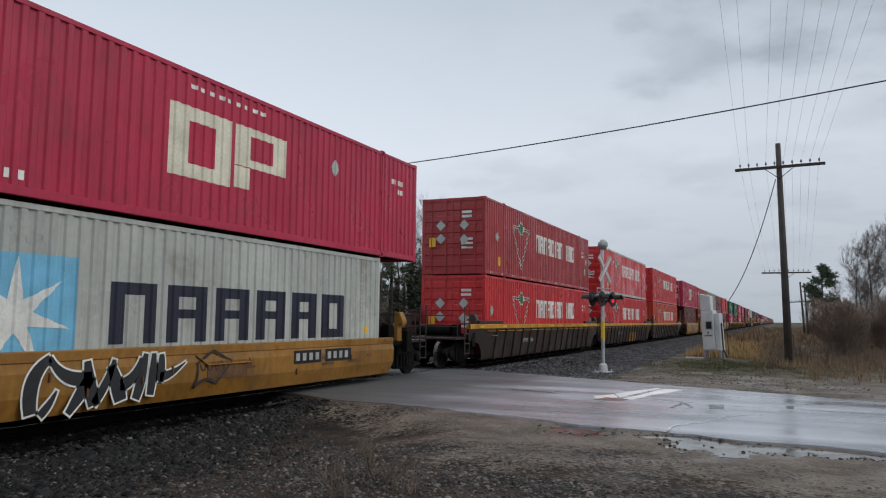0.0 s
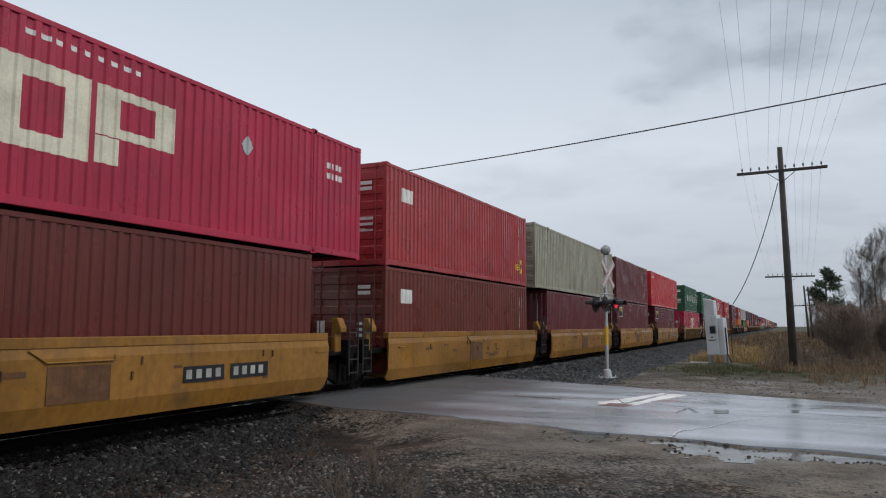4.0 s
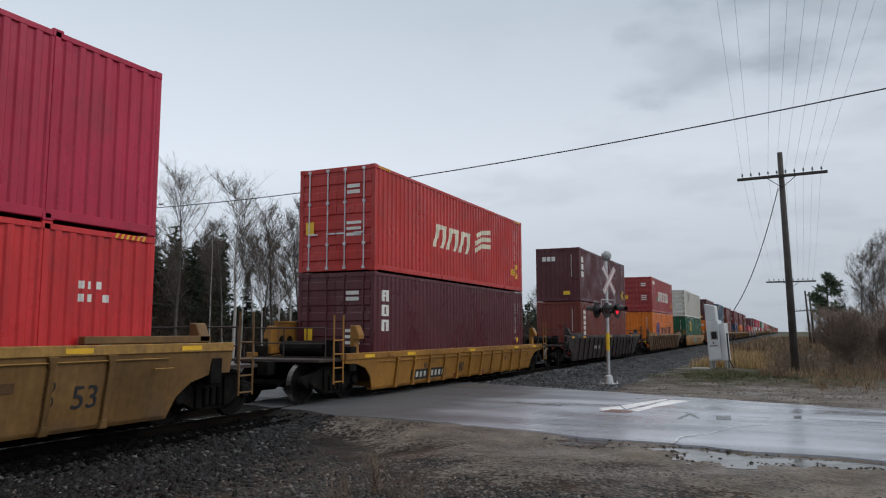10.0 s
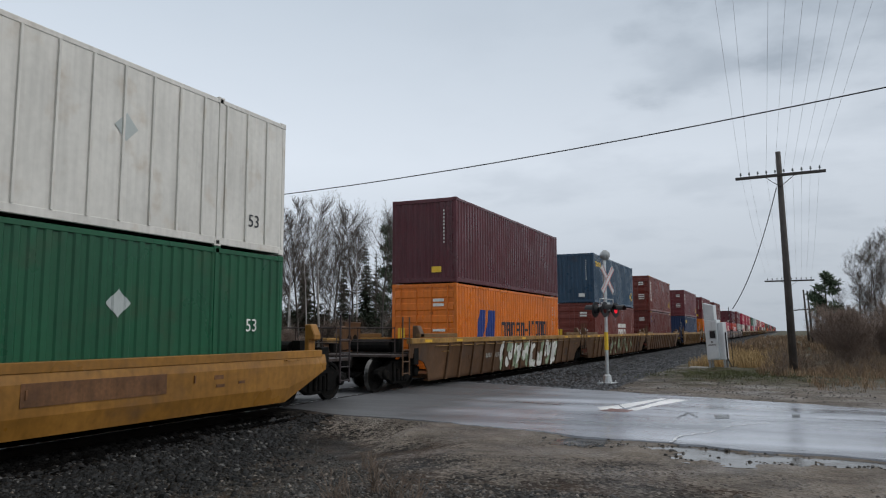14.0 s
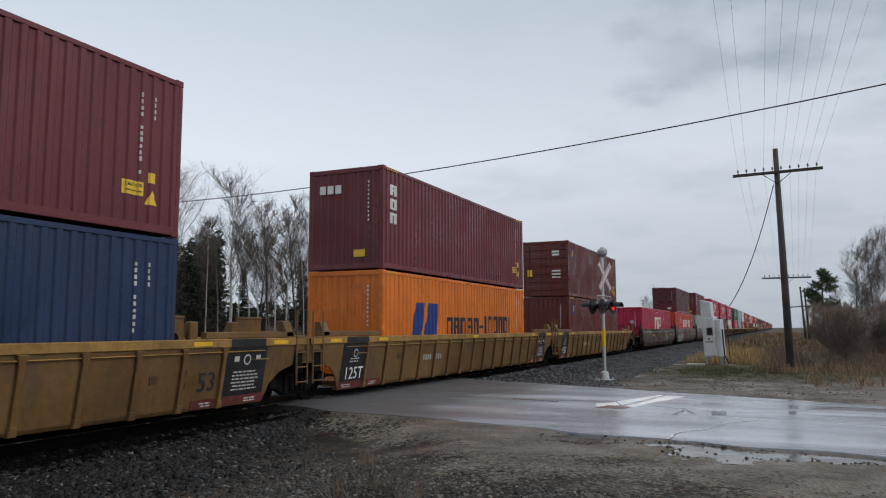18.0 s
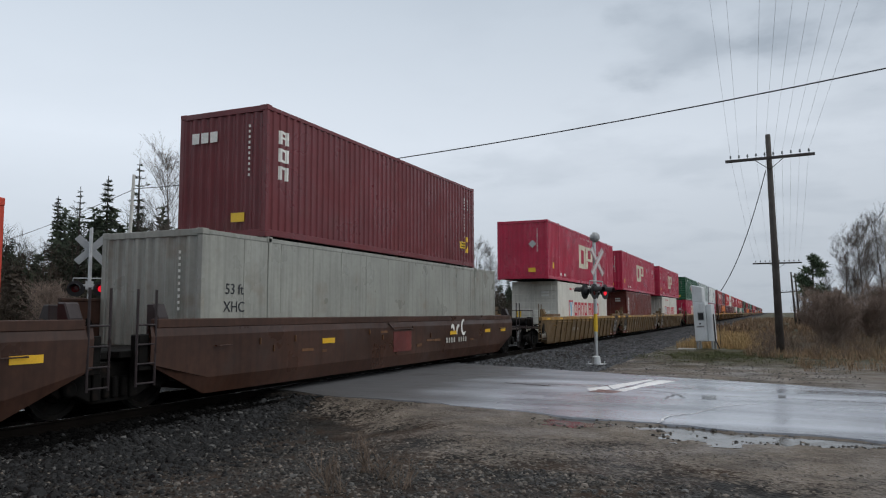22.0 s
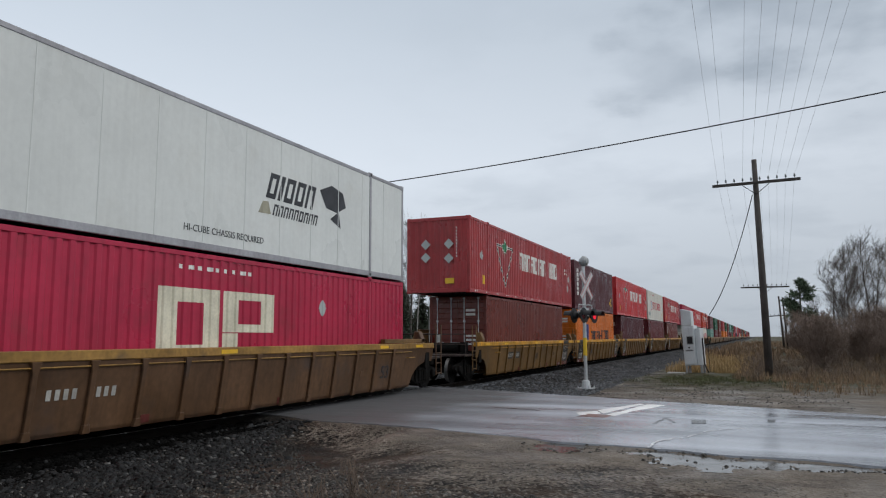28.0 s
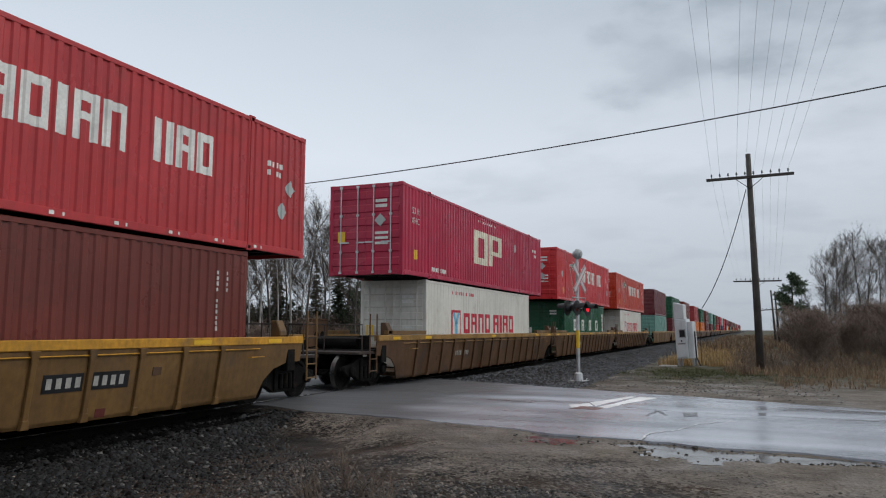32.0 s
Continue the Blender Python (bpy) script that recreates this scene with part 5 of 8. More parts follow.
def container(size, colour, words, s, z, kind="", style="ridged", end="door", frame_colour=None, detail=True, near=True, seed=0, stripes=False, tall=HIGH):
    long, wide = LENGTHS[size]
    half = long / 2
    ob = thing("shipping_container", pose(XT, s, z), words, "shipping container", "containers on the train")
    part("frame", frame_mesh(half, wide, style), frame_colour or colour, ob)
    part("side_wall", wall_sheet(half, wide, style, 1), colour, ob)
    part("side_wall", wall_sheet(half, wide, style, -1), colour, ob)
    part("roof", roof_mesh(half, wide), colour, ob)
    if detail:
        part("underframe", floor_mesh(half, wide), BLACK, ob)
    if end == "door":
        for sx in (1, -1):
            d = part("door", door_mesh(wide), colour, ob, "", pose(0, -half + 0.035, 0) @ Matrix.Diagonal((sx, 1, 1, 1)))
            if detail:
                for x in (0.28, 0.88):
                    part("lock_rod", rod_mesh(), GALV if seed % 4 == 1 else colour, d, "galvanised lock rod" if seed % 4 == 1 else "painted lock rod", pose(x, -0.045, 0))
    else:
        part("end_wall", end_wall_mesh(half, wide, -1, end == "ribs"), colour, ob)
    part("end_wall", end_wall_mesh(half, wide, 1, False), colour, ob)
    if size == 53:
        for sx in (1, -1):
            for y in (-6.02, 6.02):
                part("stacking_post", post_mesh(wide, sx), frame_colour or colour, ob, "", pose(0, y, 0))
    if detail:
        for sx in (-1, 1):
            for sy in (-1, 1):
                for zz in (0.06, HIGH - 0.06):
                    part("corner_casting", casting_mesh(), frame_colour or colour, ob, "", pose(sx * (wide / 2 - 0.085), sy * (half - 0.085), zz))
        # end markings
        e = Mesh()
        r = random.Random(seed)
        f = -half - 0.016
        if end == "door":
            for i in range(2):
                e.box(0.35, 0.75, f, f + 0.01, 2.28 - i * 0.16, 2.38 - i * 0.16)
            for i in range(3):
                e.box(0.34, 0.80, f, f + 0.01, 1.28 - i * 0.16, 1.36 - i * 0.16)
            st = Mesh().box(-0.98, -0.72, f, f + 0.01, 1.05, 1.4)
        else:
            for i in range(10):
                e.box(0.74, 0.785, f, f + 0.01, 2.42 - i * 0.12, 2.48 - i * 0.12)
            if kind == "upright_three":
                for i in range(3):
                    e.box(-0.85 + i * 0.26, -0.65 + i * 0.26, f, f + 0.01, 2.18, 2.42)
            st = Mesh().box(0.30, 0.66, f, f + 0.01, 0.35, 0.55)
        tagged(part("small_print", e, STENCIL, ob), "", "", "", "stuff")
        part("sticker", st, YELLOW_STICKER if r.random() < 0.7 else STENCIL, ob)
        if kind in ("crimson_blocks", "triangle"):
            places = ((0.52, 1.72),) if kind == "crimson_blocks" else ((0.45, 1.85), (-0.5, 1.85), (0.45, 1.3), (-0.5, 1.35))
            for x, zz in places:
                part("placard", Mesh().prism([(x - 0.2, zz), (x, zz - 0.2), (x + 0.2, zz), (x, zz + 0.2)], f - 0.01, f + 0.004, "y"), GREY_PLACARD, ob, "grey diamond placard")
        if stripes:
            stripe = lambda: Mesh().prism([(0, HIGH - 0.10), (0.05, HIGH - 0.10), (0.09, HIGH - 0.02), (0.04, HIGH - 0.02)], wide / 2 + 0.003, wide / 2 + 0.006, "x")
            for i in range(6):
                for y0 in (-half + 0.2, half - 0.85):
                    part("warning_stripe", shared(f"warning_stripe:{wide}", stripe), REFLECTOR, ob, "yellow slanted stripe", pose(0, y0 + i * 0.11, 0))
        if size == 53 and (kind in ("grey53", "horned", "sized") or (kind == "crimson_blocks" and end == "door")):
            mt = STENCIL if kind == "crimson_blocks" else DARK_STENCIL
            yy = half - 0.95 if kind == "grey53" else -half + 0.95
            part("lettering", lettering("53 ft", 0.30), SMALL if kind == "crimson_blocks" else mt, ob, "stencilled size", pose(wide / 2 - 0.002, yy, 2.08 if kind == "crimson_blocks" else 1.75))
            part("lettering", lettering("XHC", 0.30), SMALL if kind == "crimson_blocks" else mt, ob, "stencilled size", pose(wide / 2 - 0.002, yy, 1.76 if kind == "crimson_blocks" else 1.40))
        if kind == "grey53":
            p = Painted(half, wide, style)
            diamond(p, half - 3.2, 1.9, 0.27)
            p.put("placard", GREY_PLACARD, ob)
            p = Painted(half, wide, style)
            diamond(p, -half + 3.2, 1.9, 0.27)
            p.put("placard", GREY_PLACARD, ob)
            Painted(half, wide, style).marks(half - 1.5, 2.35, 6, 0.12, 0.16, 0.05, seed).put("small_print", DARK_STENCIL, ob)
    if kind and detail:
        logo(kind, half, wide, style, ob, seed)
    if kind == "yellow_square" and style == "smooth" and detail:
        for sx in (1, -1):
            for zz in (0.35, 0.9, 1.45, 2.0, 2.55):
                part("hinge", shared("hinge:53", lambda: Mesh().box(-0.11, 0.05, -0.03, 0.02, -0.045, 0.045), 0.008), BLACK, ob, "black door hinge", pose(sx * (wide / 2 - 0.11), -half, zz) @ Matrix.Diagonal((sx, 1, 1, 1)))
    if style == "smooth" and kind == "triangle":
        for z0, z1, nm in ((HIGH - 0.115, HIGH - 0.015, "top_rail"), (0.025, 0.175, "bottom_rail")):
            part(nm, Mesh().box(wide / 2 - 0.05, wide / 2 + 0.003, -half + 0.1, half - 0.1, z0, z1), GREY, ob, "pale alloy rail")
    if style == "smooth" and detail:
        step, w, out = (0.62, 0.020, 0.026) if kind == "yellow_square" else (1.24, 0.012, -0.006)
        for i in range(1, int(half * 2 / step)):
            y = -half + i * step
            part("panel_batten", shared(f"panel_batten:{step}:{wide}", lambda: Mesh().box(wide / 2 - 0.014, wide / 2 + out, -w, w, 0.17, HIGH - 0.11)), colour, ob, "", pose(0, y, 0))
    if tall != HIGH:                      # an older, lower box
        for p in ob.children:
            p.matrix_basis = Matrix.Diagonal((1, 1, tall / HIGH, 1)) @ p.matrix_basis
    return ride(ob, s, z)


# ---- trucks and well cars ----
def wheel_mesh():
    fresh = "wheel" not in MESHES
    me = wheel_shape()
    if fresh:
        me.materials.append(None)
        me.materials.append(TREAD)
        for p in me.polygons:
            c = p.center
            if math.hypot(c.y, c.z) > 0.445 and abs(p.normal.x) < 0.8:
                p.material_index = 1
    return me


def wheel_shape():
    return shared("wheel", lambda: Mesh().lathe([(-0.07, 0.10), (-0.07, 0.17), (-0.03, 0.20), (-0.03, 0.36), (-0.075, 0.38), (-0.075, 0.455), (-0.05, 0.470), (-0.045, 0.485),
                                                (-0.02, 0.475), (0.055, 0.455), (0.055, 0.38), (0.02, 0.36), (0.02, 0.20), (0.07, 0.17), (0.07, 0.10)], 28, "x"), 0, False)


def side_frame_mesh():
    def make():
        out = [(-1.25, 0.50), (-1.22, 0.62), (-0.75, 0.72), (-0.45, 0.86), (0.45, 0.86), (0.75, 0.72), (1.22, 0.62), (1.25, 0.50), (1.05, 0.36), (0.72, 0.36), (0.40, 0.20), (-0.40, 0.20), (-0.72, 0.36), (-1.05, 0.36)]
        m = Mesh().prism(out, -0.07, 0.07, "x")
        for y in (-0.89, 0.89):
            m.lathe([(0.07, 0.14), (0.15, 0.13), (0.17, 0.09)], 14, "x", (0, y, 0.48))
        for y in (-0.18, 0.0, 0.18):
            m.tube((0.09, y, 0.28), (0.09, y, 0.62), 0.065, n=8)
        m.box(0.07, 0.12, -0.45, -0.30, 0.25, 0.80).box(0.07, 0.12, 0.30, 0.45, 0.25, 0.80)
        return m
    return shared("side_frame", make, 0.015)


def truck(parent, y):
    """A four-wheel truck under a car's end."""
    bolster = shared("bolster", lambda: Mesh().box(-1.0, 1.0, -0.2, 0.2, 0.42, 0.78), 0.02)
    t = part("truck", bolster, IRON, parent, "sooty four-wheel truck", pose(0, y, 0))
    for sx in (1, -1):
        part("side_frame", side_frame_mesh(), IRON, t, "", pose(sx * 1.0, 0, 0) @ Matrix.Diagonal((sx, 1, 1, 1)))
        for yy in (-0.89, 0.89):
            part("wheel", wheel_mesh(), IRON, t, "steel wheel with a bright flange", pose(sx * 0.7525, yy, 0.455) @ Matrix.Diagonal((sx, 1, 1, 1)))
    for yy in (-0.89, 0.89):
        part("axle", shared("axle", lambda: Mesh().tube((-0.95, 0, 0.455), (0.95, 0, 0.455), 0.085, n=10)), IRON, t, "", pose(0, yy, 0))


LEAN = 0.15                        # the ribbed sides lean in towards their foot


def leaning(top):
    """The pose of what is fixed flat to a ribbed side."""
    at = Matrix.Translation((1.47, 0, top - 0.16))
    return at @ pose(0, 0, 0, 0, math.degrees(math.atan(LEAN)), 0) @ at.inverted()


def lean_in(m, top, sx=1):
    m.v = [(x - sx * LEAN * max(0.0, top - 0.16 - z), y, z) for x, y, z in m.v]
    return m


def well_side(half, top, low, kind, sx):
    """The long side of a well: deep in the middle, arched up over the trucks."""
    def make():
        b = half - 1.40 if kind == "ribs" else half - 1.75
        arch = [(b + 0.02, low), (b + 0.20, low + 0.35), (b + 0.50, low + 0.58), (b + 0.95, low + 0.70), (half + 0.10, low + 0.72), (half + 0.10, top - 0.15)]
        x0 = 1.47 if kind == "ribs" else 1.50
        m = Mesh()
        if kind == "ribs":
            pts = [(-p, z) for p, z in arch[::-1]] + arch
            m.prism([(y, z) for y, z in [(-half - 0.10, top - 0.15)] + [(-p, z) for p, z in arch[:-1]][::-1] + arch[:-1] + [(half + 0.10, top - 0.15)]], sx * x0, sx * (x0 - 0.03), "x")
            m.box(min(sx * x0, sx * 1.30), max(sx * x0, sx * 1.30), -b, b, low, low + 0.06)
            lean_in(m, top, sx)
        else:
            # smooth side, bulged and folded inwards at its foot
            tip, foot, cut = (half - 1.36, half - 1.52, 0.10) if half < 9 else (half - 0.35, b, 0.62)
            secs = [(-tip, cut), (-foot, 0.0), (foot, 0.0), (tip, cut)]
            prof = lambda cut: [(x0 - 0.09, low + cut), (x0, low + max(cut, 0.30)), (x0 + 0.015, top - 0.30), (x0 - 0.03, top - 0.10), (x0 - 0.16, top - 0.10)]
            vs, fs = [], []
            for y, cut in secs:
                vs += [(sx * x, y, z) for x, z in prof(cut)]
            k = 5
            for i in range(len(secs) - 1):
                fs += [(i * k + j, i * k + j + 1, (i + 1) * k + j + 1, (i + 1) * k + j) for j in range(k - 1)]
            m.add(vs, fs)
            vs2 = [(v[0] - sx * 0.05, v[1], v[2]) for v in vs]
            m.add(vs2, [f[::-1] for f in fs])
        return m
    return shared(f"side_plate:{half}:{top}:{low}:{kind}:{sx}", make)


def chord_mesh(half, top, sx, deep):
    def make():
        x = sx * 1.50
        a, b = min(x, x - sx * 0.17), max(x, x - sx * 0.17)
        m = Mesh().box(a, b, -half - 0.10, half + 0.10, top - deep, top)
        m.box(min(x, x - sx * 0.03), max(x, x - sx * 0.03), -half + 1.5, half - 1.5, top - deep - 0.10, top - deep - 0.075)
        return m
    return shared(f"top_chord:{half}:{top}:{sx}", make, 0.012)


def rib_mesh(top, low):
    def make():
        m = Mesh().prism([(0.045, low - 0.02), (0.045, top - 0.18), (0.085, top), (-0.085, top), (-0.045, top - 0.18), (-0.045, low - 0.02)], 1.47, 1.53, "x")
        m.prism([(0.075, low - 0.02), (0.05, low + 0.12), (-0.05, low + 0.12), (-0.075, low - 0.02)], 1.465, 1.545, "x")
        return lean_in(m, top + 0.16)
    return shared(f"rib:{top}:{low}", make, 0.008)


def deck_mesh(half):
    """End structure over a truck: sill, deck and the upright guides for the boxes."""
    def make():
        m = Mesh().box(-1.3, 1.3, 0.0, half - 6.0 if half < 9 else half - 8.0, 0.92, 1.04)
        m.box(-0.35, 0.35, -0.3, 1.2, 0.60, 0.92)
        m.box(-1.45, -1.25, 0.25, 0.55, 0.70, 1.30).box(1.25, 1.45, 0.25, 0.55, 0.70, 1.30)
        return m
    return shared(f"end_deck:{half}", make, 0.015)


def ladder_mesh():
    def make():
        m = Mesh()
        for y in (0.0, 0.40):
            m.tube((1.50, y, 0.45), (1.50, y, 2.05), 0.022, n=6)
        for z in (0.50, 0.82, 1.14, 1.46):
            m.tube((1.50, 0, z), (1.50, 0.40, z), 0.017, n=6)
        return m
    return shared("ladder", make)


def rail_mesh_end():
    def make():
        m = Mesh()
        pts = [(-1.2, 0, 1.0), (-1.2, 0, 1.75), (1.2, 0, 1.75), (1.2, 0, 1.0)]
        m.path(pts, 0.02)
        m.tube((-1.2, 0, 1.38), (1.2, 0, 1.38), 0.016, n=6).tube((0, 0, 1.0), (0, 0, 1.75), 0.016, n=6)
        return m
    return shared("end_railing", make)


def coupler_mesh():
    def make():
        m = Mesh().box(-0.10, 0.10, 0.0, 1.15, 0.72, 0.92)
        m.prism([(-0.16, 1.05), (0.18, 1.05), (0.22, 1.38), (0.10, 1.42), (0.04, 1.25), (-0.14, 1.30)], 0.66, 0.98, "z")
        m.tube((0.45, 0.3, 0.70), (0.40, 1.25, 0.42), 0.03, n=6)
        return m
    return shared("coupler", make, 0.015)


def brake_mesh():
    """Brake reservoir, valve and piping on the end deck."""
    def make():
        m = Mesh().tube((-0.75, 0.65, 1.24), (0.55, 0.65, 1.24), 0.19, n=14)
        m.box(0.62, 0.85, 0.55, 0.80, 1.05, 1.45)
        m.path([(-1.1, 0.3, 1.06), (-1.1, 0.95, 1.10), (1.1, 0.95, 1.10), (1.1, 0.2, 1.08)], 0.022)
        return m
    return shared("brake_gear", make)


def guide_mesh():
    def make():
        m = Mesh().prism([(1.20, 1.0), (1.32, 1.0), (1.32, 1.47), (1.47, 1.475), (1.47, 1.58), (1.36, 1.82), (1.20, 1.82)], 0.0, 0.26, "y")
        return m
    return shared("guide_post", make, 0.02)


def bulkhead_mesh():
    """A pressed plate that stands over the far top rail."""
    return shared("bulkhead", lambda: Mesh().box(0.0, 0.06, 0.0, 0.95, 1.0, 1.93).box(-0.02, 0.08, 0.0, 0.95, 1.89, 1.95), 0.01)


def panel_mesh(half, top, sy):
    """Black painted panel on the side, with its foot in oxide red."""
    def make():
        b = half - 1.40
        y0, y1 = sorted((sy * (b - 0.01), sy * (b - 1.24)))
        return Mesh().box(1.472, 1.480, y0, y1, 0.36, top - 0.17)
    return shared(f"black_panel:{half}:{sy}", make)


def print_rows(x, y, z, rows, wide, step, high, seed):
    """Rows of small print: short bars of uneven length, like words."""
    m, r = Mesh(), random.Random(seed)
    for i in range(rows):
        a, b = y - wide / 2 + r.uniform(0, 0.06), y + wide / 2 - r.uniform(0, 0.14)
        while a < b:
            w = r.uniform(0.05, 0.16)
            m.box(x, x + 0.003, a, min(a + w, b), z - i * step, z - i * step + high)
            a += w + 0.03
    return m


def graffiti(parent, y0, y1, z0, z1, x, materials, seed, fat=0.09, at=None):
    """Sprayed scrawl of curved strokes."""
    for k, mt in enumerate(materials):
        r = random.Random(seed * 7 + k)
        m = Mesh()
        n = int((y1 - y0) / 0.34)
        for i in range(n):
            c = y0 + (i + r.random()) * (y1 - y0) / n
            zc = r.uniform(z0 + 0.1, z1 - 0.1)
            w0, span, rad = r.uniform(0, 6.28), r.uniform(2.0, 4.6), r.uniform(0.14, (z1 - z0) * 0.5)
            prev = None
            for j in range(9):
                w = w0 + span * j / 8
                p = (c + rad * 0.8 * math.cos(w), min(z1, max(z0, zc + rad * math.sin(w))))
                t = fat * (0.5 + 0.6 * math.sin(math.pi * j / 8))
                q = [(x + 0.004 + 0.002 * k, p[0] - t * math.cos(w), p[1] - t * math.sin(w)), (x + 0.004 + 0.002 * k, p[0] + t * math.cos(w), p[1] + t * math.sin(w))]
                if prev:
                    m.add([prev[0], prev[1], q[1], q[0]], [(0, 1, 2, 3)])
                prev = q
        me = bpy.data.meshes.new("graffiti")
        me.from_pydata(m.v, [], m.f)
        tagged(part("graffiti", me, mt, parent, "sprayed scrawl", at), "", "", "", "stuff")


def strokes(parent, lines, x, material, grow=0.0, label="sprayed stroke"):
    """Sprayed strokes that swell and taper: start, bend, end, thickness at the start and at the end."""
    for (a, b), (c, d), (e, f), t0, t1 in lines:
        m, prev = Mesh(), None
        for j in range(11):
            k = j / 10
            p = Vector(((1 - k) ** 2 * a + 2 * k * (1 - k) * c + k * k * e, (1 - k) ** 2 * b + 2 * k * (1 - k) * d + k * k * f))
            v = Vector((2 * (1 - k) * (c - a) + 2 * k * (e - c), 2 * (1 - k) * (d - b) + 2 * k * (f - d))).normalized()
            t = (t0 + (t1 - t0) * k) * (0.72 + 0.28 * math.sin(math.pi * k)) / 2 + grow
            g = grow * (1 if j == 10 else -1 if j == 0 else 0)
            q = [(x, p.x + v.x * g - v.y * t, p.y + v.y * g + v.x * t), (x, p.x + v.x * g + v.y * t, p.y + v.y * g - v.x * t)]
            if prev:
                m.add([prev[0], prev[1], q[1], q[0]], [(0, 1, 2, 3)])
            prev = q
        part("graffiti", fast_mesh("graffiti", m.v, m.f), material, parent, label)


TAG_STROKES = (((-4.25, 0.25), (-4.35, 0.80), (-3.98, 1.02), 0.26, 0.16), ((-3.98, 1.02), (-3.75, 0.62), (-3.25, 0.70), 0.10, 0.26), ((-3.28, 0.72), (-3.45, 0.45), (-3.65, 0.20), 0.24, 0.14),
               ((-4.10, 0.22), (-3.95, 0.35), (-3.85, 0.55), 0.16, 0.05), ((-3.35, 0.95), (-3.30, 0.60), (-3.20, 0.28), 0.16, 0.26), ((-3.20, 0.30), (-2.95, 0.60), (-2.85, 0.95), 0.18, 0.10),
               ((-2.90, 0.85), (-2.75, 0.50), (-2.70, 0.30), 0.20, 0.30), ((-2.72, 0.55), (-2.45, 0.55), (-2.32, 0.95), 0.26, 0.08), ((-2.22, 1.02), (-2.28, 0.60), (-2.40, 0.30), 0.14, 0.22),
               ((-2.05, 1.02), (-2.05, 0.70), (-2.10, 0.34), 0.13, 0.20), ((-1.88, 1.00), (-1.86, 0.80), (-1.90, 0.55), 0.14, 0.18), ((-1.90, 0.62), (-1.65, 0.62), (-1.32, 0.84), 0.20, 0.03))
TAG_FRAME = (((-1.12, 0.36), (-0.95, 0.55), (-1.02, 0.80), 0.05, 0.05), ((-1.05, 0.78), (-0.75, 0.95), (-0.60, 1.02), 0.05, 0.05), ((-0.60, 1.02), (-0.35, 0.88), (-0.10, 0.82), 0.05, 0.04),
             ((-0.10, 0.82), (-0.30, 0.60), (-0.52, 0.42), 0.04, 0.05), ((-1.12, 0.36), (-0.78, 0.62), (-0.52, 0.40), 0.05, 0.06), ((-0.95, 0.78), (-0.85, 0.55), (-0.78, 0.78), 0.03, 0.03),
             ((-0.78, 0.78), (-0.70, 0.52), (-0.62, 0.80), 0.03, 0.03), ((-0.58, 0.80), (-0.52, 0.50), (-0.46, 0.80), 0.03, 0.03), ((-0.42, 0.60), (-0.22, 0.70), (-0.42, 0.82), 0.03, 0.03))


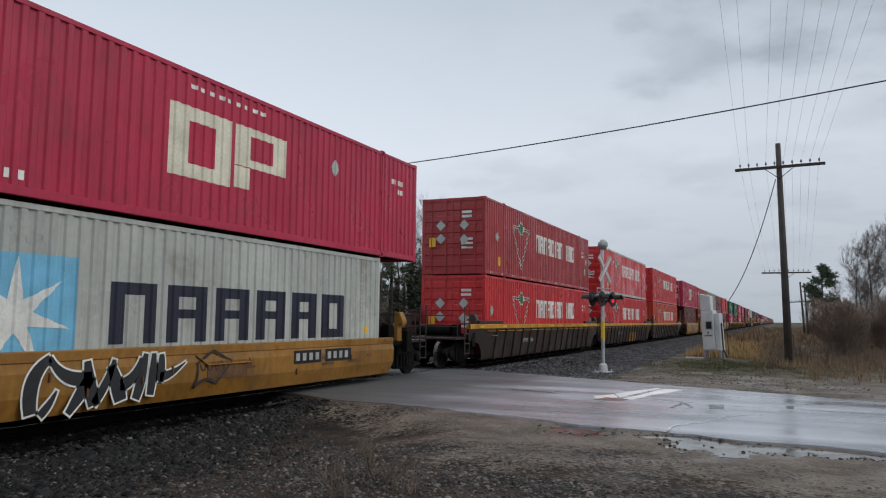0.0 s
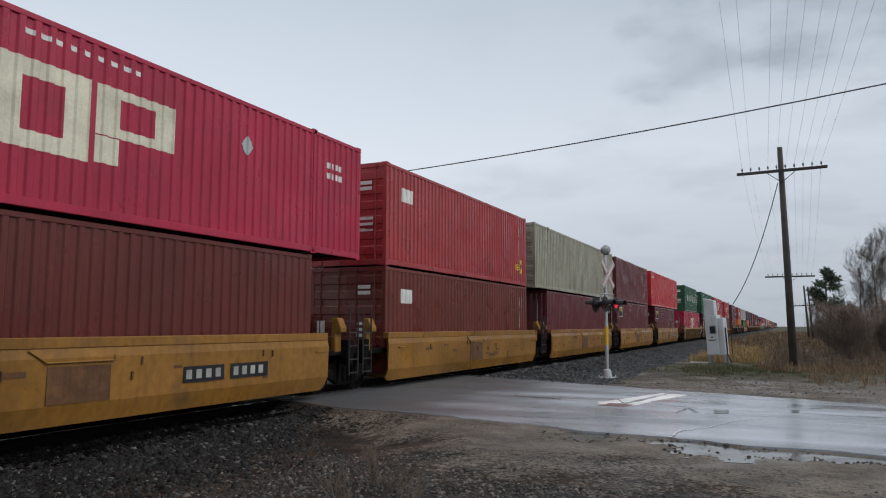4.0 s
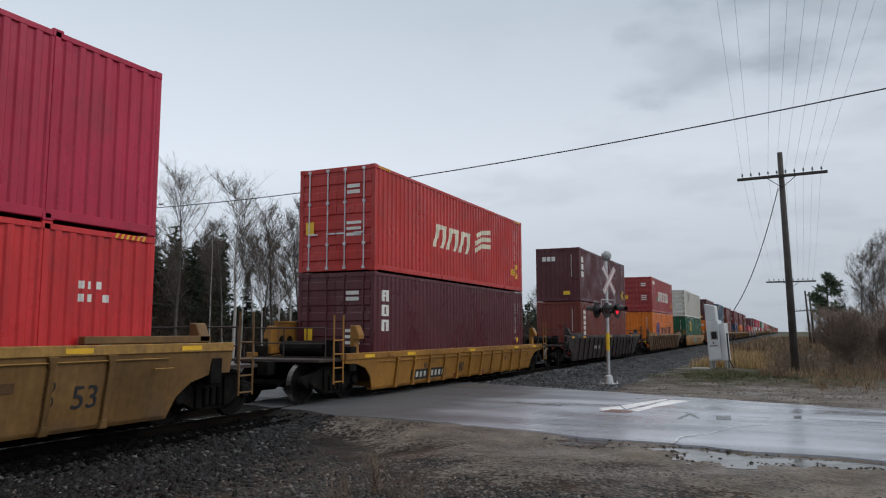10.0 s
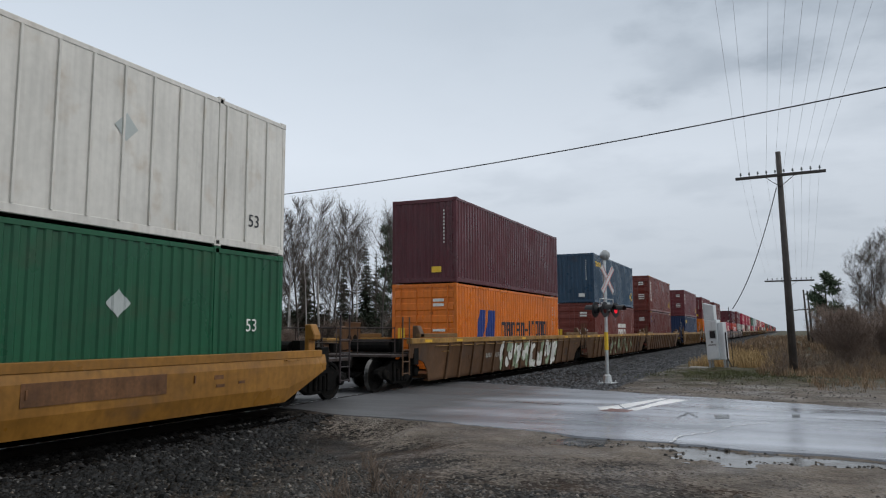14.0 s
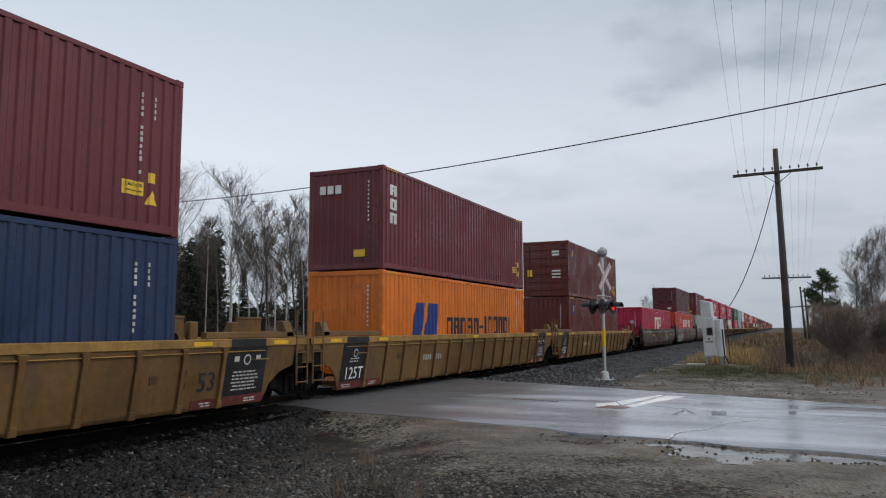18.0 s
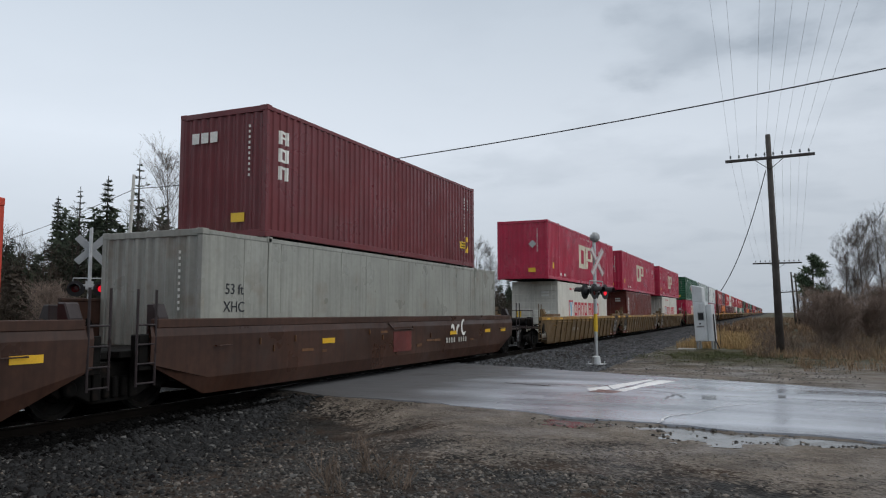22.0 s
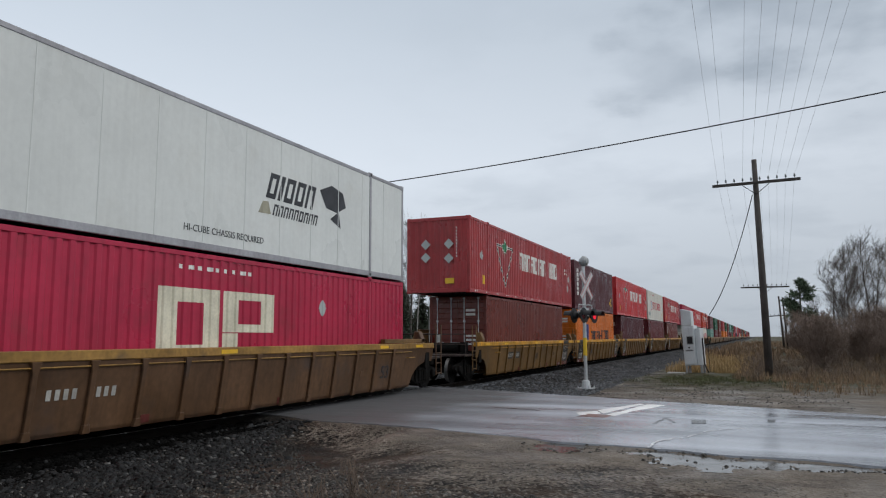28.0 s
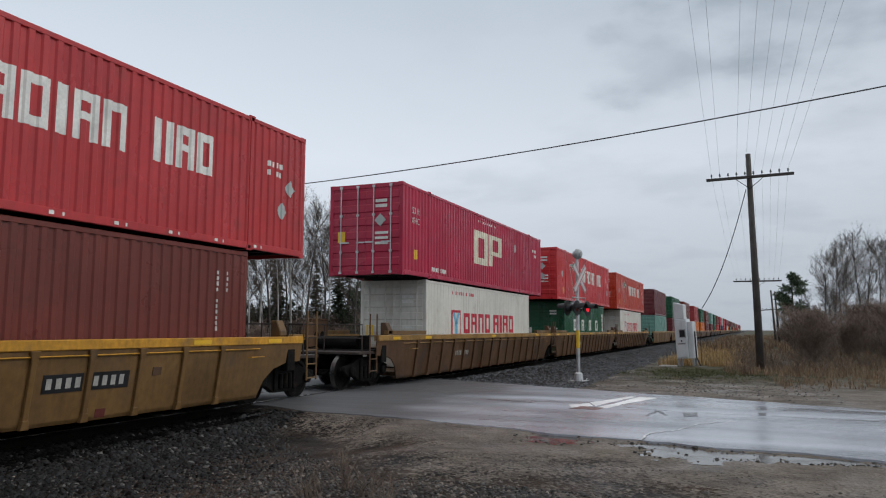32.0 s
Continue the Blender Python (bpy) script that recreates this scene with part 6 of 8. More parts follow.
def well_car(s, size, kind, colour, words, first, last, chord=None, panel=False, detail=True, tags=(), top=1.46, seed=0):
    half = {53: 9.82, 40: 7.77}[size]
    low = 0.18
    ob = thing("well_car", pose(XT, s, 0), words, "well car", "well cars of the train")
    for sx in (1, -1):
        part("side_plate", well_side(half, top, low, kind, sx), colour, ob, "ribbed steel side" if kind == "ribs" else "smooth bulged steel side")
        part("top_chord", chord_mesh(half if kind == "ribs" else half - (1.47 if size == 40 else 0.6), top, sx, 0.16), chord or colour, ob)
    if detail and kind == "ribs":
        n = 7 if size == 53 else 5
        for i in range(-n, n + 1):
            part("rib", rib_mesh(top - 0.16, low + 0.01), colour, ob, "", pose(0, 1.03 * i - 0.09, 0))
    part("well_floor", shared(f"well_floor:{half}", lambda: Mesh().box(-1.27, 1.27, -half + 2.0, half - 2.0, 0.22, 0.345).box(-0.3, 0.3, -half + 1.0, half - 1.0, 0.26, 0.34)), colour, ob)
    for sy in (1, -1):
        d = part("end_deck", deck_mesh(half), IRON, ob, "", pose(0, -sy * (half + 0.10), 0) @ Matrix.Diagonal((1, sy, 1, 1)))
        if detail:
            for sx in (1, -1):
                part("guide_post", guide_mesh(), CAR_DARK if colour == CAR_BROWN else colour, d, "", pose(0, 0.62, 0) @ Matrix.Diagonal((sx, 1, 1, 1)))
            b = part("bulkhead", bulkhead_mesh(), colour, d, "pressed steel bulkhead plate", pose(-1.38, 0.95, 0))
            # flat dark half discs stand for the shade in two arched openings
            for yy in (0.28, 0.62):
                part("recess", shared("recess", lambda: Mesh().prism([(0.13 * math.cos(math.pi * k / 8), 0.16 * math.sin(math.pi * k / 8)) for k in range(9)], 0.062, 0.066, "x")), IRON, b, "dark arched patch, painted as an opening's shade", pose(0, yy, 1.40))
        outer = (first and sy == 1) or (last and sy == -1)
        if outer:
            part("coupler", coupler_mesh(), IRON, ob, "", pose(0, -sy * (half + 0.05), 0) @ Matrix.Diagonal((1, -sy, 1, 1)))
            if detail:
                part("end_railing", rail_mesh_end(), CAR_GRIME, ob, "", pose(0, -sy * (half + 0.55), 0))
                part("end_platform", shared("end_platform", lambda: Mesh().box(-1.35, 1.35, -0.55, 0.55, 0.95, 1.02), 0.01), CAR_GRIME, ob, "", pose(0, -sy * (half + 0.45), 0))
                part("ladder", ladder_mesh(), CAR_DARK if kind == "smooth" else colour, ob, "steel ladder", pose(0, -sy * (half + 0.45) - 0.2, 0))
                part("brake_gear", brake_mesh(), IRON, ob, "brake reservoir and pipes", pose(0, -sy * (half - 0.4) - 0.6, 0))
        elif detail:
            part("ladder", ladder_mesh(), CAR_DARK if kind == "smooth" else colour, ob, "steel ladder", pose(0, -sy * (half - 0.25) - 0.2, 0))
    truck(ob, -half)
    if last:
        truck(ob, half)
    if detail:
        if panel:
            for sy in (-1, 1):
                if (sy == -1 and first) or (sy == 1 and last):
                    continue
                b = half - 1.40
                p = part("black_panel", panel_mesh(half, top, sy), BLACK, ob, "black stencil panel", leaning(top))
                part("black_band", Mesh().box(1.502, 1.506, min(sy * (b - 0.1), sy * (b - 1.14)), max(sy * (b - 0.1), sy * (b - 1.14)), top - 0.155, top - 0.005), BLACK, ob, "black band on the top rail")
                foot = Mesh().box(1.473, 1.479, min(sy * (b + 0.02), sy * (b - 2.0)), max(sy * (b + 0.02), sy * (b - 2.0)), 0.19, 0.355)
                part("oxide_foot", foot, OXIDE, ob, "oxide red patch", leaning(top))
                c = sy * (b - 0.60)
                if sy == -1:
                    part("lettering", lettering("125T", 0.42), STENCIL, p, "white stencil", pose(1.482, c, 0.54))
                    m = print_rows(1.481, c, 0.90, 2, 0.55, 0.07, 0.03, seed)
                else:
                    m = print_rows(1.481, c, 0.80, 6, 0.80, 0.068, 0.028, seed)
                    m.box(1.481, 1.484, c - 0.38, c - 0.24, 1.02, 1.12).box(1.481, 1.484, c + 0.26, c + 0.40, 1.04, 1.13)
                tagged(part("small_print", m, SMALL, p), "", "", "", "stuff")
                part("roundel", Mesh().lathe([(1.481, 0.105), (1.484, 0.105)], 18, "x", (0, c, 1.05)), SMALL, p, "pale round stamp")
                part("roundel", Mesh().lathe([(1.4845, 0.075), (1.486, 0.075)], 18, "x", (0, c, 1.05)), BLACK, p, "dark middle of the stamp")
                q = print_rows(1.481, sy * (b - 0.35), 0.27, 2, 0.5, 0.05, 0.025, seed + 1)
                tagged(part("small_print", q, SMALL, ob, "", leaning(top)), "", "", "", "stuff")
                tagged(part("small_print", print_rows(1.481, sy * (b - 1.6), 0.27, 2, 0.4, 0.05, 0.025, seed + 2), SMALL, ob, "", leaning(top)), "", "", "", "stuff")
        if kind == "ribs":
            for y in (-half + 1.0, -half + 3.3, 0.0, half - 3.3, half - 1.0):
                part("reflector", shared(f"reflector:{top}", lambda: Mesh().box(1.502, 1.506, -0.24, 0.24, top - 0.125, top - 0.045)), REFLECTOR, ob, "yellow reflector strip", pose(0, y, 0))
            if size == 53:
                for sx in (1, -1):
                    for yy in (-half + 0.5, half - 3.2):
                        part("end_beam", shared(f"end_beam:{top}:{sx}", lambda: Mesh().box(min(sx * 1.33, sx * 1.47), max(sx * 1.33, sx * 1.47), 0, 2.7, top + 0.012, top + 0.13), 0.01), CAR_TAN if colour in (CAR_TAN, CAR_DRAB, CAR_OLIVE) else colour, ob, "", pose(0, yy, 0))
        # grab irons, a routing board and small plates near the ends
        for sy in (-1, 1):
            yb = sy * (half - 1.9)
            part("grab_iron", shared("grab_iron", lambda: Mesh().path([(1.47, 0, 0), (1.55, 0, 0), (1.55, 0.42, 0), (1.47, 0.42, 0)], 0.012)), chord or colour, ob, "", pose(0.02, yb, 1.05))
            if kind == "ribs":
                part("plate", shared("plate:routing", lambda: Mesh().box(1.473, 1.482, -0.10, 0.10, 0.0, 0.14)), CAR_BROWN if colour in (CAR_GRIME, CAR_DARK) else CAR_DRAB, ob, "small rusty steel plate", leaning(top) @ pose(0, sy * (half - 4.35), 0.62 + 0.1 * (seed % 3)))
                part("drain_patch", shared("drain_patch", lambda: Mesh().box(1.472, 1.477, -0.10, 0.10, 0.04, 0.18)), OXIDE, ob, "rusty weld patch", leaning(top) @ pose(0, sy * (1.2 + 0.37 * (seed % 4)), 0.16))
        num = Mesh()
        flat = leaning(top) if kind == "ribs" else Matrix()
        ribbed = kind == "ribs"
        y, zc, w = (-3.95, 0.70, 0.15) if ribbed else (1.95, 0.68, 0.245) if size == 40 else (2.85, 0.68, 0.20)
        if ribbed and size == 40:
            y, zc, w = (1.22, 0.70, 0.172) if last and panel else (-4.0, 0.78, 0.172) if panel else (-4.25, 0.34, 0.25)
        face = 1.473 if ribbed else 1.516
        marked = (colour != CAR_YELLOW or size == 40) and (first or last or (size == 53 and colour != CAR_BROWN))
        if size == 40 and marked:
            for a, n in ((y - 0.06, 4.2), (y + 4.7 * w, 4.5)):
                part("painted_board", Mesh().box(face, face + 0.005, a, a + n * w, zc - 0.04, zc + 0.24), BLACK, ob, "black painted board", flat)
        for k in range(9):
            if k != 4 and marked:
                num.box(face + 0.006, face + 0.009, y + k * w, y + k * w + w * 0.55, zc + 0.02, zc + 0.18)
        if marked:
            tagged(part("small_print", num, SCRAP, ob, "", flat), "", "", "", "stuff")
        for words2, yy, zz, size2, mt in tags:
            part("lettering", lettering(words2, size2), mt, ob, "stencilled mark", flat @ pose(1.480 if kind == "ribs" else 1.522, yy, zz))
        if kind == "smooth":
            r = random.Random(seed + 5)
            for k in range(9):
                w, h = r.uniform(0.14, 0.55), r.uniform(0.03, 0.10)
                a, z = r.uniform(-half + 2.2, half - 2.6), r.uniform(0.55, top - 0.42)
                part("rust_patch", Mesh().box(1.510, 1.5155 + 0.0004 * k, a, a + w, z, z + h), RUST_FILM, ob, "rusty worn patch")
            part("scuffed_plate", Mesh().box(1.508, 1.5185, -0.75, 0.35, max(0.50, top - 0.98), top - 0.42), OXIDE if colour == CAR_BROWN else RUST_FILM, ob, "scuffed rust-brown plate")
            part("tie_bracket", Mesh().path([(1.515, -1.05, top - 0.18), (1.545, -0.78, top - 0.36), (1.545, 0.40, top - 0.36), (1.515, 0.42, top - 0.28)], 0.016), colour, ob, "bent steel bracket")
            for k in range(6):
                a = r.uniform(-half + 2.2, half - 2.4)
                part("hook", shared("hook", lambda: Mesh().box(1.515, 1.54, -0.015, 0.015, 0.0, 0.13)), RUST_FILM, ob, "small welded hook", pose(0, a, top - 0.42 - 0.3 * r.random()))
            if size == 53 and colour != CAR_BROWN:
                part("painted_board", Mesh().box(1.512, 1.5195, 2.0, 4.65, 0.62, 0.95), RUST_FILM, ob, "long faded brown patch")
    return ride(ob, s)

# ---- the train, unit by unit: middle along the train, car, upper box, lower box ----
RED53 = "red 53-foot container with white block lettering and a triangle mark"
CRIM = "crimson 53-foot container with a cream block emblem"
WHITE40 = "weathered white 40-foot container with red block lettering"
MAR40 = "plain maroon 40-foot container with white small print"
UPRIGHT40 = "dark maroon 40-foot container with upright white lettering"
ORG40 = "orange 40-foot container with a royal blue mark"
BRN40 = "red-brown 40-foot container with white small print"

CARS = {
    "y5": dict(size=40, kind="smooth", colour=CAR_YELLOW, words="yellow smooth-sided articulated well car unit, streaked with dirt"),
    "y0": dict(size=40, kind="smooth", colour=CAR_YELLOW, words="yellow smooth-sided well car with black and white graffiti", top=1.12),
    "t3": dict(size=53, kind="ribs", colour=CAR_TAN, chord=CHORD_TAN, words="tan ribbed articulated well car unit, stained", panel=True),
    "d3": dict(size=53, kind="ribs", colour=CAR_GRIME, chord=CHORD_YELLOW, words="grimy brown ribbed well car unit with yellow top rail"),
    "g3": dict(size=53, kind="ribs", colour=CAR_OLIVE, chord=CHORD_TAN, words="dirty olive-tan ribbed well car unit with tan top rail", panel=True),
    "o3": dict(size=53, kind="ribs", colour=CAR_DRAB, chord=CHORD_TAN, words="drab ribbed well car unit with tan top rail"),
    "t5": dict(size=40, kind="ribs", colour=CAR_TAN, chord=CHORD_YELLOW, words="tan ribbed 40-foot articulated well car unit with yellow top rail", panel=True),
    "y1": dict(size=40, kind="ribs", colour=CAR_YELLOW, words="yellow ribbed 40-foot well car, worn", top=1.14),
    "k1": dict(size=53, kind="ribs", colour=CAR_DARK, words="dark brown ribbed well car"),
    "w1": dict(size=53, kind="ribs", colour=CAR_DRAB, chord=CAR_TAN, words="weathered tan ribbed well car"),
    "y2": dict(size=53, kind="smooth", colour=CAR_YELLOW, words="yellow smooth-sided well car with sprayed marks", top=1.24),
    "b3": dict(size=53, kind="smooth", colour=CAR_BROWN, words="brown smooth-sided articulated well car unit with graffiti", top=1.56),
}


def crimson(**k):
    return dict(size=53, colour=CRIMSON, words=CRIM, kind="crimson_blocks", **k)


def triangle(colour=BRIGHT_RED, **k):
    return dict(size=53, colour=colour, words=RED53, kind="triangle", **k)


def iso(colour, words, kind="", **k):
    return dict(size=40, colour=colour, words=words, kind=kind, **k)


TAG53 = (("53", 6.75, 0.66, 0.50, DARK_STENCIL), ("40", 6.12, 0.86, 0.20, DARK_STENCIL), ("20", 6.12, 0.64, 0.20, DARK_STENCIL))
TAGLOW = (("40", -0.78, 0.52, 0.46, DARK_STENCIL),)
UNITS = [
    (11.36, "y0", "fl", crimson(end="wall"), iso(GREY, "light grey 40-foot container with a white star and navy blocks", "star")),
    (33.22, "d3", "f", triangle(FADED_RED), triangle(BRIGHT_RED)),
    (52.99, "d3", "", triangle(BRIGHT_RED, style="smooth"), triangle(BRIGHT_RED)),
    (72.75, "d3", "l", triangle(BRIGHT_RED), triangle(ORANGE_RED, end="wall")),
    (94.33, "y5", "f", crimson(), iso(BROWN, BRN40, end="wall")),
    (110.01, "y5", "", iso(FADED_RED, "dull red 40-foot container with a small white mark", "mark"), iso(RUSTY, "brick-brown 40-foot container with a small white mark", "mark")),
    (125.21, "y5", "", dict(size=53, colour=TAN, words="dirty tan 53-foot container, unlettered"), iso(MAROON, MAR40, end="wall")),
    (140.92, "y5", "", iso(MAROON, MAR40, stripes=True), iso(MAROON, "maroon 40-foot container with a small black and yellow plate", "striped_plate")),
    (156.61, "y5", "l", dict(size=53, colour=BRIGHT_RED, words="bright red 53-foot container with white reflector dashes", kind="plain53"), iso(MAROON, "maroon 40-foot container with a small black and yellow plate", "striped_plate")),
    (178.19, "t3", "f", iso(GREEN, "deep green 40-foot container with four white blocks", "four_blocks"), crimson(end="wall")),
    (197.82, "t3", "", dict(size=53, colour=BOTTLE_GREEN, words="bottle green 53-foot container with a white hexagon mark", kind="hexagon", end="ribs"), iso(PLUM, UPRIGHT40, "upright_three")),
    (217.43, "t3", "l", crimson(), triangle(BRIGHT_RED, stripes=True)),
    (239.21, "y1", "fl", iso(SIGNAL_RED, "signal red 40-foot container with slanted white blocks", "waves", stripes=True), iso(PLUM, UPRIGHT40, "upright_three")),
    (261.07, "k1", "fl", iso(PLUM, UPRIGHT40, "upright_three", end="wall"), iso(RUSTY, "brick-brown 40-foot container with upright white lettering", "upright_six", end="wall")),
    (284.67, "w1", "fl", iso(DULL_RED, "dull red 40-foot container with white block lettering", "green_triangle", stripes=True), iso(ORANGE, ORG40, "slanted", end="wall", stripes=True)),
    (308.23, "y2", "fl", dict(size=53, colour=SOILED, words="soiled white panelled 53-foot container with black hinges", kind="yellow_square", style="smooth"), dict(size=53, colour=GREEN, words="green 53-foot container with a yellow square mark", kind="yellow_square", end="wall")),
    (331.93, "o3", "f", iso(PLUM, "dark maroon 40-foot container with yellow stickers", "", end="wall"), iso(ORANGE, ORG40, "slanted")),
    (351.82, "o3", "", iso(SLATE_BLUE, "slate blue 40-foot container with a yellow mark", "yellow_row", end="wall"), iso(RUSTY, "brick-brown 40-foot container with a white block emblem", "barred")),
    (371.37, "o3", "l", iso(RUSTY, "brick-brown 40-foot container with upright white lettering", "upright_six", stripes=True), iso(BROWN, "red-brown 40-foot container with a small blue plate", "blue_plate", stripes=True)),
    (395.07, "t3", "f", iso(MAROON, UPRIGHT40, "upright_three"), iso(NAVY, "navy blue 40-foot container with yellow lettering", "yellow_row", end="wall")),
    (414.82, "t3", "", iso(MAROON, UPRIGHT40, "upright_three", end="wall", stripes=True), iso(ORANGE, ORG40, "slanted", end="wall", stripes=True)),
    (434.46, "t3", "l", iso(BROWN, "red-brown 40-foot container with a small blue plate", "blue_plate"), iso(BROWN, "red-brown 40-foot container with a small blue plate", "blue_plate", end="wall", stripes=True)),
    (458.09, "b3", "f", None, crimson(end="wall")),
    (478.25, "b3", "", iso(PLUM, "dark maroon 40-foot container with a small blue plate", "blue_plate", end="wall", tall=2.59), triangle(ORANGE_RED, end="wall", stripes=True)),
    (498.34, "b3", "l", iso(MAROON, UPRIGHT40, "upright_three", end="wall"), dict(size=53, colour=KHAKI, words="stained khaki-grey panelled 53-foot container with dark size stencils", kind="sized", style="smooth", end="wall")),
    (522.08, "g3", "f", crimson(end="wall"), iso(CREAM, WHITE40, "red_row", style="soft")),
    (541.70, "g3", "", crimson(end="wall"), iso(RUSTY, "brick-brown 40-foot container with upright white lettering", "upright_six")),
    (561.50, "g3", "l", crimson(), iso(CREAM, WHITE40, "red_row", style="soft", end="wall")),
    (585.50, "o3", "f", dict(size=53, colour=BOTTLE_GREEN, words="bottle green 53-foot container with a white hexagon mark", kind="hexagon", end="ribs"), crimson(end="wall")),
    (604.94, "o3", "", dict(size=53, colour=SAGE, words="smooth grey-green 53-foot container with dark size stencils", kind="grey53", style="smooth", stripes=True), dict(size=53, colour=SAGE, words="smooth grey-green 53-foot container with dark size stencils", kind="grey53", style="smooth", stripes=True)),
    (624.43, "o3", "l", dict(size=53, colour=CLEAN, words="smooth white 53-foot container with dark slanted lettering", kind="horned", style="smooth", frame_colour=ALLOY), crimson()),
    (646.20, "t5", "f", triangle(FADED_RED, end="wall"), iso(RUSTY, "brick-brown 40-foot container with white small print")),
    (661.62, "t5", "", iso(PLUM, "dark brown 40-foot container with upright white lettering", "upright_six"), iso(ORANGE, ORG40, "slanted")),
    (677.10, "t5", "", triangle(BRIGHT_RED, end="wall"), iso(PLUM, MAR40)),
    (692.86, "t5", "", iso(CREAM, WHITE40, "red_row", style="soft"), iso(MAROON, MAR40)),
    (708.24, "t5", "l", triangle(WORN_RED), iso(RUSTY, "brick-brown 40-foot container with upright white lettering", "upright_six")),
    (729.81, "w3", "f", crimson(), iso(CREAM, WHITE40, "red_row", style="soft")),
    (749.39, "w3", "", triangle(BRIGHT_RED), iso(GREEN, "deep green 40-foot container with four white blocks", "four_blocks")),
    (768.99, "w3", "l", triangle(ORANGE_RED), iso(CREAM, WHITE40, "red_row", style="soft")),
]
CARS["w3"] = CARS["o3"]
# the cars that stay far up the line
s_at = 792.7
far_pairs = [(MAROON, TEAL), (GREEN, MAROON), (RUSTY, RUSTY), (FADED_RED, ORANGE), (GREEN, ORANGE), (RUSTY, MAROON), (TEAL, MAROON), (GREEN, GREEN), (BROWN, BRIGHT_RED),
             (CRIMSON, MAROON), (GREY, NAVY), (BRIGHT_RED, BRIGHT_RED), (MAROON, MAROON), (CRIMSON, CREAM), (RUSTY, ORANGE), (PLUM, BROWN)]
far_names = {MAROON: "maroon", TEAL: "pale green", GREEN: "deep green", RUSTY: "brick-brown", FADED_RED: "dull red", ORANGE: "orange", BROWN: "red-brown", BRIGHT_RED: "bright red",
             CRIMSON: "crimson", GREY: "light grey", NAVY: "navy blue", CREAM: "weathered white", PLUM: "dark maroon"}
for k in range(36):
    up, lo = far_pairs[k % 16]
    first, last = k % 3 == 0, k % 3 == 2
    UNITS.append((s_at, ("t3", "o3", "d3")[k // 3 % 3], ("f" if first else "") + ("l" if last else ""),
                  iso(up, far_names[up] + " 40-foot container far up the line"), iso(lo, far_names[lo] + " 40-foot container far up the line")))
    s_at += 19.65 if not last else 23.7

for i, (s, car, ends, up, lo) in enumerate(UNITS):
    near = s < 780
    spec = dict(CARS[car])
    tags = ()
    if near and spec["kind"] == "ribs":
        tags = TAG53 if spec["size"] == 53 else ((("40", 0.28 if "f" in ends else -2.7, 0.74, 0.44, DARK_STENCIL),) if car == "t5" else TAGLOW)
    c = well_car(s, spec["size"], spec["kind"], spec["colour"], spec["words"], "f" in ends, "l" in ends, spec.get("chord"), spec.get("panel", False), near, tags, spec.get("top", 1.46), i)
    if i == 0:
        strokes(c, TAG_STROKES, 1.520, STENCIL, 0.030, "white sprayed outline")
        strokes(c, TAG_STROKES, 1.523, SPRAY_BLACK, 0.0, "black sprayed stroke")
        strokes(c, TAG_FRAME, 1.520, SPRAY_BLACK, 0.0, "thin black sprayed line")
    if car == "y2":
        graffiti(c, -2.0, 0.1, 0.38, 0.95, 1.516, (SPRAY_TEAL, SPRAY_TEAL), 5, 0.16)
    if i == 2:
        part("patch_panel", Mesh().box(1.473, 1.479, 0.05, 2.7, 0.16, 0.82), CAR_YELLOW, c, "fresh yellow patch panel", leaning(1.46))
    if i == 16:
        graffiti(c, -2.2, 5.2, 0.28, 1.15, 1.484, (GRAFFITI_GREEN, STENCIL), 6, 0.14, leaning(1.46))
    if i == 23:
        graffiti(c, -8.3, -4.3, 0.3, 1.35, 1.516, (SCRAP, SCRAP, STENCIL), 8, 0.028)
        graffiti(c, -4.0, -2.6, 0.7, 1.3, 1.516, (SCRAP,), 12, 0.022)
        graffiti(c, 0.6, 7.9, 0.22, 1.40, 1.517, (SPRAY_BLACK,), 21, 0.026)
        for k in range(3):
            part("painted_board", Mesh().box(1.510, 1.5165 + 0.0004 * k, -1.50 + 0.68 * k, -0.94 + 0.68 * k, 0.66, 1.10), RUST_FILM, c, "faded tan letter patch")
    if car == "b3":
        for yy in (-4.02, 3.45, 6.65, 8.35):
            part("reflector", shared("reflector:low", lambda: Mesh().box(1.510, 1.522, -0.26, 0.26, 0.95, 1.07)), REFLECTOR, c, "yellow reflector strip", pose(0, yy, 0))
    if i == 24:
        graffiti(c, 3.2, 4.4, 0.9, 1.4, 1.516, (STENCIL,), 9, 0.06)
    if i == 17:
        graffiti(c, -3.0, 4.0, 0.35, 1.1, 1.484, (GRAFFITI_GREEN,), 10, 0.08, leaning(1.46))
    for box, z in ((lo, BASE), (up, STACK)):
        if box:
            container(s=s, z=z, detail=near, seed=i * 3 + (z > 1), **box)

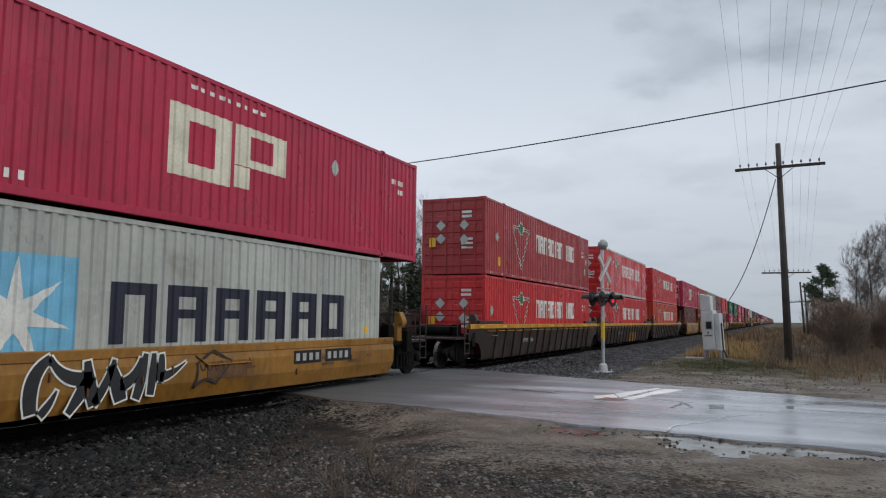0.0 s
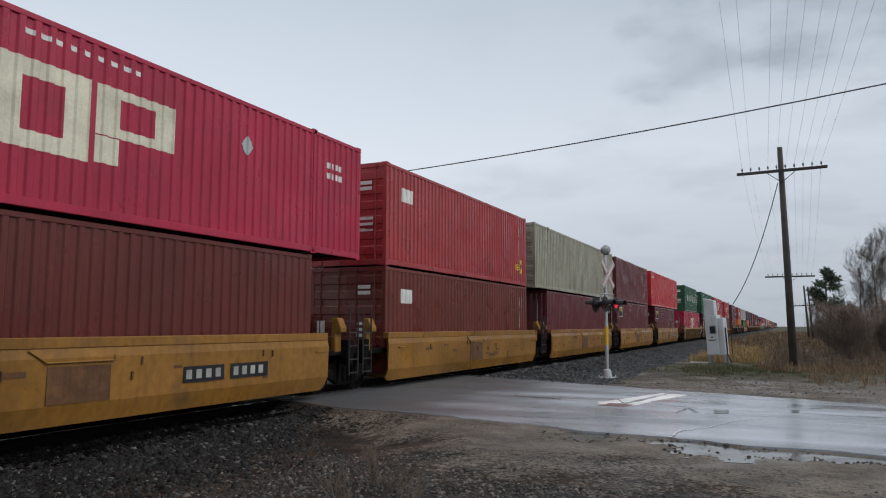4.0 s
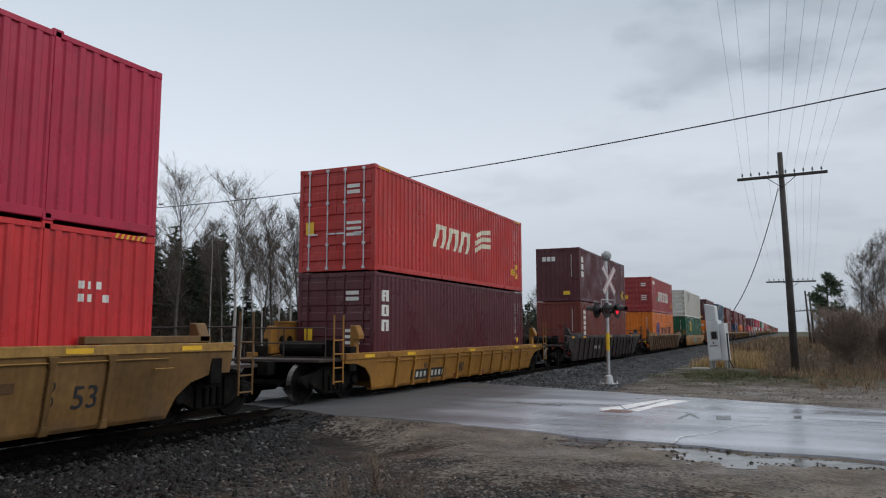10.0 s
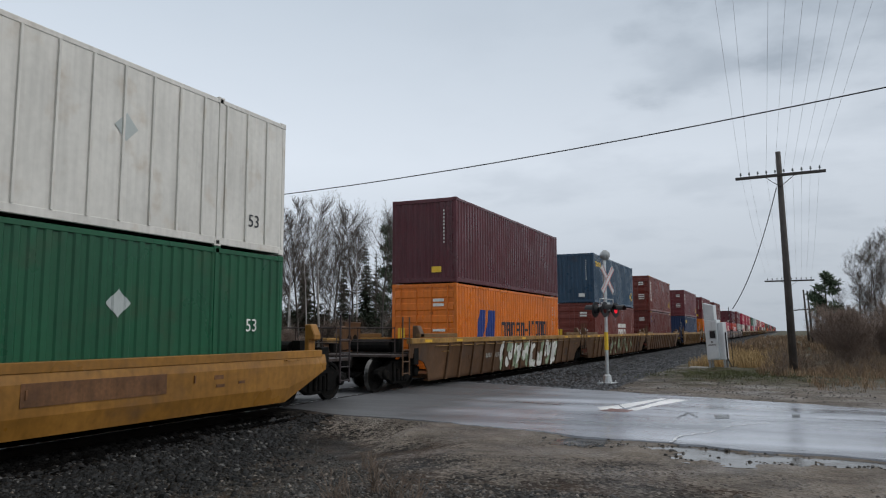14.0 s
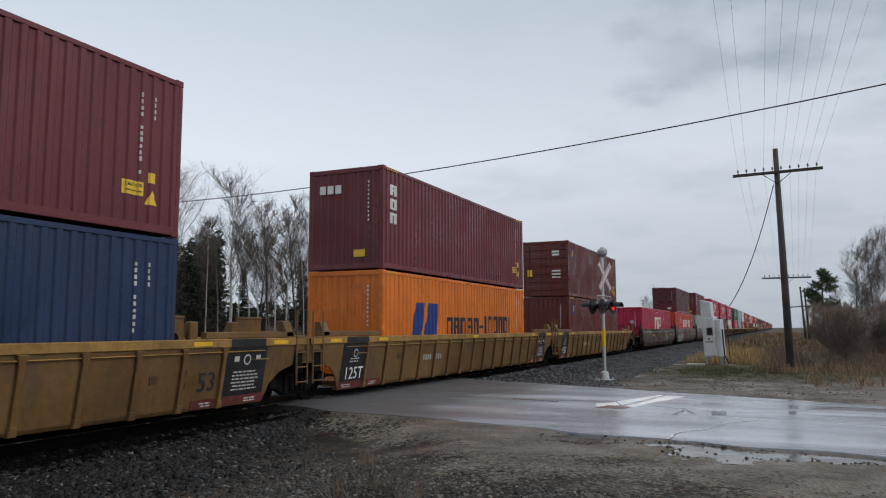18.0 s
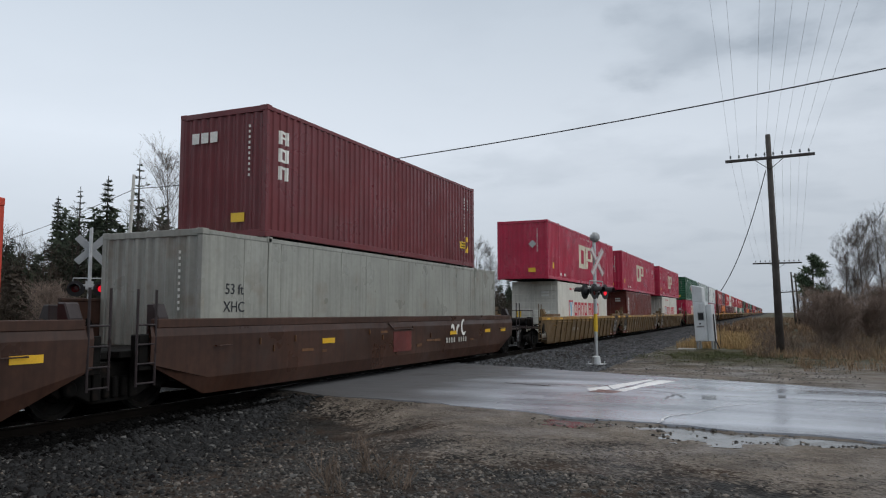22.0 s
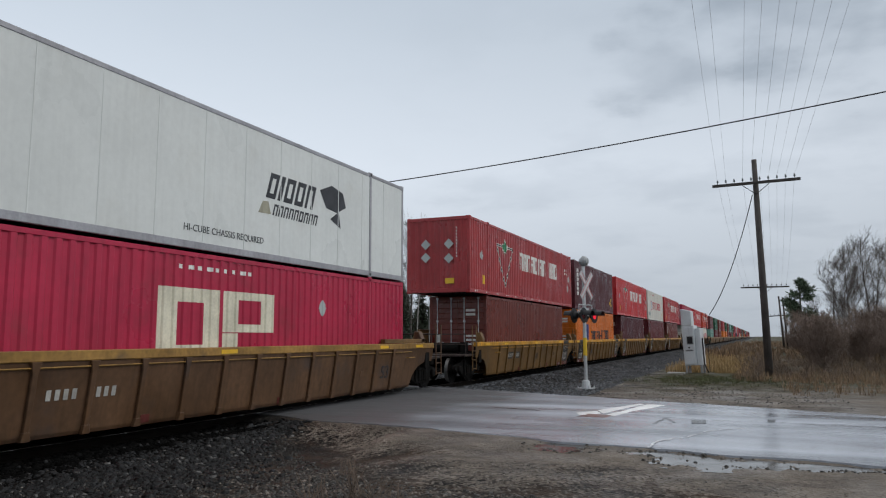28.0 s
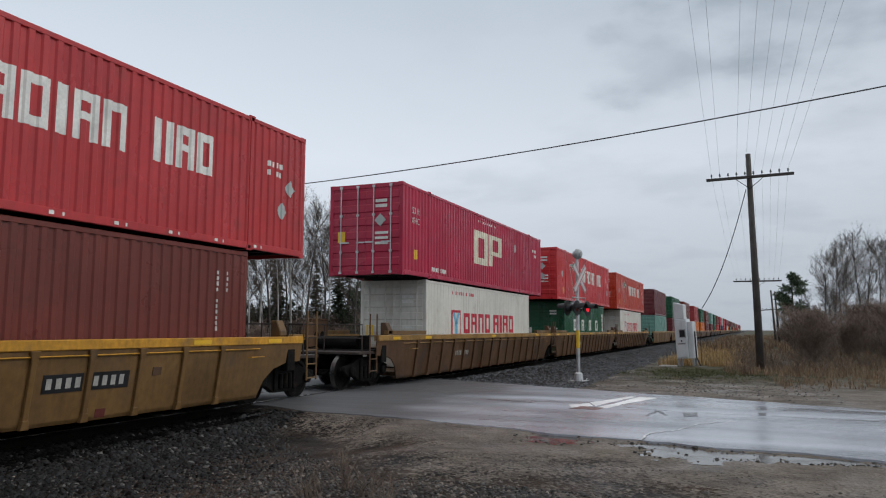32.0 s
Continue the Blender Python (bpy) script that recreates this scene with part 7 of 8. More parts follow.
# ---- crossing signals, cabinet, poles and wires ----
def crossing_signal(x, y, turn, label, bell_on=True, cross=3.52):
    x, y = site(x, y)
    z0 = ground_z(x, y)
    ob = thing("crossing_signal", pose(x, y, z0, 0, 0, turn), label, "crossing signal", "crossing signals")
    part("mast", Mesh().tube((0, 0, 0.25), (0, 0, cross + 0.73), 0.062, 0.057, 14), GALV, ob, "galvanised mast")
    part("base", Mesh().box(-0.26, 0.26, -0.26, 0.26, 0.0, 0.07).lathe([(0.07, 0.16), (0.30, 0.13), (0.34, 0.075)], 12).tube((-.2, -.2, .07), (-.2, -.2, .14), .02).tube((.2, -.2, .07), (.2, -.2, .14), .02)
         .tube((-.2, .2, .07), (-.2, .2, .14), .02).tube((.2, .2, .07), (.2, .2, .14), .02), GALV, ob, "bolted cast base")
    if bell_on:
        part("reflective_band", Mesh().tube((0, 0, 1.15), (0, 0, 1.75), 0.066, n=14), YELLOW_STICKER, ob, "yellow reflective band")
    bell = Mesh().lathe([(-0.16, 0.02), (-0.15, 0.10), (-0.08, 0.165), (0.0, 0.185), (0.03, 0.185), (0.04, 0.12), (0.13, 0.11), (0.14, 0.02)], 18, "y", (0, -0.02, 4.36))
    if bell_on:
        part("bell", bell.tube((0, 0, 4.2), (0, 0, 4.3), 0.05), SIGN_BACK, ob, "grey warning bell")
    for k, a in enumerate((45, -45)):
        blade = Mesh().box(-0.61, 0.61, -0.012, 0.0, -0.115, 0.115).done("crossbuck_blade", 0.004)
        p = part("crossbuck_blade", blade, SIGN_BACK, ob, "white blade with a red rim", pose(0, -0.09 - k * 0.016, cross) @ pose(0, 0, 0, 0, a, 0))
        part("blade_face", Mesh().box(-0.59, 0.59, -0.018, -0.0125, -0.095, 0.095), SIGN_WHITE, p, "white face")
        rim = Mesh()
        for z in (-0.075, 0.075):
            rim.box(-0.57, 0.57, -0.021, -0.0185, z - 0.012, z + 0.012)
        part("blade_rim", rim, SIGN_RED, p, "red border lines")
    part("cross_arm", Mesh().tube((-0.55, -0.05, 2.62), (0.55, -0.05, 2.62), 0.032, n=10).path([(-0.5, -0.05, 2.62), (-0.5, -0.05, 2.86), (0.5, -0.05, 2.86), (0.5, -0.05, 2.62)], 0.02)
         .box(-0.11, 0.11, -0.12, 0.10, 2.48, 2.76), GALV, ob, "galvanised cross arm with its junction box")
    for sx in (-0.40, 0.40):
        for sy, lit in ((-1, sx > 0), (1, sx < 0)):
            body = Mesh().lathe([(0.02, 0.05), (0.05, 0.11), (0.16, 0.15), (0.17, 0.26), (0.185, 0.26), (0.186, 0.155)], 20, "y")
            h = part("lamp_head", body, BLACK, ob, "black lamp head with a round backing", pose(sx, 0, 2.50) @ Matrix.Diagonal((1, sy, 1, 1)))
            part("lens", Mesh().lathe([(0.187, 0.122), (0.20, 0.09), (0.206, 0.02)], 20, "y"), LAMP_RED if lit else LAMP_DIM, h, "glowing red lens" if lit else "dark red lens")
            hood = Mesh()
            n = 9
            vs = []
            for j in range(n):
                w = math.pi * j / (n - 1)
                for d, rr in ((0.187, 0.17), (0.50, 0.165)):
                    vs.append((rr * math.cos(w), d, rr * math.sin(w) * (1 if d < 0.3 else 0.95)))
            fs = [(2 * j, 2 * j + 1, 2 * j + 3, 2 * j + 2) for j in range(n - 1)]
            hood.add(vs, fs).add([(v[0] * 0.93, v[1], v[2] * 0.93) for v in vs], [f[::-1] for f in fs])
            part("hood", hood, BLACK, h, "black hood")
    return ob


crossing_signal(-5.41, 24.08, 76, "railway crossing signal with crossbuck, bell and red lamps on gravel")
crossing_signal(-20.6, 16.45, 224, "railway crossing signal seen from behind, beyond the track", False, 3.82)

# signal cabinet on legs
cab = thing("signal_cabinet", pose(*site(-2.78, 35.2), ground_z(*site(-2.78, 35.2)), 0, -3, -14), "grey steel signal cabinet on legs in dry grass", "cabinet")
part("body", Mesh().box(-0.36, 0.20, -0.30, 0.26, 0.36, 2.20).done("body", 0.02), CABINET, cab)
part("upper_case", Mesh().prism([(-0.36, 2.20), (0.12, 2.20), (0.12, 2.86), (-0.36, 3.00)], -0.30, 0.10, "y").done("upper_case", 0.02), CABINET, cab, "narrow upper case with a sloping top")
part("side_case", Mesh().box(0.21, 0.46, -0.22, 0.26, 0.36, 2.06).done("side_case", 0.02), CABINET, cab, "lower case fixed to the side")
part("door", Mesh().box(-0.33, 0.17, -0.325, -0.302, 0.42, 2.12).done("door", 0.008), CABINET, cab)
part("window", Mesh().box(-0.13, 0.11, -0.352, -0.334, 1.36, 1.68).done("window", 0.006), BLACK, cab, "dark square window")
part("window_frame", Mesh().box(-0.17, 0.15, -0.333, -0.3255, 1.32, 1.72), SIGN_BACK, cab, "raised window frame")
part("label_plate", Mesh().box(-0.26, 0.12, -0.332, -0.3255, 1.00, 1.10), SIGN_WHITE, cab, "white label plate")
part("small_print", Mesh().box(-0.24, 0.10, -0.335, -0.3325, 1.03, 1.06), DARK_STENCIL, cab)
part("lock", Mesh().box(-0.10, -0.04, -0.345, -0.3255, 1.14, 1.22), BLACK, cab, "black lock")
for sx in (-0.30, 0.38):
    for sy in (-0.2, 0.2):
        part("leg", Mesh().box(sx - 0.045, sx + 0.045, sy - 0.045, sy + 0.045, 0.0, 0.36), SIGN_BACK, cab)
part("conduit", Mesh().path([(0.50, -0.1, 1.6), (0.50, -0.1, 1.0), (0.50, -0.1, 0.4), (0.66, -0.1, 0.0)], 0.032), BLACK, cab, "black conduit")
part("service_mast", Mesh().tube((0.62, 0.2, 0.0), (0.66, 0.2, 2.75), 0.014), BLACK, cab, "thin dark service mast")
tagged(part("concrete_slab", Mesh().box(-0.45, 0.35, -0.3, 0.3, -0.1, 0.05).done("concrete_slab", 0.02), CONCRETE, None, "", pose(*site(-3.55, 34.9), ground_z(*site(-3.55, 34.9)))), "small pale concrete slab in the grass", "slab")


def pin_mesh():
    return shared("insulator", lambda: Mesh().tube((0, 0, 0), (0, 0, 0.10), 0.012, n=6).lathe([(0.07, 0.040), (0.10, 0.043), (0.13, 0.034), (0.16, 0.036), (0.19, 0.022)], 10))


def pole(name, x, y, high, lean, turn, arms, label, material=POLE_WOOD, r=0.17, group="telegraph poles"):
    """A wooden pole that leans a little. arms: (height, half length, pins)."""
    x, y = site(x, y)
    z0 = ground_z(x, y)
    ob = thing(name, pose(x, y, z0, 0, lean, turn), label, "utility pole", group)
    part("shaft", Mesh().lathe([(-0.4, r), (high * 0.4, r * 0.85), (high, r * 0.62)], 14).done("shaft", 0, True), material, ob)
    tops = []
    for z, half, pins in arms:
        a = part("cross_arm", Mesh().box(-half, half, -r - 0.09, -r + 0.02, z - 0.06, z + 0.06).done("cross_arm", 0.01), material, ob, "wooden cross arm")
        if half > 0.7:
            part("brace", Mesh().tube((-0.55, -r, z - 0.06), (0, -r * 0.8, z - 0.5), 0.014).tube((0.55, -r, z - 0.06), (0, -r * 0.8, z - 0.5), 0.014), IRON, ob, "iron braces")
        for i in range(pins):
            k = (i + 0.5) / pins * 2 - 1
            xx = half * k * 0.97
            part("insulator", pin_mesh(), INSULATOR, a, "", pose(xx, -r - 0.035, z + 0.06))
            tops.append(Vector((xx, -r - 0.035, z + 0.22)))
    m = pose(x, y, z0, 0, lean, turn)
    return ob, [m @ t for t in tops]


def wire(name, a, b, sag, r, material, label, parent=None):
    pts = []
    for i in range(25):
        k = i / 24
        p = Vector(a).lerp(Vector(b), k)
        p.z -= sag * 4 * k * (1 - k)
        pts.append(p)
    return tagged(part(name, Mesh().path(pts, r, 5), material), label, "cable", "wires overhead")


main_pole, main_tops = pole("telegraph_pole", 0.33, 33.50, 9.44, -1.0, 0.0, ((8.37, 1.78, 10),), "dark weathered telegraph pole with a cross arm, leaning")
behind_pole, behind_tops = pole("telegraph_pole", 1.2, -14.0, 10.0, 0, 0, ((9.2, 1.72, 10),), "dark weathered telegraph pole with a cross arm")
next_pole, next_tops = pole("telegraph_pole", 0.63, 63.71, 6.4, 0.0, 0, ((5.68, 1.83, 10),), "dark weathered telegraph pole with a cross arm in dead brush", POLE_WOOD, 0.13)
pole("telegraph_pole", 2.78, 96.60, 6.6, -3.0, 0, (), "bare dark wooden pole in dead brush", POLE_WOOD, 0.15)
third_pole, third_tops = pole("telegraph_pole", 3.23, 97.58, 6.5, -3.0, 0, ((4.25, 1.85, 8),), "dark wooden pole with a cross arm in dead brush", POLE_WOOD, 0.15)
pole("telegraph_pole", 4.71, 120.79, 6.0, 0.5, 0, (), "bare dark wooden pole in dead brush", POLE_WOOD, 0.15)
pole("telegraph_pole", 5.95, 133.37, 5.2, 0.5, 0, ((4.6, 1.2, 4),), "dark wooden pole with a cross arm in dead brush", POLE_WOOD, 0.14)
for i in range(10):
    if i == 2:
        continue
    wire("wire", main_tops[i], behind_tops[i], 0.25, 0.0032, WIRE_PALE, "thin bare telegraph wire")
    wire("wire", main_tops[i], next_tops[i], 0.45, 0.0032, WIRE_PALE, "thin bare telegraph wire")
pale_pole, _ = pole("utility_pole", -30.45, 26.4, 8.95, 2.6, 0, (), "pale thin wooden utility pole beyond the track", PALE_WOOD, 0.12, "")
side_pole, _ = pole("utility_pole", 27.0, 18.6, 10.9, 0, 0, (), "wooden utility pole beside the road", POLE_WOOD, 0.16, "")
wire("cable", (*site(-30.1, 26.4), 8.15), (*site(27.0, 18.6), 10.6), 1.41, 0.021, WIRE, "thick black cable across the road")
wire("cable", (*site(-30.1, 26.4), 8.10), (*site(-78, 40), 6.3), 0.8, 0.018, WIRE, "thick black cable along the road")
pole("utility_pole", -78, 40, 7.6, 0, 0, (), "dark wooden utility pole far off", POLE_WOOD, 0.14, "")
wire("cable", (0.03, 34.6, 7.80), (-2.08, 36.6, 2.65), 0.58, 0.020, WIRE, "black cable from the pole down to the cabinet")

# ---- trees, brush and grass ----
def limb(m, a, b, r0, r1, n=5):
    m.tube(a, b, r0, r1, n, False)


def branchy(seed, high, trunk_r, spread=0.55, start=0.35, fan=1.0, rich=1.0):
    """A bare tree: a tapered trunk, rising limbs that fork, and a haze of fine twigs. Returns trunk, limbs and twigs."""
    r = random.Random(seed)
    trunk, boughs, twigs = Mesh(), Mesh(), Mesh()
    pts = [Vector((0, 0, -0.2))]
    d = Vector((r.uniform(-0.05, 0.05), r.uniform(-0.05, 0.05), 1))
    n = 12
    for i in range(n):
        d = (d + Vector((r.uniform(-0.07, 0.07), r.uniform(-0.07, 0.07), 0.12))).normalized()
        pts.append(pts[-1] + d * high / n)
    for i in range(n):
        limb(trunk, pts[i], pts[i + 1], trunk_r * (1 - i / n) ** 0.9 + 0.012, trunk_r * (1 - (i + 1) / n) ** 0.9 + 0.012, 7)

    def grow(p, d, length, rad, level):
        k = (4, 3, 2, 1)[level - 1]
        q = p
        for i in range(k):
            d = (d + Vector((r.uniform(-0.13, 0.13), r.uniform(-0.13, 0.13), r.uniform(0.0, 0.20)))).normalized()
            e = q + d * length / k
            ra, rb = rad * (1 - i / k * 0.75), rad * (1 - (i + 1) / k * 0.75)
            if level == 1:
                limb(boughs, q, e, max(ra, 0.020), max(rb, 0.013), 5)
            else:
                low = (0.0, 0.0075, 0.0042, 0.0028)[level - 1]
                limb(twigs, q, e, max(ra, low), max(rb, low * 0.8), 3)
            if level < 4:
                for _ in range(int((2.3, 1.9, 1.6)[level - 1] * rich + r.random())):
                    w = Vector((r.uniform(-1, 1), r.uniform(-1, 1), r.uniform(-0.35, 0.6))).normalized()
                    grow(q.lerp(e, r.uniform(0.15, 1)), (d * 0.8 + w * spread * 1.1).normalized(), length * r.uniform(0.36, 0.58), rb * 0.55, level + 1)
            q = e
    for i in range(max(1, int(n * start)), n + 1):
        for _ in range(3 if i < n else 2):
            w = r.uniform(0, 6.28)
            p = pts[i] if i == n else pts[i].lerp(pts[i + 1], r.random())
            dd = Vector((math.cos(w) * spread * 1.15, math.sin(w) * spread * 1.15, r.uniform(0.55, 1.1))).normalized()
            u = (i / n - start) / (1 - start)
            grow(p, dd, high * fan * (0.09 + 0.17 * math.sin(math.pi * min(1.0, max(0.12, u) ** 0.75))) * r.uniform(0.7, 1.2), trunk_r * 0.30 * (1.2 - i / n), 1)
    return trunk, boughs, twigs


def spruce(seed, high, wide, thin=1.0, first=0.1):
    """A conifer: whorls of drooping boughs set with tufts of needles."""
    r = np.random.RandomState(seed)
    trunk = Mesh()
    limb(trunk, (0, 0, -0.2), (0, 0, high), 0.018 * high, 0.02, 8)
    vs, fs = [], []
    z = high * first
    boughs = Mesh()
    while z < high * 0.985:
        k = 1 - z / high
        for _ in range(max(3, int(9 * thin))):
            w = r.uniform(0, 6.28)
            ln = wide * (k ** 0.85) * r.uniform(0.35, 1.15) * (0.75 + 0.35 * math.sin(z * 2.1 + seed) * math.sin(w + seed)) + 0.10
            droop = -0.18 - 0.15 * k + (0.5 if k < 0.15 else 0)
            c = np.array([math.cos(w), math.sin(w), droop])
            boughs.tube((0, 0, z), tuple(np.array([0, 0, z]) + c * ln * 0.9), 0.02, 0.008, 3, False)
            nt = max(3, int(ln * 8))
            for j in range(nt):
                f = (j + r.uniform(0.2, 1)) / nt
                p = np.array([0, 0, z]) + c * ln * f
                s = (0.15 + 0.15 * (1 - f)) * (0.4 + 0.6 * min(1.0, k * 3.5))
                for _ in range(3):
                    d = r.normal(0, 1, 3); d[2] *= 0.45; d += c * 0.8; d /= np.linalg.norm(d)
                    e = np.cross(d, r.normal(0, 1, 3)); e /= np.linalg.norm(e)
                    q = len(vs)
                    vs += [tuple(p - e * s * 0.25), tuple(p + e * s * 0.25), tuple(p + d * s * 1.7 + e * s * 0.06), tuple(p + d * s * 1.6 - e * s * 0.08)]
                    fs.append((q, q + 1, q + 2, q + 3))
        z += high * 0.021 * r.uniform(0.8, 1.2) / max(thin, 0.6)
    return trunk, boughs, (vs, fs)


def pine(seed, high, wide):
    """A pine: bare lower trunk and rounded clumps of needles on crooked limbs."""
    r = np.random.RandomState(seed)
    trunk, boughs = Mesh(), Mesh()
    limb(trunk, (0, 0, -0.2), (0.1, 0, high), 0.02 * high, 0.03, 8)
    vs, fs = [], []
    for i in range(26):
        z = high * (0.35 + 0.63 * i / 26)
        w = r.uniform(0, 6.28)
        ln = wide * (1.05 - 0.75 * i / 26) * r.uniform(0.6, 1.1)
        tip = np.array([math.cos(w) * ln, math.sin(w) * ln, z + ln * 0.25])
        boughs.tube((0.1 * z / high, 0, z), tuple(tip), 0.035, 0.012, 4, False)
        for f in (0.55, 0.8, 1.0):
            c = np.array([0, 0, z]) * (1 - f) + tip * f
            for _ in range(44):
                d = r.normal(0, 1, 3); d /= np.linalg.norm(d)
                p = c + d * r.uniform(0.05, 0.34) * np.array([1, 1, 0.7])
                e = np.cross(d, r.normal(0, 1, 3)); e /= np.linalg.norm(e)
                q = len(vs)
                vs += [tuple(p - e * 0.05), tuple(p + e * 0.05), tuple(p + d * 0.34)]
                fs.append((q, q + 1, q + 2))
    return trunk, boughs, (vs, fs)


def tree(kind, seed, high, **k):
    """Parts of one tree kind as meshes, to be shared by its copies."""
    if kind in ("birch", "aspen", "bush"):
        a, b, c = branchy(seed, high, **k)
        return [("trunk", a.done("trunk", 0, True), {"birch": BIRCH, "aspen": GREY_BARK, "bush": BRUSH}[kind]), ("branching", b.done("branching"), GREY_BARK if kind != "bush" else BRUSH), ("crown", fast_mesh("crown", c.v, c.f), TWIG if kind != "bush" else BRUSH)]
    a, b, (vs, fs) = (spruce if kind == "spruce" else pine)(seed, high, **k)
    return [("trunk", a.done("trunk", 0, True), BARK), ("branching", fast_mesh("branching", b.v, b.f), BARK), ("crown", fast_mesh("crown", vs, fs), NEEDLE if kind == "spruce" else PINE)]


STOCK = {
    "birch": [tree("birch", 11, 12.0, trunk_r=0.115, spread=0.62, start=0.42, fan=0.95), tree("birch", 12, 11.0, trunk_r=0.075, spread=0.5, start=0.5, fan=0.6)],
    "aspen": [tree("aspen", 21, 12.0, trunk_r=0.12, spread=0.72, start=0.36, fan=1.0), tree("aspen", 22, 10.5, trunk_r=0.10, spread=0.66, start=0.32, fan=0.95), tree("aspen", 23, 9.0, trunk_r=0.085, spread=0.78, start=0.28, fan=1.0)],
    "spruce": [tree("spruce", 31, 12.0, wide=2.7, thin=0.8), tree("spruce", 32, 10.0, wide=2.2, thin=0.75), tree("spruce", 33, 12.5, wide=2.3, thin=0.33, first=0.35), tree("spruce", 34, 8.0, wide=2.3, thin=0.8)],
    "pine": [tree("pine", 41, 11.0, wide=2.4), tree("pine", 42, 7.0, wide=2.2)],
    "bush": [tree("bush", 51, 3.2, trunk_r=0.03, spread=0.75, start=0.05, fan=2.2, rich=1.15), tree("bush", 52, 2.4, trunk_r=0.025, spread=0.85, start=0.05, fan=2.3, rich=1.15)],
}
TREE_WORDS = {"birch": ("bare white-barked birch in late autumn", "birch_tree"), "aspen": ("bare grey-barked tree in late autumn", "bare_tree"), "spruce": ("dark green spruce at the wood's edge", "spruce_tree"),
              "pine": ("green pine with clumped dark needles", "pine_tree"), "bush": ("leafless brown brush beside the railway", "shrub")}


def plant(kind, which, x, y, scale, turn, group=""):
    words, name = TREE_WORDS[kind]
    x, y = site(x, y)
    ob = thing(name, pose(x, y, ground_z(x, y) - 0.05, 0, 0, turn), words, "shrub" if kind == "bush" else "tree", group or ("brush by the track" if kind == "bush" else "trees at the wood's edge"))
    ob.scale = (scale, scale, scale * (1 + 0.06 * math.sin(turn)))
    for nm, me, mt in STOCK[kind][which % len(STOCK[kind])]:
        p = part(nm, me, mt, ob)
        if nm != "trunk":
            tagged(p, "", "", "", "stuff")


rt = random.Random(77)
# azimuth to the left of the track in degrees, distance, kind, variant, height factor
for az, d, kind, v, s in ((60.5, 58, "spruce", 1, 0.95), (58.0, 55, "aspen", 2, 1.0), (56.3, 56, "spruce", 0, 0.85), (53.6, 60, "spruce", 0, 0.9), (52.2, 54, "spruce", 2, 0.92), (50.4, 52, "spruce", 1, 1.1),
                          (51.0, 58, "spruce", 3, 1.2), (48.3, 49, "spruce", 2, 0.98), (48.6, 54, "spruce", 0, 0.72), (46.4, 47, "aspen", 0, 0.93), (45.3, 52, "spruce", 3, 1.1), (44.2, 56, "aspen", 1, 0.95),
                          (42.2, 45, "birch", 0, 0.96), (41.2, 58, "spruce", 1, 0.75), (40.6, 50, "birch", 1, 0.88), (39.2, 52, "aspen", 1, 1.05), (38.0, 51, "birch", 1, 1.0), (37.0, 54, "aspen", 2, 1.2), (36.6, 60, "spruce", 3, 1.0),
                          (35.5, 56, "birch", 0, 0.9), (34.2, 57, "aspen", 1, 1.05), (33.0, 60, "aspen", 0, 0.95), (31.8, 62, "spruce", 0, 0.8), (31.0, 66, "spruce", 2, 0.8), (29.6, 66, "pine", 0, 1.1), (28.4, 68, "birch", 0, 0.95),
                          (27.3, 72, "spruce", 0, 0.75), (26.6, 76, "aspen", 0, 1.05), (25.6, 84, "spruce", 1, 0.95), (25.0, 82, "birch", 0, 1.1), (24.0, 92, "aspen", 1, 1.05), (22.8, 96, "spruce", 1, 0.95), (21.8, 104, "spruce", 0, 0.75),
                          (20.6, 112, "aspen", 2, 0.95), (19.5, 128, "spruce", 1, 0.7), (18.2, 150, "aspen", 1, 0.8), (17.2, 170, "spruce", 0, 0.7), (16.2, 190, "aspen", 0, 0.8), (15.0, 220, "aspen", 1, 0.85), (14.2, 260, "aspen", 1, 0.9), (47.4, 55, "aspen", 2, 1.0), (43.4, 60, "birch", 1, 0.85), (39.8, 60, "aspen", 0, 0.85), (36.0, 64, "aspen", 0, 0.95), (34.8, 66, "birch", 1, 1.0), (33.6, 66, "spruce", 1, 0.85), (32.4, 58, "birch", 1, 0.95), (30.4, 60, "aspen", 1, 1.0),
                          (29.0, 74, "aspen", 0, 1.0), (27.8, 66, "spruce", 1, 0.95), (26.0, 70, "birch", 1, 0.95), (24.5, 78, "aspen", 0, 0.95), (23.4, 86, "birch", 0, 0.95), (22.2, 90, "aspen", 0, 0.85), (8.6, 165, "aspen", 0, 0.85), (8.0, 172, "aspen", 1, 0.95), (7.4, 180, "birch", 0, 0.8), (9.3, 170, "aspen", 1, 0.85),
                          (43.8, 49, "birch", 1, 0.8), (42.9, 52, "birch", 1, 0.9), (41.6, 50, "birch", 1, 0.75), (39.9, 47, "birch", 1, 0.72), (39.4, 54, "birch", 1, 0.85), (38.6, 49, "birch", 1, 0.8), (37.6, 56, "birch", 1, 0.8),
                          (36.4, 52, "birch", 1, 0.78), (35.0, 58, "birch", 1, 0.8), (33.2, 60, "birch", 1, 0.85), (46.0, 52, "birch", 1, 0.7), (44.8, 55, "birch", 1, 0.75)):
    a = radians(az)
    plant(kind, v, -d * math.sin(a), d * math.cos(a), s * (1.32 if 12 < az < 21 else 1.06 if 21 < az < 36 else 0.72 if az > 54 else 1.0), rt.uniform(0, 360))

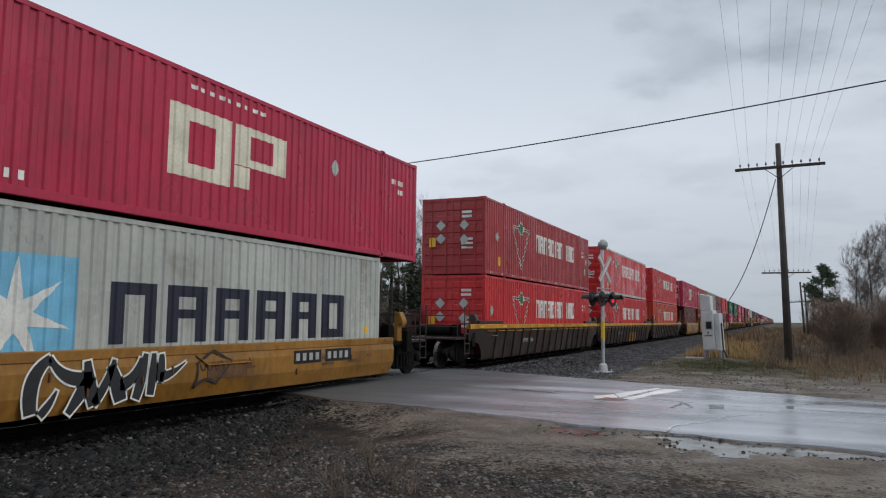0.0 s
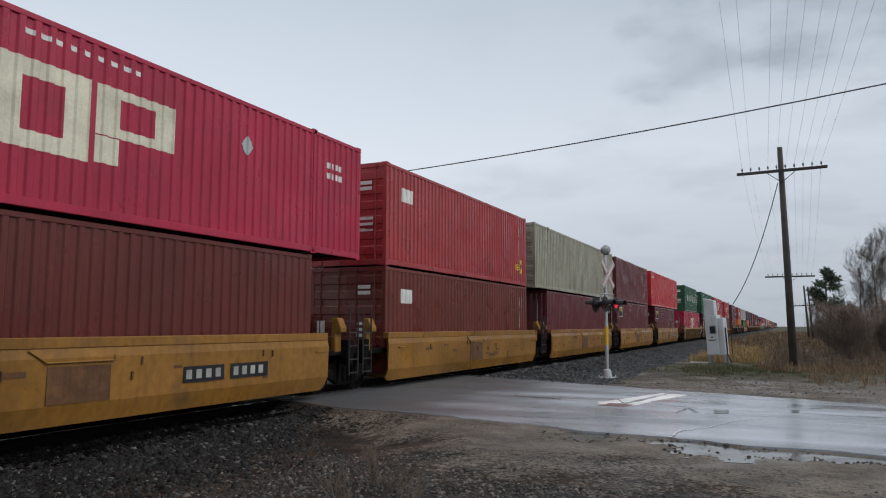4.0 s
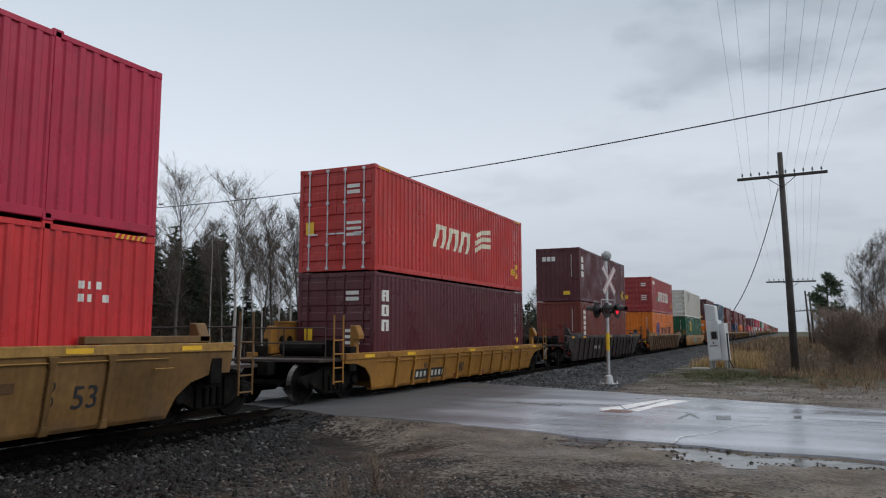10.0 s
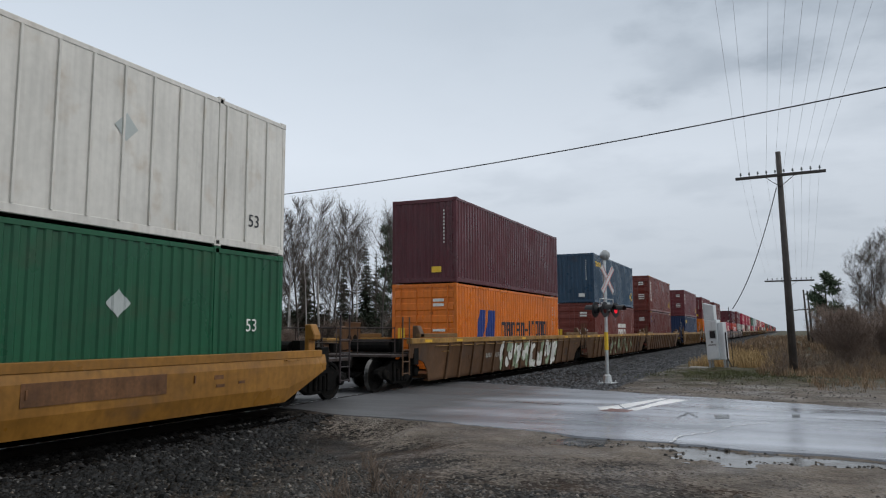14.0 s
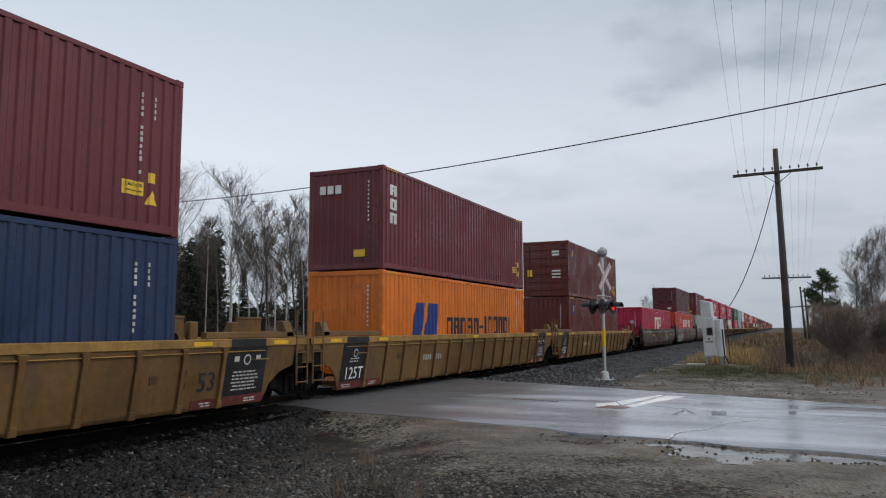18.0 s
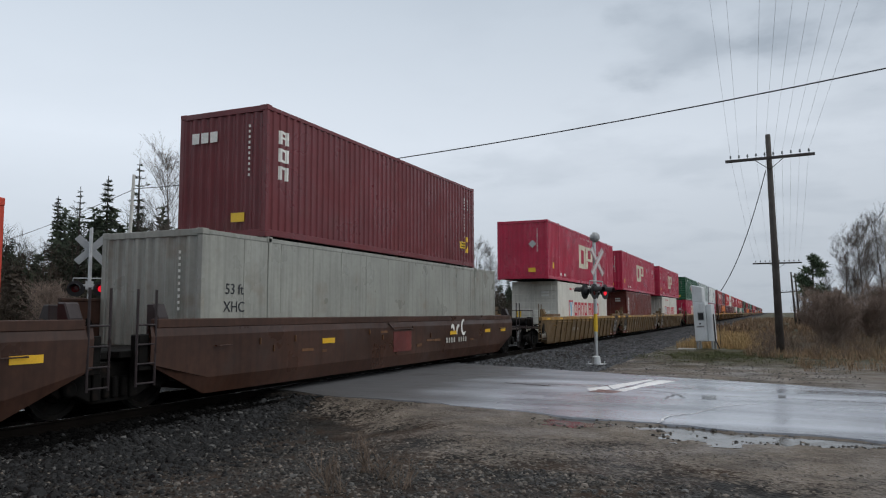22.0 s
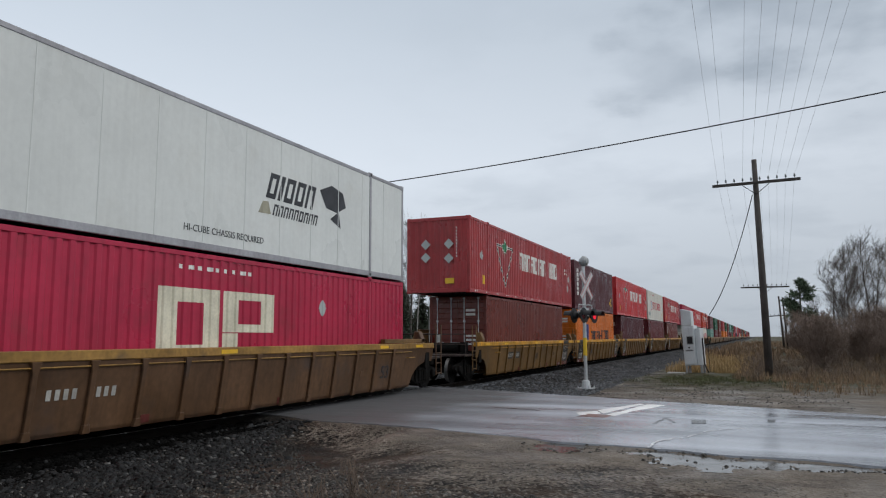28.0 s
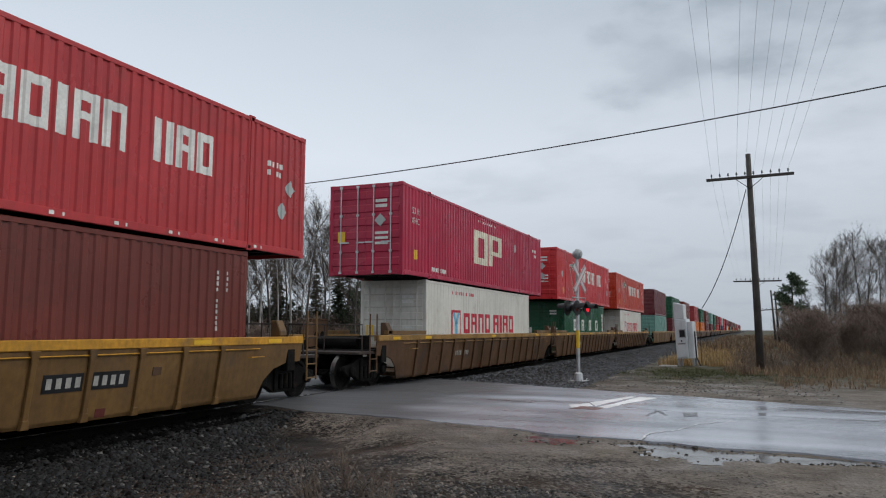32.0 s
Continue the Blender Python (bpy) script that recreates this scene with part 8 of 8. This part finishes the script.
# the wood behind: many thin trees joined, with gaps, and the brown undergrowth below them
def wood(name, material, count, seed, label, place, conifers, spray, low):
    r = np.random.RandomState(seed)
    vs, fs = [], []
    for i in range(count):
        az, d, high = place(r)
        x, y = site(-d * math.sin(radians(az)), d * math.cos(radians(az)))
        z0 = ground_z(x, y)
        conifer = r.uniform() < conifers
        q = len(vs)
        tw = 0.06
        vs += [(x - tw, y, z0), (x + tw, y, z0), (x + 0.015, y, z0 + high), (x - 0.015, y, z0 + high), (x, y - tw, z0), (x, y + tw, z0), (x, y + 0.015, z0 + high), (x, y - 0.015, z0 + high)]
        fs += [(q, q + 1, q + 2, q + 3), (q + 4, q + 5, q + 6, q + 7)]
        m = spray if conifer else int(spray * 1.2)
        f = r.uniform(low if conifer else 0.25, 1, m)
        rad = (1 - f) * 1.7 + 0.12 if conifer else 1.3 * np.sin(np.pi * np.minimum(1, f) ** 1.4) + 0.2
        w = r.uniform(0, 6.28, m)
        k = r.uniform(0.15, 1, m)
        c = np.stack([x + np.cos(w) * rad * k, y + np.sin(w) * rad * k, z0 + high * f], 1)
        d3 = r.normal(0, 1, (m, 3))
        if conifer:
            d3[:, 2] *= 0.4
        else:
            d3[:, 2] = np.abs(d3[:, 2]) + 0.6
        d3 /= np.linalg.norm(d3, axis=1)[:, None]
        e = np.cross(d3, r.normal(0, 1, (m, 3)))
        e /= np.linalg.norm(e, axis=1)[:, None]
        s, wd = (0.55, 0.12) if conifer else (0.95, 0.013)
        tri = np.stack([c - e * wd, c + e * wd, c + d3 * s], 1).reshape(-1, 3)
        q = len(vs)
        vs += tri.tolist()
        fs += [(q + 3 * j, q + 3 * j + 1, q + 3 * j + 2) for j in range(m)]
    return tagged(part(name, fast_mesh(name, vs, fs), material), label, "woodland", "", "stuff")


def deep_wood(r):
    az = r.uniform(13, 66) if r.uniform() < 0.6 else r.uniform(43, 66)
    if az > 43:
        return az, r.uniform(53, 80), r.uniform(5.5, 10.6) * (0.62 if az > 54 else 1.0)
    if az > 31:
        return az, r.uniform(64, 100), r.uniform(2.5, 5.0)
    return az, 36 / math.sin(radians(az)) + r.uniform(0, 30), r.uniform(4.5, 8.5)


def underwood(r):
    az = r.uniform(14, 66)
    d = r.uniform(48, 70) if az > 43 else (r.uniform(54, 75) if az > 31 else 36 / math.sin(radians(az)) + r.uniform(0, 20))
    return az, d, r.uniform(2.5, 7.0) if az > 43 else (r.uniform(1.5, 3.6) if az > 31 else r.uniform(2.0, 6.0))


wood("woodland", NEEDLE, 640, 5, "dark mixed wood beyond the track", deep_wood, 0.7, 210, 0.10)
wood("undergrowth", UNDERWOOD, 700, 6, "brown leafless undergrowth at the wood's edge", underwood, 0.12, 120, 0.05)

# trees and brush along the right of way
for x, y, kind, v, s in ((3.9, 78, "pine", 1, 1.1), (7.0, 80, "aspen", 0, 0.72), (7.7, 76, "aspen", 1, 0.88), (8.6, 79, "birch", 0, 0.78), (9.2, 74, "aspen", 0, 0.8), (10.2, 77, "aspen", 1, 0.92), (11.2, 72, "aspen", 0, 0.8), (12.5, 74, "spruce", 1, 0.85),
                         (12.0, 66, "aspen", 2, 1.0), (13.6, 70, "aspen", 0, 0.85), (15.0, 66, "spruce", 0, 0.75), (8.6, 92, "aspen", 2, 0.9), (17.0, 60, "aspen", 0, 0.8), (7.2, 120, "aspen", 1, 0.7), (9.5, 140, "spruce", 1, 0.7), (6.5, 165, "aspen", 1, 0.8),
                         (9.0, 200, "aspen", 0, 0.8), (8.0, 260, "aspen", 1, 0.8), (8.2, 84, "aspen", 2, 0.95), (11.8, 80, "aspen", 2, 1.0),
                         (14.4, 74, "aspen", 1, 0.85), (12.6, 64, "aspen", 1, 0.75), (15.5, 70, "aspen", 0, 0.75)):
    plant(kind, v, x, y, s, rt.uniform(0, 360), "trees along the right of way")
for i in range(70):
    y = rt.uniform(36, 110)
    x = 2.2 + 0.11 * (y - 34) * rt.uniform(0.1, 1.6) + rt.uniform(0, 5) * (y > 44)
    plant("bush", i, x, y, rt.uniform(0.4, 0.8), rt.uniform(0, 360))
for i in range(34):                                       # a thicket under the bare trees
    y = rt.uniform(46, 82)
    plant("bush", i, 6.0 + (y - 46) * 0.10 + rt.uniform(0, 11), y, rt.uniform(0.8, 1.45), rt.uniform(0, 360))
for i in range(14):
    plant("bush", i, rt.uniform(-44, -26), rt.uniform(10, 90), rt.uniform(0.6, 1.1), rt.uniform(0, 360))


def blades(name, count, place, high, material, label, seed, wide=0.006, lean=0.35):
    """Grass: single bent blades of two faces, in tufts."""
    r = np.random.RandomState(seed)
    vs, fs = [], []
    k = 0
    while k < count:
        cx, cy = place(r)
        if on_road(cx, cy, 0.25) or abs(cx - XT) < 3.2:
            continue
        for _ in range(14):
            x, y = cx + r.normal(0, 0.09), cy + r.normal(0, 0.09)
            h = high * r.uniform(0.35, 1.15)
            w = r.uniform(0, 6.28)
            dx, dy = math.cos(w), math.sin(w)
            b = h * lean * r.uniform(0.3, 1.4)
            z = ground_z(x, y) - 0.02
            q = len(vs)
            vs += [(x - dy * wide, y + dx * wide, z), (x + dy * wide, y - dx * wide, z), (x + dx * b * 0.35 + dy * wide * .7, y + dy * b * 0.35 - dx * wide * .7, z + h * 0.6),
                   (x + dx * b * 0.35 - dy * wide * .7, y + dy * b * 0.35 + dx * wide * .7, z + h * 0.6), (x + dx * b, y + dy * b, z + h)]
            fs += [(q, q + 1, q + 2, q + 3), (q + 3, q + 2, q + 4)]
            k += 1
    return tagged(part(name, fast_mesh(name, vs, fs), material), label, "grass", "", "stuff")


blades("dry_grass", 13000, lambda r: (r.uniform(-1.0, 9), 30 + 34 * r.uniform() ** 1.4), 0.34, DRY_GRASS, "dead brown grass by the track", 1, 0.008)
blades("straw_grass", 12000, lambda r: (-4.4 + r.uniform(0, 3.6) + 0.02 * r.uniform(0, 30), 37 + 40 * r.uniform() ** 1.5), 0.42, PALE_GRASS, "pale straw-coloured grass beside the ballast", 2, 0.010)
blades("dry_grass", 9000, lambda r: (-5.0 + r.uniform(0, 14), 60 + 160 * r.uniform() ** 1.6), 0.7, DRY_GRASS, "dead brown grass far along the track", 6, 0.03)
blades("green_grass", 6000, lambda r: (r.normal(-1.8, 1.5), r.normal(30.5, 1.8)), 0.12, GREEN_GRASS, "low green grass near the cabinet", 3, 0.007, 0.6)
blades("dry_grass", 7000, lambda r: (r.uniform(0.8, 14), r.uniform(23, 36)), 0.26, DRY_GRASS, "low dead brown grass on the verge", 4, 0.008, 0.6)
blades("dry_grass", 9000, lambda r: (-17.5 - abs(r.normal(0, 7)), r.uniform(2, 60)), 0.6, DRY_GRASS, "tall dead grass beyond the track", 5, 0.012)


def weed(x, y, high, seed, material=DEAD_STALK, name="dry_weed"):
    """A leafless weed of thin forking stalks."""
    x, y = site(x, y)
    r = random.Random(seed)
    m = Mesh()
    for _ in range(16):
        w, k = r.uniform(0, 6.28), r.uniform(0.15, 0.8)
        d = Vector((math.cos(w) * k, math.sin(w) * k, 1)).normalized()
        p = Vector((r.uniform(-0.08, 0.08), r.uniform(-0.08, 0.08), 0))
        h = high * r.uniform(0.5, 1.1)
        for i in range(4):
            d = (d + Vector((r.uniform(-0.2, 0.2), r.uniform(-0.2, 0.2), -0.05))).normalized()
            q = p + d * h / 4
            limb(m, p, q, 0.0042, 0.0034, 3)
            for _ in range(3):
                e = (d + Vector((r.uniform(-0.9, 0.9), r.uniform(-0.9, 0.9), r.uniform(-0.1, 0.5)))).normalized()
                o = p.lerp(q, r.random())
                limb(m, o, o + e * h * r.uniform(0.1, 0.25), 0.0022, 0.0012, 3)
            p = q
    ob = part(name, fast_mesh(name, m.v, m.f), material, None, "", pose(x, y, ground_z(x, y) - 0.01))
    return tagged(ob, "leafless dry weed with thin forking stalks", "weed", "weeds on the shoulder")


for i, (x, y, h) in enumerate(((-3.95, 6.6, 0.42), (-3.6, 6.35, 0.36), (-4.15, 6.2, 0.30), (-3.3, 6.15, 0.26), (-4.9, 8.0, 0.20), (-3.75, 5.7, 0.3))):
    weed(x, y, h, i)
for i in range(60):
    y = rt.uniform(29, 44)
    weed(rt.uniform(-0.8, 1.5 + (y - 26) * 0.35), y, rt.uniform(0.5, 1.25), 50 + i)


# ---- what moves: every car and box of the train rolls along the track ----
def motions():
    for ob, s, z in ROLLING:
        walk(ob, [(t, pose(XT, s - gone(t), z)) for t in ROWS])


motions()
